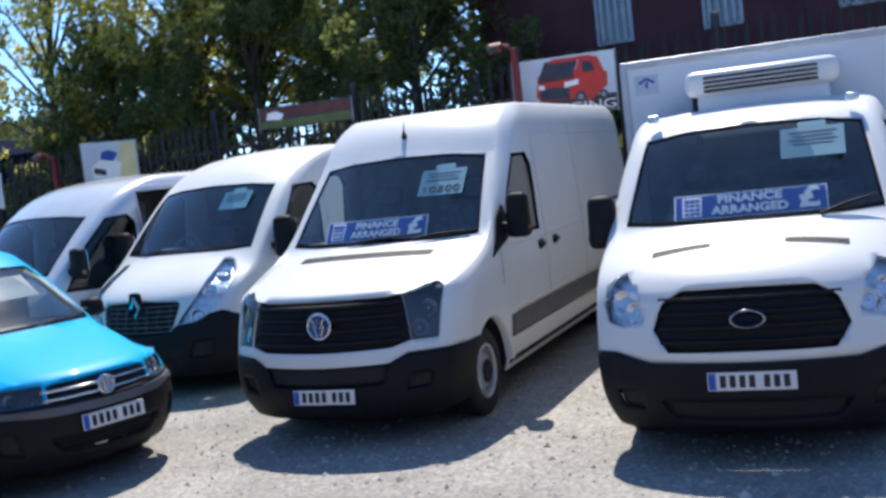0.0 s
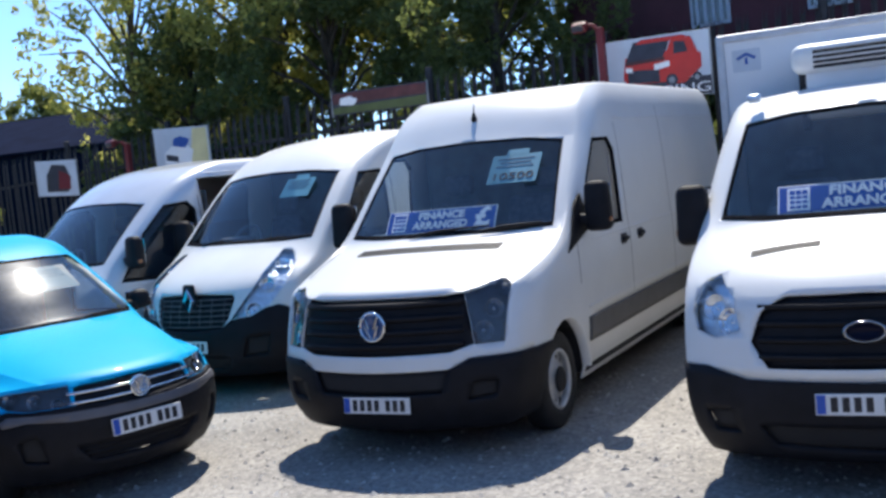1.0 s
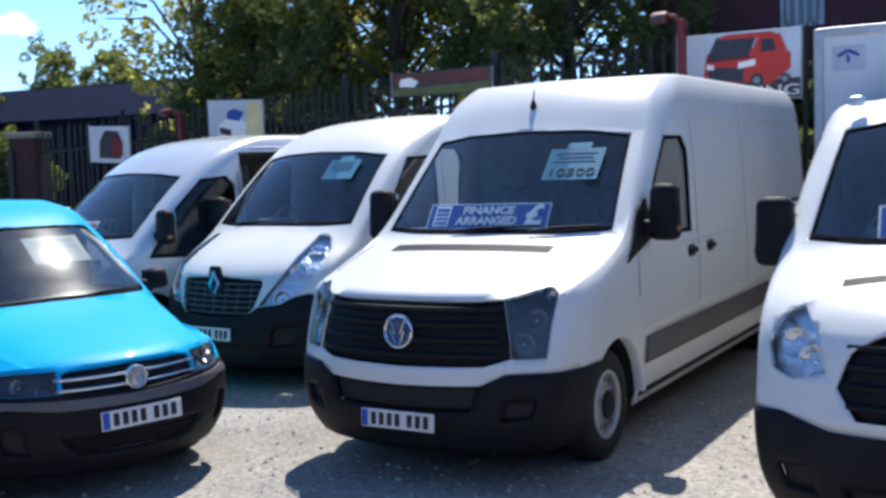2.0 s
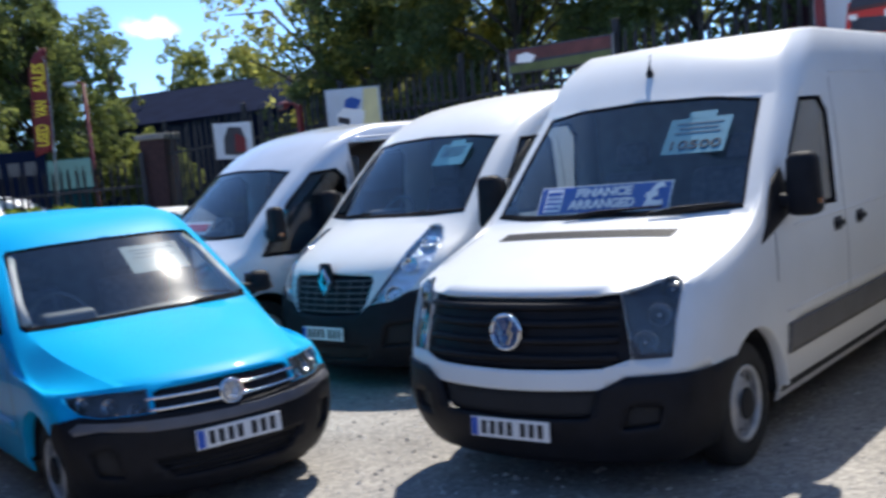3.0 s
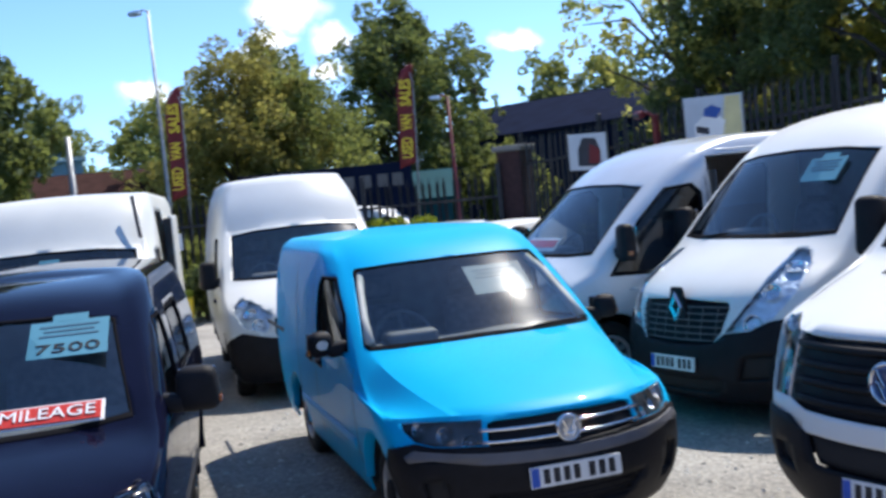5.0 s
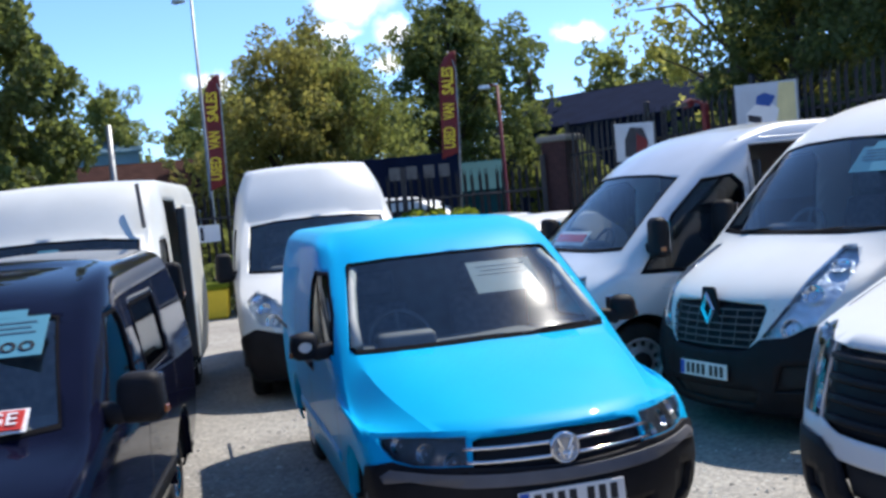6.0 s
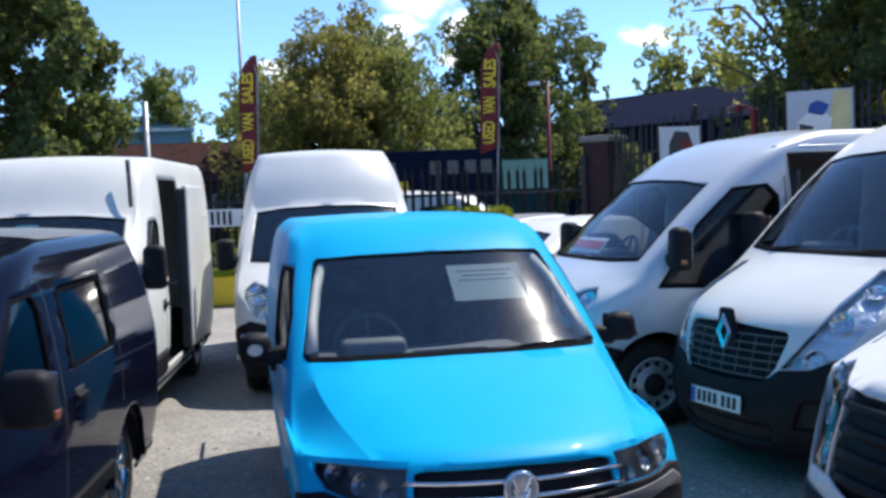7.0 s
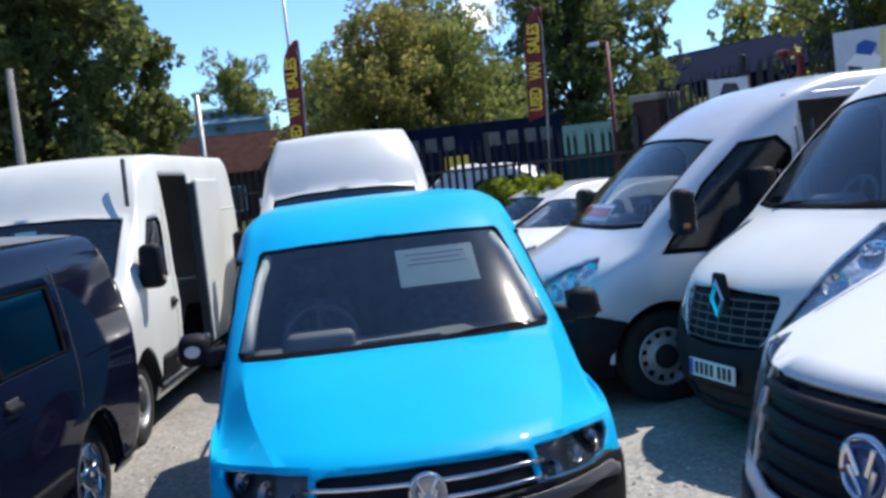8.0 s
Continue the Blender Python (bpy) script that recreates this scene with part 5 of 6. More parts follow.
# ---- small cars ----
def hatchback(m, paint, label):
    root = thing("car", m, label, "car", "parked cars")
    L = 4.1
    base, top = (-1.05, 0.95, 0.74), (-1.75, 1.34, 0.58)
    spec = dict(
        rows=van_rows(L, 0.86, 0.34, (-0.16, 0.74, 0.0), base, top, (-2.05, 1.42, 0.54), (-2.6, 1.46, 0.46, 0.52), 0.52, 0.45),
        paint=paint, length=L, half_width=0.845, R=0.305, arch=0.36, axles=(-0.82, -3.3), lip_mat=paint, sill=0.30, crown=0.02, wheel_style="alloy",
        creases=[("row", 6, 0, 4, 0.4)],
        wraps=[("grille", [(0, 0.56), (0.5, 0.57), (0.55, 0.68), (0, 0.70)], PLASTIC, -0.02, 0.02, "black grille")],
        lamps=[[(0.62, 0.58), (0.95, 0.60), (1.2, 0.72), (1.15, 0.78), (0.62, 0.70)]],
        windscreen=screen_outline(base, top),
        windows=[(("right", "left"), side_window(base, top, -2.2)), (("right", "left"), [(-2.24, 0.93), (-3.1, 0.95), (-2.95, 1.20), (-2.24, 1.24)])],
        sides=door_gaps(-2.17, 0.35, 1.2),
    )
    tree = body_parts(root, spec)
    van_fittings(root, tree, dict(plate_z=0.42, mirror=(0.80, -1.45, 0.96, 0.16, 0.13), mirror_mat=paint, mirror_arm=0.08, handles=((-2.0, 0.78),),
                                  cab=dict(w=0.68, y_dash=-1.35, z_dash=0.95, y_seat=-2.0, z_seat=0.42, z_roof=1.2, bench=0.5)))
    return root


# ---- fences ----
IRON = material("dark_palisade_steel", (0.030, 0.030, 0.034), 0.55, metal=0.3, var=0.3, scale=9, object_random=0.3)
BRICKM = material("dark_red_brick", (0.045, 0.019, 0.019), 0.85, var=0.3, scale=12, bump=0.3, bump_scale=30)
CONCRETE = material("weathered_concrete", (0.22, 0.21, 0.19), 0.9, var=0.25, scale=3, bump=0.3, bump_scale=30)
SOIL = material("dark_soil_and_ivy", (0.05, 0.06, 0.03), 0.95, var=0.5, scale=2.5, bump=0.6, bump_scale=12)


def pale_mesh(h):
    """One W-section pale with a split, splayed tip."""
    w, d = 0.065, 0.022
    xs = (-w / 2, -w / 4, -0.006, 0.006, w / 4, w / 2)
    ds = (0, d, d * 0.35, d * 0.35, d, 0)
    bm = bmesh.new()
    lo = [bm.verts.new((x, -y, 0)) for x, y in zip(xs, ds)]
    hi = [bm.verts.new((x, -y, h - 0.16)) for x, y in zip(xs, ds)]
    for i in range(5):
        bm.faces.new((lo[i], lo[i + 1], hi[i + 1], hi[i]))
    tip = [bm.verts.new((x, y, h)) for x, y in ((-0.028, 0.03), (0.0, -0.03), (0.028, 0.03))]
    for i, t in ((0, 0), (2, 1), (4, 2)):
        bm.faces.new((hi[i], hi[i + 1], tip[t]))
    ext = bmesh.ops.extrude_face_region(bm, geom=bm.faces[:])["geom"]
    bmesh.ops.translate(bm, verts=[g for g in ext if isinstance(g, bmesh.types.BMVert)], vec=(0, 0.003, 0))
    bmesh.ops.recalc_face_normals(bm, faces=bm.faces[:])
    me = bpy.data.meshes.new("pale")
    bm.to_mesh(me)
    bm.free()
    me.materials.append(IRON)
    return me


def palisade(name, a, b, z, h, label, step=0.155, z_end=None):
    """A palisade fence from a to b with feet at height z (to z_end)."""
    a, b = Vector((*a, z)), Vector((*b, z if z_end is None else z_end))
    d = b - a
    n = int(d.xy.length / step)
    turn = math.degrees(math.atan2(d.y, d.x))
    root = thing(name, Matrix.Translation(a) @ pose(0, 0, 0, 0, 0, turn), label, "fence")
    ln = d.xy.length
    rise = (b.z - a.z) / ln
    me = pale_mesh(h)
    rng = random.Random(5)
    for i in range(n):
        o = new("pale", me)
        o.parent = root
        o.matrix_local = pose(i * step, 0, i * step * rise + rng.uniform(-0.015, 0.015), rng.uniform(-0.8, 0.8), rng.uniform(-0.8, 0.8), rng.uniform(-3, 3))
    for k in (0.35, h - 0.55):
        bm = rbox((ln, 0.05, 0.05), (ln / 2, 0.03, k + ln * rise / 2), 0.006, 1, (0, -math.degrees(math.atan(rise)), 0))
        part("rail", bm, IRON, root)
    for i in range(int(ln / 2.75) + 1):
        part("post", rbox((0.10, 0.06, h + 0.25), (i * 2.75, 0.07, h / 2 - 0.02 + i * 2.75 * rise), 0.008, 1), IRON, root)
    return root


# ---- trees ----
def leaf_material(name, c, trans):
    m = bpy.data.materials.new(name)
    m.use_nodes = True
    nt = m.node_tree
    nt.nodes.clear()
    o = nt.nodes.new("ShaderNodeOutputMaterial")
    add = nt.nodes.new("ShaderNodeMixShader")
    add.inputs["Fac"].default_value = 0.45
    df, tl = nt.nodes.new("ShaderNodeBsdfPrincipled"), nt.nodes.new("ShaderNodeBsdfTranslucent")
    df.inputs["Roughness"].default_value = 0.7
    df.inputs["Specular IOR Level"].default_value = 0.2
    geo = nt.nodes.new("ShaderNodeNewGeometry")
    for sock, col in ((df.inputs["Base Color"], c), (tl.inputs["Color"], trans)):
        r = nt.nodes.new("ShaderNodeValToRGB")
        r.color_ramp.elements[0].color = (*[x * 0.7 for x in col], 1)
        r.color_ramp.elements[1].color = (*[min(1, x * 1.35) for x in col], 1)
        nt.links.new(geo.outputs["Random Per Island"], r.inputs["Fac"])
        nt.links.new(r.outputs["Color"], sock)
    nt.links.new(df.outputs[0], add.inputs[1])
    nt.links.new(tl.outputs[0], add.inputs[2])
    nt.links.new(add.outputs[0], o.inputs["Surface"])
    return m


LEAF = leaf_material("green_leaves", (0.13, 0.15, 0.055), (0.36, 0.39, 0.10))
LEAF_OLIVE = leaf_material("olive_leaves", (0.26, 0.25, 0.075), (0.64, 0.61, 0.15))
LEAF_YELLOW = leaf_material("yellow_green_leaves", (0.15, 0.14, 0.045), (0.38, 0.35, 0.09))
LEAF_DARK = leaf_material("dark_green_leaves", (0.092, 0.118, 0.050), (0.24, 0.28, 0.075))
LEAF_BRIGHT = leaf_material("bright_hedge_leaves", (0.16, 0.20, 0.02), (0.25, 0.30, 0.03))
BARK = material("grey_brown_bark", (0.07, 0.055, 0.042), 0.9, var=0.35, scale=8, bump=0.5, bump_scale=30)


def leaf_cloud(rng, centres, radii, count, size):
    """Many small folded leaves scattered through clumps."""
    n = count
    centres, radii = np.array(centres), np.array(radii)
    u = rng.normal(size=(n, 3))
    u /= np.linalg.norm(u, axis=1)[:, None]
    rad = rng.uniform(0.25, 1.0, n) ** 0.5
    share = radii[:, 0] ** 2
    pick = rng.choice(len(centres), n, p=share / share.sum())
    p = centres[pick] + u * (radii[pick] * rad[:, None])
    a = rng.normal(size=(n, 3)) + np.array((0, 0, -0.4))
    a /= np.linalg.norm(a, axis=1)[:, None]
    b = np.cross(a, rng.normal(size=(n, 3)))
    b /= np.linalg.norm(b, axis=1)[:, None]
    s = (size * rng.uniform(0.6, 1.4, n))[:, None]
    c = np.cross(a, b)
    quad = np.stack([p - a * s, p + b * s * 0.55 + c * s * 0.12, p + a * s, p - b * s * 0.55 + c * s * 0.12], 1).reshape(-1, 3)
    return quad


def leaf_mesh(name, quad, mat):
    """One mesh of many four-cornered leaves."""
    me = bpy.data.meshes.new(name)
    n = len(quad) // 4
    me.vertices.add(4 * n)
    me.vertices.foreach_set("co", quad.astype(np.float32).ravel())
    me.loops.add(4 * n)
    me.loops.foreach_set("vertex_index", np.arange(4 * n, dtype=np.int32))
    me.polygons.add(n)
    me.polygons.foreach_set("loop_start", np.arange(0, 4 * n, 4, dtype=np.int32))
    me.update(calc_edges=True)
    me.validate()
    me.materials.append(mat)
    return me


def tree(name_label, at, h, crown, mat, seed, leaves=5000, leaf=0.11, trunk=0.16, lean=(0, 0), clumps=34, low=0.28, sparse=False, category="tree", group="trees"):
    """A tapered trunk with limbs, and a crown (half width, half width) of leaf clumps at the limbs' ends."""
    rng = np.random.default_rng(seed)
    x, y, z = at
    root = thing("tree", pose(x, y, z), name_label, category, group)
    bm = bmesh.new()
    top = Vector((lean[0], lean[1], h * 0.86))
    pts, rad = [], []
    for i in range(9):
        k = i / 8
        pts.append(Vector((top.x * k + 0.12 * math.sin(3 * k + seed), top.y * k + 0.12 * math.cos(2.3 * k + seed), top.z * k)))
        rad.append(trunk * (1 - 0.85 * k) + 0.012)
    tube(pts, rad, 8, bm)
    centres, radii = [], []
    cw, cd = crown
    for i in range(clumps):
        k = low + (1 - low) * (i + rng.uniform(0, 1)) / clumps
        prof = math.sin(math.pi * min(0.97, (k - low) / (1 - low) * 0.86 + 0.14)) ** 0.65
        a = i * 2.4 + rng.uniform(-0.5, 0.5)
        reach = prof * rng.uniform(0.35, 1.0)
        start = pts[min(8, int(k * 7.2))]
        end = Vector((start.x + cw * reach * math.cos(a), start.y + cd * reach * math.sin(a), h * k))
        mid = start.lerp(end, 0.5) + Vector((0, 0, 0.08 * h * reach * rng.uniform(0.2, 1)))
        if start.z < end.z + 0.6:
            tube([start, mid, end], [trunk * 0.32, trunk * 0.2, 0.012], 5, bm)
        r = (0.30 if sparse else 0.40) * min(cw, cd) * rng.uniform(0.55, 1.15)
        for _ in range(8):
            o = rng.normal(size=3) * r * 0.72
            q = r * rng.uniform(0.25, 0.62)
            centres.append((end.x + o[0], end.y + o[1], end.z + o[2] * 0.8))
            radii.append((q, q, q * rng.uniform(0.7, 1.3)))
        for _ in range(2):
            # thin shoots that stand out of the crown
            tip = end + Vector(rng.normal(size=3)) * r * 0.5 + Vector((0, 0, r * rng.uniform(0.5, 1.3)))
            for f in (0.35, 0.65, 0.9):
                p = end.lerp(tip, f)
                centres.append(tuple(p))
                radii.append((r * 0.16, r * 0.16, r * 0.22))
    part("trunk", bm, BARK, root, "", True)
    quad = leaf_cloud(rng, centres, radii, int(leaves * 4.0), leaf * 0.54)
    me = leaf_mesh("crown", quad, mat)
    c = new("crown", me)
    c.parent = root
    tagged(c, kind="stuff")
    return root


def bush(label, at, size, mat, seed, leaves=1500, leaf=0.06, name="bush"):
    rng = np.random.default_rng(seed)
    root = thing(name, pose(*at), label, "bush", "bushes")
    centres, radii, bm = [], [], bmesh.new()
    for i in range(16):
        p = Vector((rng.uniform(-1, 1) * size[0], rng.uniform(-1, 1) * size[1], rng.uniform(0.15, 0.85) * size[2]))
        centres.append(tuple(p))
        r = min(size) * 0.5 * rng.uniform(0.6, 1.1)
        radii.append((r, r, r * 0.8))
        tube([(p.x * 0.4, p.y * 0.4, 0), tuple(p)], [0.02, 0.006], 5, bm)
    part("stems", bm, BARK, root)
    quad = leaf_cloud(rng, centres, radii, leaves, leaf)
    quad[:, 2] = np.maximum(quad[:, 2], 0.01)
    me = leaf_mesh("leaves", quad, mat)
    c = new("leaves", me)
    c.parent = root
    tagged(c, kind="stuff")
    return root


# ---- banners, flags, posts ----
YELLOWPRINT = material("pale_yellow_print", (0.70, 0.62, 0.32), 0.5, var=0.1, scale=4)
DARKPRINT = material("dark_print", (0.03, 0.03, 0.045), 0.4, var=0.3, scale=6)
GREENPRINT = material("green_print", (0.09, 0.11, 0.03), 0.5, var=0.25, scale=5)
FADEDRED = material("faded_red_print", (0.10, 0.028, 0.026), 0.6, var=0.35, scale=5)
MAROON = material("maroon_cloth", (0.16, 0.015, 0.02), 0.7, var=0.12, scale=4)
YELLOW = material("yellow_print", (0.75, 0.55, 0.03), 0.6, var=0.06)
REDPOST = material("red_painted_post", (0.15, 0.012, 0.014), 0.45, var=0.15, scale=6)
GALV = material("galvanised_steel", (0.30, 0.31, 0.32), 0.45, metal=0.6, var=0.15, scale=6)


def board(name, label, m, w, h, base_mat):
    """A flat printed board with a thin frame; its picture is built from plain shapes on it."""
    t = thing(name, m, label, "banner", "fence banners")
    part("panel", rbox((w, 0.02, h), (0, 0, 0), 0.004, 1), base_mat, t)
    for s in (-1, 1):
        part("frame", rbox((0.02, 0.03, h + 0.03), (s * w / 2, 0, 0), 0.004, 1), GALV, t)
    return t


def shape(t, name, pts, y, mat, thick=0.004):
    bm = bmesh.new()
    f = bm.faces.new([bm.verts.new((x, y, z)) for x, z in pts])
    ext = bmesh.ops.extrude_face_region(bm, geom=[f])["geom"]
    bmesh.ops.translate(bm, verts=[g for g in ext if isinstance(g, bmesh.types.BMVert)], vec=(0, -thick, 0))
    bmesh.ops.recalc_face_normals(bm, faces=bm.faces[:])
    return part(name, bm, mat, t)


def feather_flag(m, label, words="USED VAN SALES", h=2.15, w=0.34, pole=4.9):
    """A tall feather flag: curved cloth on a thin pole, with lettering up its length."""
    t = thing("feather_flag", m, label, "flag", "feather flags")
    part("pole", tube([(0, 0, 0), (0, 0, pole * 0.6), (0.02, 0, pole - 0.4), (0.10, 0, pole - 0.1), (0.2, 0, pole)], [0.025, 0.02, 0.014, 0.010, 0.008], 8), GALV, t, "", True)
    bm = bmesh.new()
    n = 16
    rows = []
    for i in range(n + 1):
        k = i / n
        z = pole - h - 0.02 + h * k
        wd = w * (1 if k < 0.72 else math.sqrt(max(0.0, 1 - ((k - 0.72) / 0.285) ** 2)) * 0.92 + 0.08)
        rows.append([bm.verts.new((0.015 + wd * j / 5 - 0.05 * 0, 0.05 * math.sin(3.0 * k * 2 + j * 0.7), z - (0.12 * j / 5 if k < 0.05 else 0))) for j in range(6)])
    for a, b in zip(rows, rows[1:]):
        for j in range(5):
            bm.faces.new((a[j], a[j + 1], b[j + 1], b[j]))
    ext = bmesh.ops.extrude_face_region(bm, geom=bm.faces[:])["geom"]
    bmesh.ops.translate(bm, verts=[g for g in ext if isinstance(g, bmesh.types.BMVert)], vec=(0, 0.004, 0))
    bmesh.ops.recalc_face_normals(bm, faces=bm.faces[:])
    part("cloth", bm, MAROON, t, "maroon cloth", True)
    for s in (-1, 1):
        mm = pose(0.17, s * 0.075, pole - h * 0.55, 90, -90, 0) if s < 0 else pose(0.17, 0.08, pole - h * 0.55, 90, -90, 180)
        for word, k, wd in zip(words.split(), (-0.31, -0.05, 0.25), (0.21, 0.16, 0.27)):
            lettering(word, 0.31, mm @ pose(k * h, 0, 0), YELLOW, t, width=wd * h, bold=0.03)
    return t


def lamp_post(m, h, label, mat, arm=0.5, r=0.06, head=True):
    t = thing("lamp_post", m, label, "lamp post", "lamp posts")
    part("post", tube([(0, 0, 0), (0, 0, h * 0.25), (0, 0, h * 0.26), (0, 0, h)], [r * 1.25, r * 1.2, r, r * 0.7], 12), mat, t, "", True)
    if head:
        part("arm", tube([(0, 0, h - 0.03), (arm * 0.5, 0, h + 0.03), (arm, 0, h)], r * 0.4, 8), mat, t, "", True)
        part("lantern", rbox((0.34, 0.16, 0.12), (arm + 0.08, 0, h - 0.02), 0.04, 3), LAMPBODY, t, "", True)
    return t


def floodlight_post(m, h):
    t = thing("floodlight_post", m, "red painted post with a small floodlight", "lamp post", "lamp posts")
    part("post", rbox((0.09, 0.09, h), (0, 0, h / 2), 0.01, 1), REDPOST, t)
    part("bracket", tube([(0, 0, h - 0.05), (-0.06, -0.06, h + 0.03), (-0.14, -0.12, h + 0.05)], 0.025, 8), REDPOST, t)
    part("floodlight", rbox((0.20, 0.12, 0.12), (-0.20, -0.16, h + 0.02), 0.03, 2, (25, 0, 0)), REDPOST, t)
    part("lens", rbox((0.15, 0.02, 0.08), (-0.20, -0.225, h), 0.005, 1, (25, 0, 0)), DARKPRINT, t)
    return t


# ---- ground ----
def ground_material():
    m = material("dusty_gravel_tarmac", (0.33, 0.315, 0.29), 0.95, var=0.18, scale=0.9, bump=0.55, bump_scale=26)
    nt = m.node_tree
    b = nt.nodes["Principled BSDF"]
    tc = nt.nodes["Texture Coordinate"]
    src = b.inputs["Base Color"].links[0].from_socket
    v = nt.nodes.new("ShaderNodeTexVoronoi")
    v.inputs["Scale"].default_value = 38
    nt.links.new(tc.outputs["Object"], v.inputs["Vector"])
    r = nt.nodes.new("ShaderNodeValToRGB")
    r.color_ramp.elements[0].position, r.color_ramp.elements[1].position = 0.0, 1.0
    r.color_ramp.elements[0].color, r.color_ramp.elements[1].color = (0.6, 0.6, 0.62, 1), (1.35, 1.33, 1.3, 1)
    nt.links.new(v.outputs["Color"], r.inputs["Fac"])
    mul = nt.nodes.new("ShaderNodeMix")
    mul.data_type, mul.blend_type = "RGBA", "MULTIPLY"
    mul.inputs["Factor"].default_value = 1.0
    nt.links.new(src, mul.inputs["A"])
    nt.links.new(r.outputs["Color"], mul.inputs["B"])
    # darker worn patches
    n = nt.nodes.new("ShaderNodeTexNoise")
    n.inputs["Scale"].default_value, n.inputs["Detail"].default_value = 0.35, 5
    nt.links.new(tc.outputs["Object"], n.inputs["Vector"])
    r2 = nt.nodes.new("ShaderNodeValToRGB")
    r2.color_ramp.elements[0].position, r2.color_ramp.elements[1].position = 0.38, 0.62
    r2.color_ramp.elements[0].color, r2.color_ramp.elements[1].color = (0.78, 0.77, 0.76, 1), (1.1, 1.1, 1.1, 1)
    nt.links.new(n.outputs["Fac"], r2.inputs["Fac"])
    mul2 = nt.nodes.new("ShaderNodeMix")
    mul2.data_type, mul2.blend_type = "RGBA", "MULTIPLY"
    mul2.inputs["Factor"].default_value = 1.0
    nt.links.new(mul.outputs["Result"], mul2.inputs["A"])
    nt.links.new(r2.outputs["Color"], mul2.inputs["B"])
    nt.links.new(mul2.outputs["Result"], b.inputs["Base Color"])
    return m


bm = bmesh.new()
bmesh.ops.create_grid(bm, x_segments=60, y_segments=60, size=600)
ground = part("ground", bm, ground_material(), None)
tagged(ground, "pale dusty gravel and worn tarmac yard", "ground", kind="structure")

VERGE = material("rough_grass_verge", (0.10, 0.125, 0.04), 0.95, spec=0.1, var=0.4, scale=0.6, bump=0.5, bump_scale=15)
for pts in ([(-11.3, 21.25), (-33, 7.1), (-300, -170), (-300, 300), (-11.3, 300)], [(-10.9, 21.5), (-10.9, 300), (300, 300), (300, -150), (7.6, 11.35)]):
    bm = bmesh.new()
    bm.faces.new([bm.verts.new((x, y, 0.006)) for x, y in pts])
    bmesh.ops.recalc_face_normals(bm, faces=bm.faces[:])
    vg = part("verge", bm, VERGE, None)
    tagged(vg, "rough grass and scrub beyond the fence", "verge", kind="structure")
ASPHALT = material("grey_road_asphalt", (0.13, 0.13, 0.135), 0.9, var=0.2, scale=1.0, bump=0.3, bump_scale=40)
bm = rbox((70, 6.0, 0.012), (0, 0, 0.008), 0.0)
rd = part("road", bm, ASPHALT, None)
rd.matrix_world = pose(-24.5, 21.6, 0, 0, 0, 33)
tagged(rd, "grey asphalt road beyond the palisade fence", "road", kind="structure")

# ---- vehicles in their places ----
large_van(pose(-1.08, 7.92, 0, 0, 0, 157.8))
swept_van(pose(-3.30, 10.70, 0, 0, 0, 153))
open_van(pose(-5.66, 11.37, 0, 0, 0, 146.8))
box_van(pose(1.70, 6.34, 0, 0, 0, 159.4))
blue_van(pose(-2.59, 7.67, 0, 0, 0, 232.0))
dark_van(pose(-3.66, 4.545, 0, 0, 0, 225.2))
side_door_van(pose(-7.48, 7.75, 0, 0, 0, 226.0))
tall_van(pose(-7.40, 11.2, 0, 0, 0, 229.6))
hatchback(pose(-9.9, 15.4, 0, 0, 0, 172), WHITE, "small white hatchback parked by the fence")
hatchback(pose(-12.2, 17.0, 0, 0, 0, 172), SILVER, "small silver hatchback parked by the fence")

hatchback(pose(-14.1, 24.5, 0, 0, 0, -48.6) @ Matrix.Diagonal((1.12, 1.08, 1.34, 1)), WHITE, "small white van parked across the road")

# ---- bank and fence behind the vans ----
FA, FB = Vector((-10.9, 21.5)), Vector((7.6, 11.35))
along = (FB - FA).normalized()
turn_a = math.degrees(math.atan2(along.y, along.x))
bank_len = (FB - FA).length
bm = bmesh.new()
prof = ((-0.32, 0.0), (-0.25, 0.7), (-0.12, 0.95), (1.2, 1.15), (9.0, 1.3), (9.0, -0.1))
rings = []
for i in range(31):
    k = i / 30
    rings.append([bm.verts.new((k * bank_len, y, z * (0.55 + 0.45 * min(1, k * 2.2)) + 0.05 * math.sin(i * 1.7 + y))) for y, z in prof])
for a, b in zip(rings, rings[1:]):
    for j in range(len(prof) - 1):
        bm.faces.new((a[j], b[j], b[j + 1], a[j + 1]))
bm.faces.new(rings[0])
bm.faces.new(rings[-1][::-1])
bmesh.ops.recalc_face_normals(bm, faces=bm.faces[:])
bank = part("bank", bm, SOIL, None)
bank.matrix_world = pose(FA.x, FA.y, 0, 0, 0, turn_a)
tagged(bank, "dark overgrown earth bank below the fence", "bank", kind="structure")
palisade("palisade_fence", FA, FB, 0.55, 2.45, "tall dark steel palisade fence on a bank", z_end=1.15)
pill = thing("gate_pillar", pose(FA.x - 0.15, FA.y + 0.05, 0), "dark red brick gate pillar with a cap", "pillar")
part("shaft", rbox((0.55, 0.55, 2.75), (0, 0, 1.375), 0.01, 1), BRICKM, pill)
part("cap", rbox((0.68, 0.68, 0.12), (0, 0, 2.81), 0.03, 2), CONCRETE, pill)

# ---- low fence by the road ----
GA, GB = Vector((-11.3, 21.25)), Vector((-33.0, 7.1))
palisade("palisade_fence", GA, GB, 0.0, 2.42, "dark steel palisade fence beside the road")


def along_a(k, off, z):
    """A place k metres along the bank fence, off metres in front of it."""
    p = FA + along * k
    return (p.x + along.y * off, p.y - along.x * off, z)


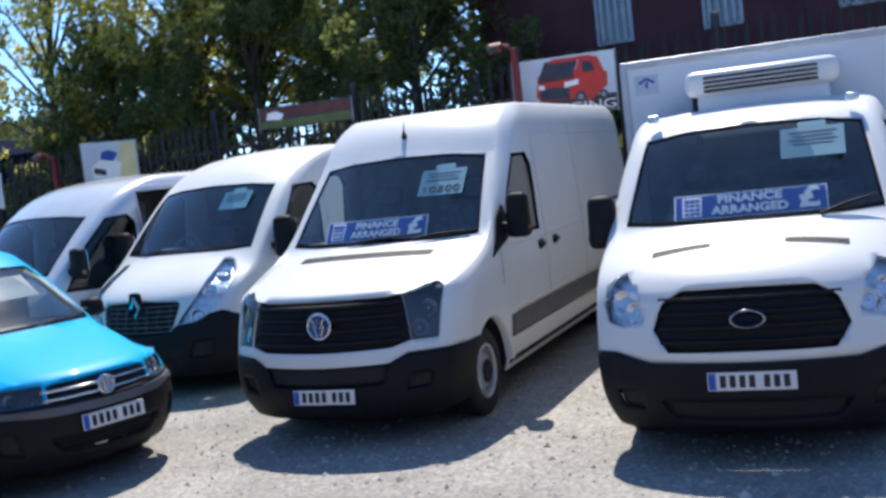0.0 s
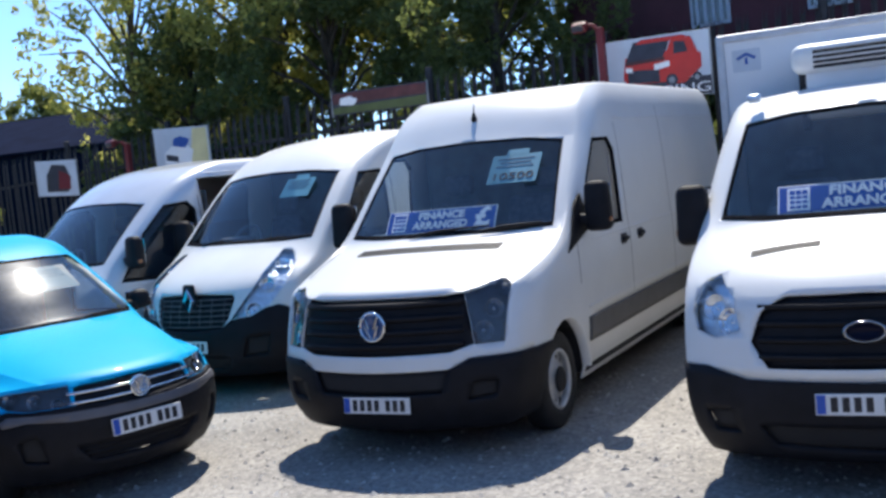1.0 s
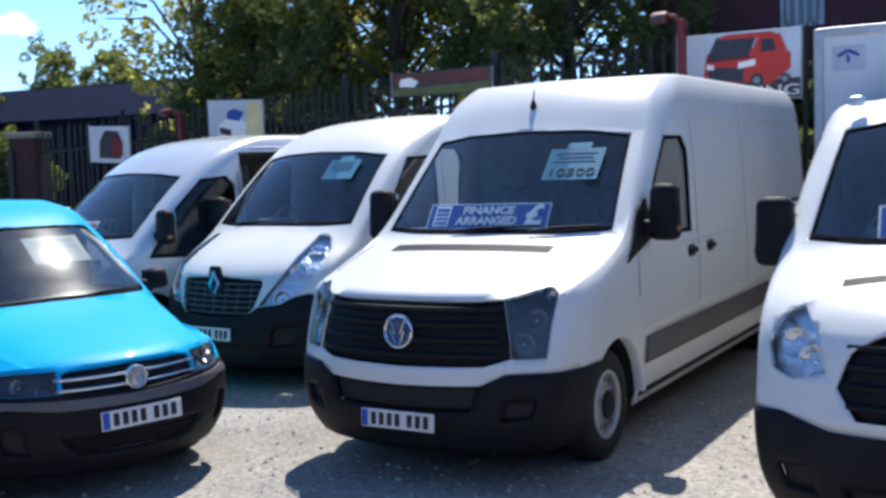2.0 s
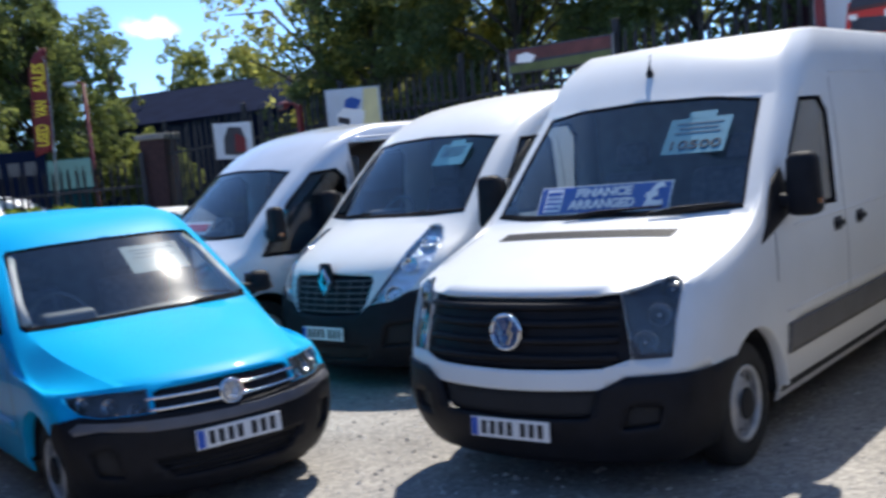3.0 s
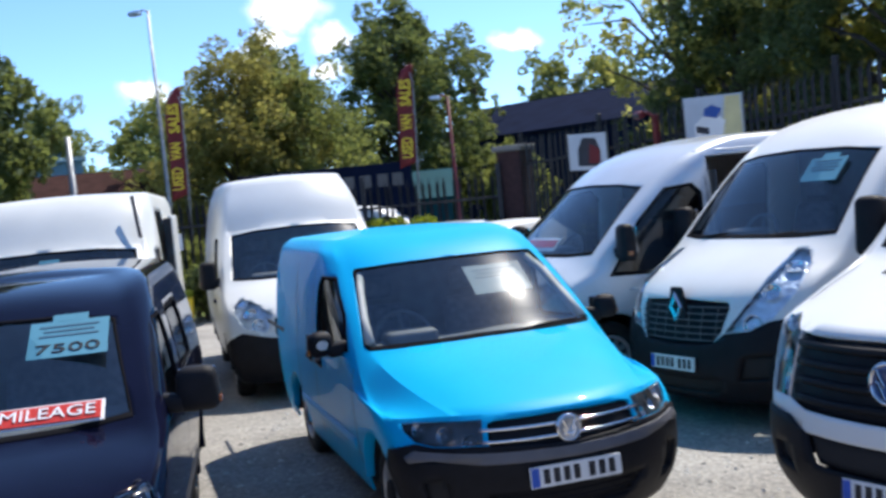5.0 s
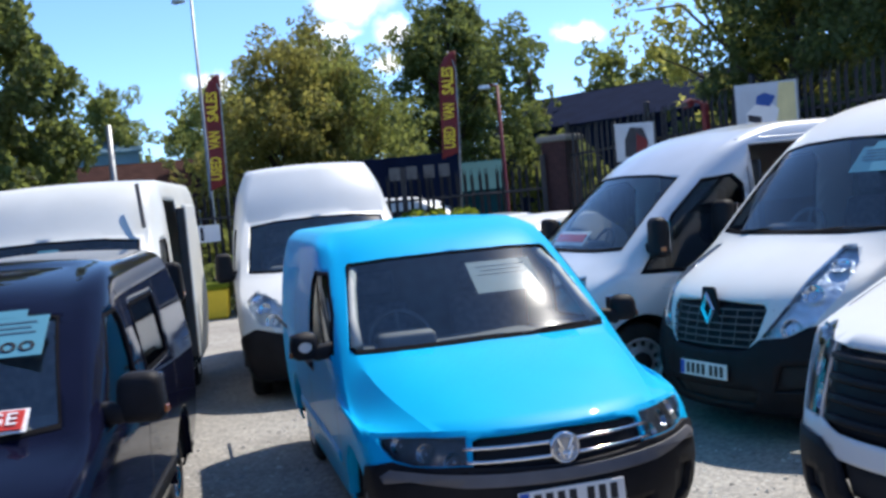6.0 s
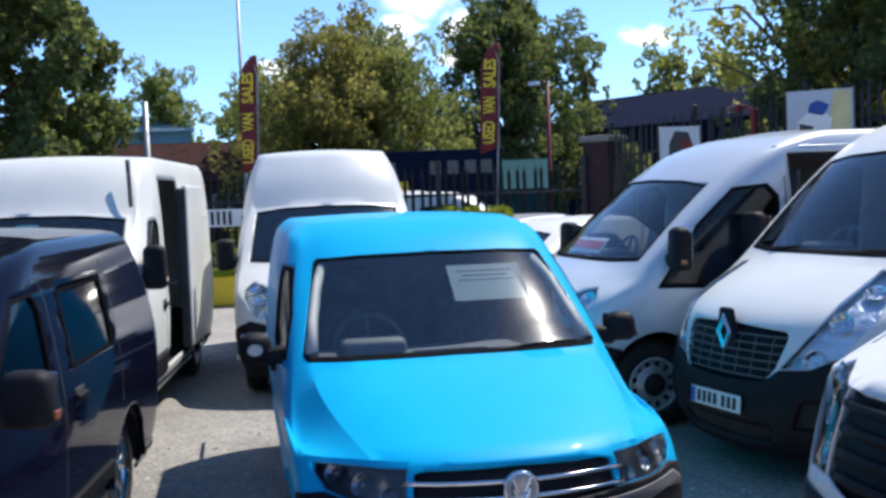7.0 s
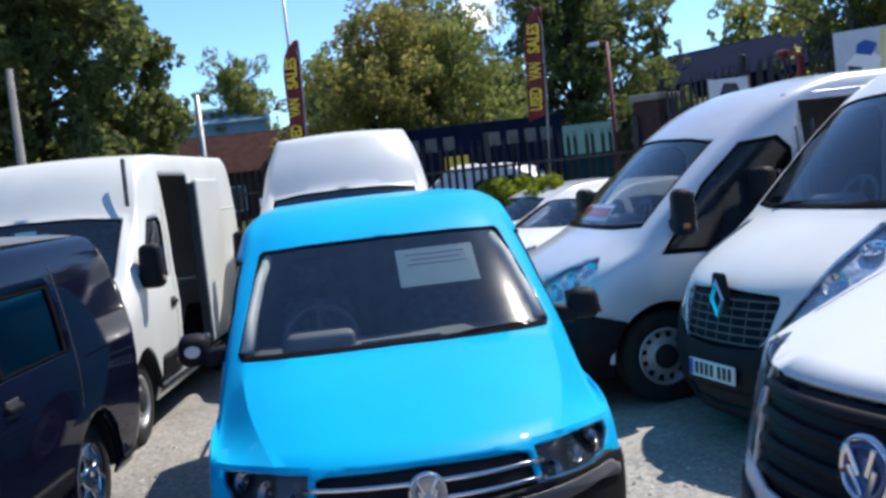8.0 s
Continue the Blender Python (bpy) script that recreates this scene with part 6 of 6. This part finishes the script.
# ---- banners on the bank fence ----
b = board("banner", "printed banner with a white van on pale yellow", pose(*along_a(6.0, 0.12, 2.70), 3, 3, turn_a), 1.32, 0.80, SKYPRINT)
shape(b, "yellow_half", [(0.15, -0.38), (0.62, -0.38), (0.62, 0.38), (0.3, 0.38)], -0.012, YELLOWPRINT)
shape(b, "van_side", [(-0.42, -0.22), (0.18, -0.26), (0.28, 0.02), (0.12, 0.10), (-0.18, 0.12), (-0.42, -0.02)], -0.016, SIGNWHITE)
shape(b, "van_glass", [(-0.2, 0.10), (0.10, 0.06), (0.22, 0.20), (0.0, 0.26), (-0.16, 0.22)], -0.02, SIGNBLUE)
shape(b, "van_grille", [(-0.38, -0.14), (-0.1, -0.18), (-0.1, -0.08), (-0.38, -0.04)], -0.02, DARKPRINT)
b = board("banner", "printed banner with a dark red car", pose(*along_a(2.6, 0.12, 2.52), 2, 3, turn_a), 1.2, 0.66, SKYPRINT)
shape(b, "car_body", [(-0.30, -0.25), (0.32, -0.25), (0.42, 0.0), (0.28, 0.24), (-0.1, 0.26), (-0.28, 0.05)], -0.016, DARKPRINT)
shape(b, "car_flank", [(0.05, -0.2), (0.4, -0.2), (0.4, 0.05), (0.1, 0.15)], -0.02, MAROON)
b = board("banner", "long low banner in red, brown and green", pose(*along_a(10.2, 0.12, 3.06), 0, 1, turn_a), 1.75, 0.34, DARKPRINT)
shape(b, "red_strip", [(-0.85, 0.0), (0.85, 0.0), (0.85, 0.15), (-0.85, 0.15)], -0.014, FADEDRED)
shape(b, "green_strip", [(-0.85, -0.15), (0.85, -0.15), (0.85, -0.02), (-0.85, -0.05)], -0.014, GREENPRINT)
shape(b, "white_van", [(-0.72, -0.02), (-0.45, -0.04), (-0.38, 0.04), (-0.52, 0.10), (-0.7, 0.08)], -0.018, SIGNWHITE)
b = board("banner", "banner with a red van and the word pricing", pose(*along_a(14.47, 0.12, 2.92), 0, 1, turn_a), 1.48, 0.78, SKYPRINT)
shape(b, "dark_ground", [(-0.73, -0.38), (0.73, -0.38), (0.73, -0.16), (-0.73, -0.20)], -0.013, DARKPRINT)
shape(b, "van_body", [(-0.40, -0.10), (-0.30, -0.24), (0.40, -0.22), (0.62, -0.05), (0.62, 0.12), (0.34, 0.20), (-0.36, 0.16)], -0.017, RED)
shape(b, "van_glass", [(-0.36, 0.10), (0.14, 0.12), (0.24, 0.34), (-0.24, 0.34)], -0.021, DARKPRINT)
shape(b, "van_roof", [(0.16, 0.12), (0.58, 0.14), (0.50, 0.33), (0.26, 0.34)], -0.019, RED)
shape(b, "van_top", [(-0.22, 0.31), (0.26, 0.31), (0.46, 0.33), (0.40, 0.36), (-0.14, 0.36)], -0.023, RED)
shape(b, "side_glass", [(0.28, 0.14), (0.46, 0.15), (0.42, 0.28), (0.29, 0.29)], -0.023, DARKPRINT)
shape(b, "bonnet_shade", [(-0.36, 0.06), (0.16, 0.08), (0.16, 0.12), (-0.36, 0.10)], -0.024, FADEDRED)
for wx, wr in ((0.24, 0.075), (0.56, 0.06)):
    shape(b, "wheel_print", circle(wx, -0.17, wr, 14), -0.024, DARKPRINT)
    shape(b, "hub_print", circle(wx, -0.17, wr * 0.55, 12), -0.029, GALV)
shape(b, "headlight", [(-0.36, -0.02), (-0.27, -0.03), (-0.27, 0.03), (-0.36, 0.04)], -0.024, SIGNWHITE)
shape(b, "bumper_print", [(-0.34, -0.24), (0.16, -0.25), (0.18, -0.19), (-0.36, -0.18)], -0.022, DARKPRINT)
shape(b, "van_grille", [(-0.34, -0.16), (0.08, -0.18), (0.08, -0.02), (-0.34, 0.0)], -0.021, DARKPRINT)
shape(b, "headlight", [(0.02, -0.03), (0.22, 0.0), (0.22, 0.07), (0.02, 0.04)], -0.024, SIGNWHITE)
lettering("PRICING", 0.17, pose(0.22, -0.028, -0.30, 90, 0, 0), SIGNWHITE, b, width=1.0)
for k, z in ((13.9, 3.5), (4.9, 2.95)):
    floodlight_post(pose(*along_a(k, 0.35, 0), 0, 0, turn_a), z)

# ---- flags and posts by the road ----
feather_flag(pose(-16.7, 17.8, 0, 0, -2, 212), "maroon feather flag with yellow lettering on a pole", pole=4.75, h=2.2)
feather_flag(pose(-12.9, 20.5, 0, 0, -3, 212), "maroon feather flag with yellow lettering on a pole", pole=4.75, h=2.0)
lamp_post(pose(-19.66, 19.93, 0, 0, 0, 190), 7.0, "tall grey street lamp by the road", GALV, 0.3, 0.045)
lamp_post(pose(-20.05, 17.6, 0), 4.1, "plain grey steel post by the road", GALV, head=False, r=0.09)
lamp_post(pose(-16.3, 12.05, 0), 4.2, "plain weathered post behind the vans", CONCRETE, head=False, r=0.08)
lamp_post(pose(-17.65, 29.1, 0, 0, 0, 200), 4.9, "red lamp post across the road", REDPOST, 0.3, 0.07)

# ---- trees ----
tree("leafy tree with open branches behind a fence", (-8.9, 25.2, 0.6), 8.6, (2.3, 2.0), LEAF_OLIVE, 3, 2200, 0.13, 0.15, (0.3, 0), 30, 0.28, True)
tree("dense yellow-green tree overhanging a fence", (-5.3, 23.6, 0.8), 9.0, (3.0, 2.2), LEAF_OLIVE, 7, 8500, 0.13, 0.2, (0.3, -0.4), 44, 0.26)
tree("leafy tree with a forked trunk behind a fence", (-1.9, 23.0, 0.9), 9.2, (2.9, 2.2), LEAF_OLIVE, 11, 6000, 0.13, 0.24, (0.4, 0), 40, 0.36)
tree("dark leafy tree beside a red building", (1.0, 20.6, 1.0), 8.5, (2.4, 2.0), LEAF, 12, 5000, 0.12, 0.2, (0.2, 0), 34, 0.36)
tree("dark bushy tree behind the fence", (-3.4, 21.4, 0.9), 5.4, (2.4, 1.3), LEAF_DARK, 15, 5200, 0.11, 0.14, (0, 0), 36, 0.05)
tree("dark bushy tree behind the fence", (-0.2, 19.4, 0.9), 5.6, (2.3, 1.3), LEAF_DARK, 16, 5200, 0.11, 0.14, (0, 0), 36, 0.05)
tree("dark bushy tree behind the fence", (-6.8, 22.6, 0.8), 4.6, (2.2, 1.3), LEAF_DARK, 17, 4600, 0.11, 0.14, (0, 0), 34, 0.05)
tree("low dark bushy tree behind the fence", (2.6, 17.6, 0.9), 2.3, (1.6, 1.0), LEAF_DARK, 18, 4600, 0.11, 0.14, (0, 0), 34, 0.05)
tree("tall rounded dark tree across the road", (-24.6, 36.4, 0), 8.7, (2.6, 2.6), LEAF_DARK, 21, 11000, 0.17, 0.25, (0, 0), 46, 0.14)
tree("slender birch across the road", (-26.6, 44.7, 0), 8.2, (1.1, 1.1), LEAF, 22, 2200, 0.16, 0.12, (0, 0), 26, 0.2)
tree("olive-green tree beside the road", (-22.4, 25.0, 0), 6.3, (2.4, 2.2), LEAF_YELLOW, 23, 8000, 0.12, 0.18, (0, 0), 44, 0.12)
tree("olive-green tree beside the road", (-21.6, 26.6, 0), 5.6, (2.1, 2.0), LEAF, 24, 6000, 0.12, 0.16, (0, 0), 36, 0.12)
tree("thin-topped young tree beside the road", (-23.6, 27.2, 0), 7.4, (1.3, 1.3), LEAF_YELLOW, 25, 1500, 0.11, 0.10, (0.2, 0), 26, 0.4, True)
tree("round green tree across the road", (-28.4, 33.6, 0), 7.4, (2.3, 2.2), LEAF_DARK, 26, 6000, 0.15, 0.2, (0, 0), 36, 0.12)
tree("round green tree across the road", (-31.0, 31.0, 0), 6.2, (2.4, 2.2), LEAF, 27, 5000, 0.15, 0.2, (0, 0), 34, 0.12)
tree("large dark green tree beyond the vans", (-24.8, 15.6, 0), 9.0, (3.4, 3.0), LEAF_DARK, 31, 26000, 0.19, 0.28, (0, 0), 46, 0.1)
tree("large dark green tree beyond the vans", (-27.0, 12.6, 0), 10.5, (3.4, 3.0), LEAF_DARK, 32, 26000, 0.19, 0.3, (0, 0), 46, 0.1)
tree("small round tree in the distance", (-49.6, 38.5, 0), 8.6, (2.2, 2.2), LEAF, 33, 3500, 0.2, 0.22, (0, 0), 30, 0.2)
tree("small round tree in the distance", (-45.0, 40.5, 0), 7.2, (2.4, 2.2), LEAF, 34, 3500, 0.2, 0.22, (0, 0), 30, 0.2)
tree("low green scrub tree across the road", (-20.6, 37.6, 0), 3.2, (1.3, 1.3), LEAF, 35, 3500, 0.16, 0.22, (0, 0), 34, 0.15)
tree("small distant tree behind a roof", (-26.5, 51.5, 0), 8.0, (2.0, 2.0), LEAF, 36, 2500, 0.2, 0.16, (0, 0), 26, 0.3)
tree("small distant tree behind a roof", (-23.8, 52.5, 0), 7.8, (1.8, 1.8), LEAF, 37, 2500, 0.2, 0.16, (0, 0), 26, 0.3)
for i in range(9):
    k = 4.2 + i * 1.55
    bush("dark ivy and brambles behind the fence", along_a(k, -0.9, 0.7), (1.1, 0.6, 2.1 + 0.35 * math.sin(i * 2.1)), LEAF_DARK, 80 + i, 2600, 0.075)
bush("bright yellow-green bush beside the fence", (-12.5, 19.4, 0), (0.85, 0.6, 1.95), LEAF_BRIGHT, 41, 4000, 0.055)
for i, (x, y, s) in enumerate(((-13.2, 19.3, 1.2), (-12.0, 20.2, 1.3), (-15.8, 17.4, 1.1), (-12.4, 22.4, 1.2), (-15.4, 20.4, 1.25), (-18.2, 18.6, 1.8), (-9.6, 22.6, 1.6), (-7.6, 21.4, 1.5))):
    bush("green bush growing along a fence", (x, y, 0), (1.0, 0.8, s), LEAF if i % 2 else LEAF_DARK, 50 + i, 1800, 0.08)

# ---- buildings ----
NAVYROOF = material("navy_sheet_cladding", (0.008, 0.013, 0.034), 0.9, spec=0.03, var=0.2, scale=1.5)
TEAL = material("teal_sheet_cladding", (0.012, 0.07, 0.085), 0.8, spec=0.1, var=0.15, scale=1.5)
BLUEGREY = material("blue_grey_cladding", (0.16, 0.28, 0.36), 0.6, var=0.12, scale=1.0)
MAROONWALL = material("dark_maroon_wall", (0.075, 0.020, 0.028), 0.8, var=0.25, scale=2)
BROWNROOF = material("brown_tiled_roof", (0.05, 0.022, 0.018), 0.9, spec=0.1, var=0.25, scale=3)
PANE = material("dark_window_pane", (0.05, 0.06, 0.08), 0.1, coat=0.5, var=0.2)
WHITEBAR = material("white_painted_bar", (0.42, 0.47, 0.55), 0.5, var=0.10)


def shed(name, label, m, w, d, eaves, ridge, wall, roof, ribs=0.35):
    """A gabled building, ridge along local x, with ribbed cladding."""
    t = thing(name, m, label, "building", "buildings beyond the fence")
    bm = bmesh.new()
    pr = [(-d / 2, 0), (-d / 2, eaves), (0, ridge), (d / 2, eaves), (d / 2, 0)]
    a = [bm.verts.new((-w / 2, y, z)) for y, z in pr]
    b = [bm.verts.new((w / 2, y, z)) for y, z in pr]
    for i in (0, 3):
        bm.faces.new((a[i], a[i + 1], b[i + 1], b[i]))
    bm.faces.new(a)
    bm.faces.new(b[::-1])
    bmesh.ops.recalc_face_normals(bm, faces=bm.faces[:])
    part("wall", bm, wall, t)
    for s in (-1, 1):
        ln = math.hypot(d / 2, ridge - eaves) + 0.25
        ang = math.degrees(math.atan2(ridge - eaves, d / 2))
        part("roof", rbox((w + 0.4, ln, 0.12), (0, s * (d / 4 + 0.06), (eaves + ridge) / 2 + 0.05), 0.01, 1, (-s * ang, 0, 0)), roof, t)
    n = int(w / ribs)
    ribsm = bmesh.new()
    for i in range(n):
        rbox((0.05, 0.04, eaves - 0.05), (-w / 2 + (i + 0.5) * ribs, -d / 2 - 0.02, eaves / 2), 0.0, 1, bm=ribsm)
    tagged(part("cladding_ribs", ribsm, wall, t), kind="stuff")
    return t


def window_in(t, x, y, z, w, h, bars=3):
    win = part("window", rbox((w, 0.06, h), (x, y, z), 0.01, 1), WHITEBAR, t, "white framed window")
    part("pane", rbox((w - 0.1, 0.02, h - 0.1), (x, y - 0.03, z), 0.002, 1), PANE, win)
    for i in range(bars):
        part("bar", rbox((0.05, 0.03, h - 0.06), (x - w / 2 + w * (i + 1) / (bars + 1), y - 0.045, z), 0.004, 1), WHITEBAR, win)


shed("warehouse", "dark navy clad warehouse beyond the fence", pose(-19.9, 46.6, 0, 0, 0, -10), 17, 8, 4.3, 5.9, NAVYROOF, NAVYROOF)
shed("shed", "small teal clad shed across the road", pose(-20.4, 30.4, 0, 0, 0, 38), 2.6, 3.0, 1.9, 2.7, TEAL, TEAL)
shed("warehouse", "blue-grey clad building in the distance", pose(-52.5, 36.5, 0, 0, 0, 55), 9.0, 7, 5.6, 6.6, BLUEGREY, BLUEGREY)
t = shed("house", "brown roofed low building across the road", pose(-35.0, 27.5, 0, 0, 0, 55), 9.0, 5, 2.6, 4.0, BRICKM, BROWNROOF)
for x in (-2.5, 0.3, 2.8):
    window_in(t, x, -2.55, 1.7, 1.1, 0.9, 1)
w = thing("sign_wall", pose(-18.6, 24.4, 0, 0, 0, 42), "dark navy hoarding with pale unreadable lettering", "hoarding")
part("panel", rbox((4.6, 0.1, 3.0), (0, 0, 1.5), 0.01, 1), NAVYROOF, w)
for i, x in enumerate((-1.9, -1.45, -1.0, -0.55, 0.6, 1.05, 1.5, 1.9)):
    part("bar", rbox((0.28, 0.02, 0.34), (x, -0.06, 2.55), 0.004, 1), MOULD, w)
part("yellow_panel", rbox((0.6, 0.02, 0.55), (-0.4, -0.06, 1.95), 0.004, 1), YELLOW, w)
t = thing("house", pose(*along_a(17.6, -7.0, 1.2), 0, 0, turn_a), "dark maroon rendered building with barred windows", "building", "buildings beyond the fence")
part("wall", rbox((13.0, 5.0, 6.5), (0, 0, 3.25), 0.02, 1), MAROONWALL, t)
part("roof", rbox((13.6, 5.6, 0.3), (0, 0, 6.65), 0.05, 1), NAVYROOF, t)
for x in (-3.93, -2.05, 0.1, 2.1, 4.2):
    window_in(t, x, -2.53, 3.36, 0.66, 1.5, 4)

# ---- plain unseen walls added behind and beside the camera, closing the yard and darkening reflections ----
for (x, y, ln, turn) in ((2.0, -14.0, 60, 0), (26.0, 4.0, 50, 90), (-27.0, -8.0, 36, 70)):
    wl = part("unseen_wall", rbox((ln, 0.4, 5.0), (0, 0, 2.5), 0.02, 1), BRICKM, None)
    wl.matrix_world = pose(x, y, 0, 0, 0, turn)
    tagged(wl, "plain dark brick wall, unseen, added to darken reflections", "wall", kind="structure")

# ---- yellow bin near the fence ----
t = thing("grit_bin", pose(-15.9, 16.5, 0, 0, 0, 226), "yellow plastic grit bin on the yard", "bin")
part("tub", rbox((0.7, 0.5, 0.55), (0, 0, 0.28), 0.04, 2, taper=1.1), YELLOW, t)
part("lid", rbox((0.8, 0.6, 0.12), (0, 0, 0.62), 0.04, 2), LEAF_BRIGHT, t)
# white lettered board on the road fence
t = thing("fence_sign", pose(-17.0, 17.35, 1.58, 0, 0, 33), "small white board on the road fence", "sign")
part("board", rbox((0.85, 0.02, 0.34), (0, -0.08, 0), 0.004, 1), SIGNWHITE, t)
for i in range(4):
    part("bar", rbox((0.06, 0.01, 0.26), (-0.3 + 0.12 * i, -0.095, 0), 0.002, 1), INK, t)

# ---- loose stones on the yard ----
rng = np.random.default_rng(9)
count = 9000
sx, sy = rng.uniform(-7.5, 4.5, count), rng.uniform(2.5, 10.5, count)
size = rng.gamma(2.2, 0.0042, count) + 0.004
ring = np.stack([np.cos(np.arange(5) * 1.2566), np.sin(np.arange(5) * 1.2566)], 1)
co, tri = [], []
for i in range(count):
    base_i = len(co)
    a = rng.uniform(0, 6.28)
    k = rng.uniform(0.6, 1.3, 5)
    for (u, v), q in zip(ring, k):
        co.append((sx[i] + size[i] * q * (u * math.cos(a) - v * math.sin(a)), sy[i] + size[i] * q * (u * math.sin(a) + v * math.cos(a)), 0.0))
    co.append((sx[i] + size[i] * rng.uniform(-0.3, 0.3), sy[i] + size[i] * rng.uniform(-0.3, 0.3), size[i] * rng.uniform(0.45, 0.9)))
    tri += [(base_i + j, base_i + (j + 1) % 5, base_i + 5) for j in range(5)]
STONE = material("loose_pale_stone", (0.40, 0.38, 0.35), 0.9, var=0.3, scale=20)
snt = STONE.node_tree
geo = snt.nodes.new("ShaderNodeNewGeometry")
shade = snt.nodes.new("ShaderNodeValToRGB")
shade.color_ramp.elements[0].color, shade.color_ramp.elements[1].color = (0.20, 0.19, 0.18, 1), (0.58, 0.55, 0.50, 1)
snt.links.new(geo.outputs["Random Per Island"], shade.inputs["Fac"])
snt.links.new(shade.outputs["Color"], snt.nodes["Principled BSDF"].inputs["Base Color"])
me = bpy.data.meshes.new("loose_stones")
me.from_pydata(co, [], tri)
me.materials.append(STONE)
stones = new("loose_stones", me)
tagged(stones, "loose pale stones scattered over the yard", "gravel", kind="stuff")
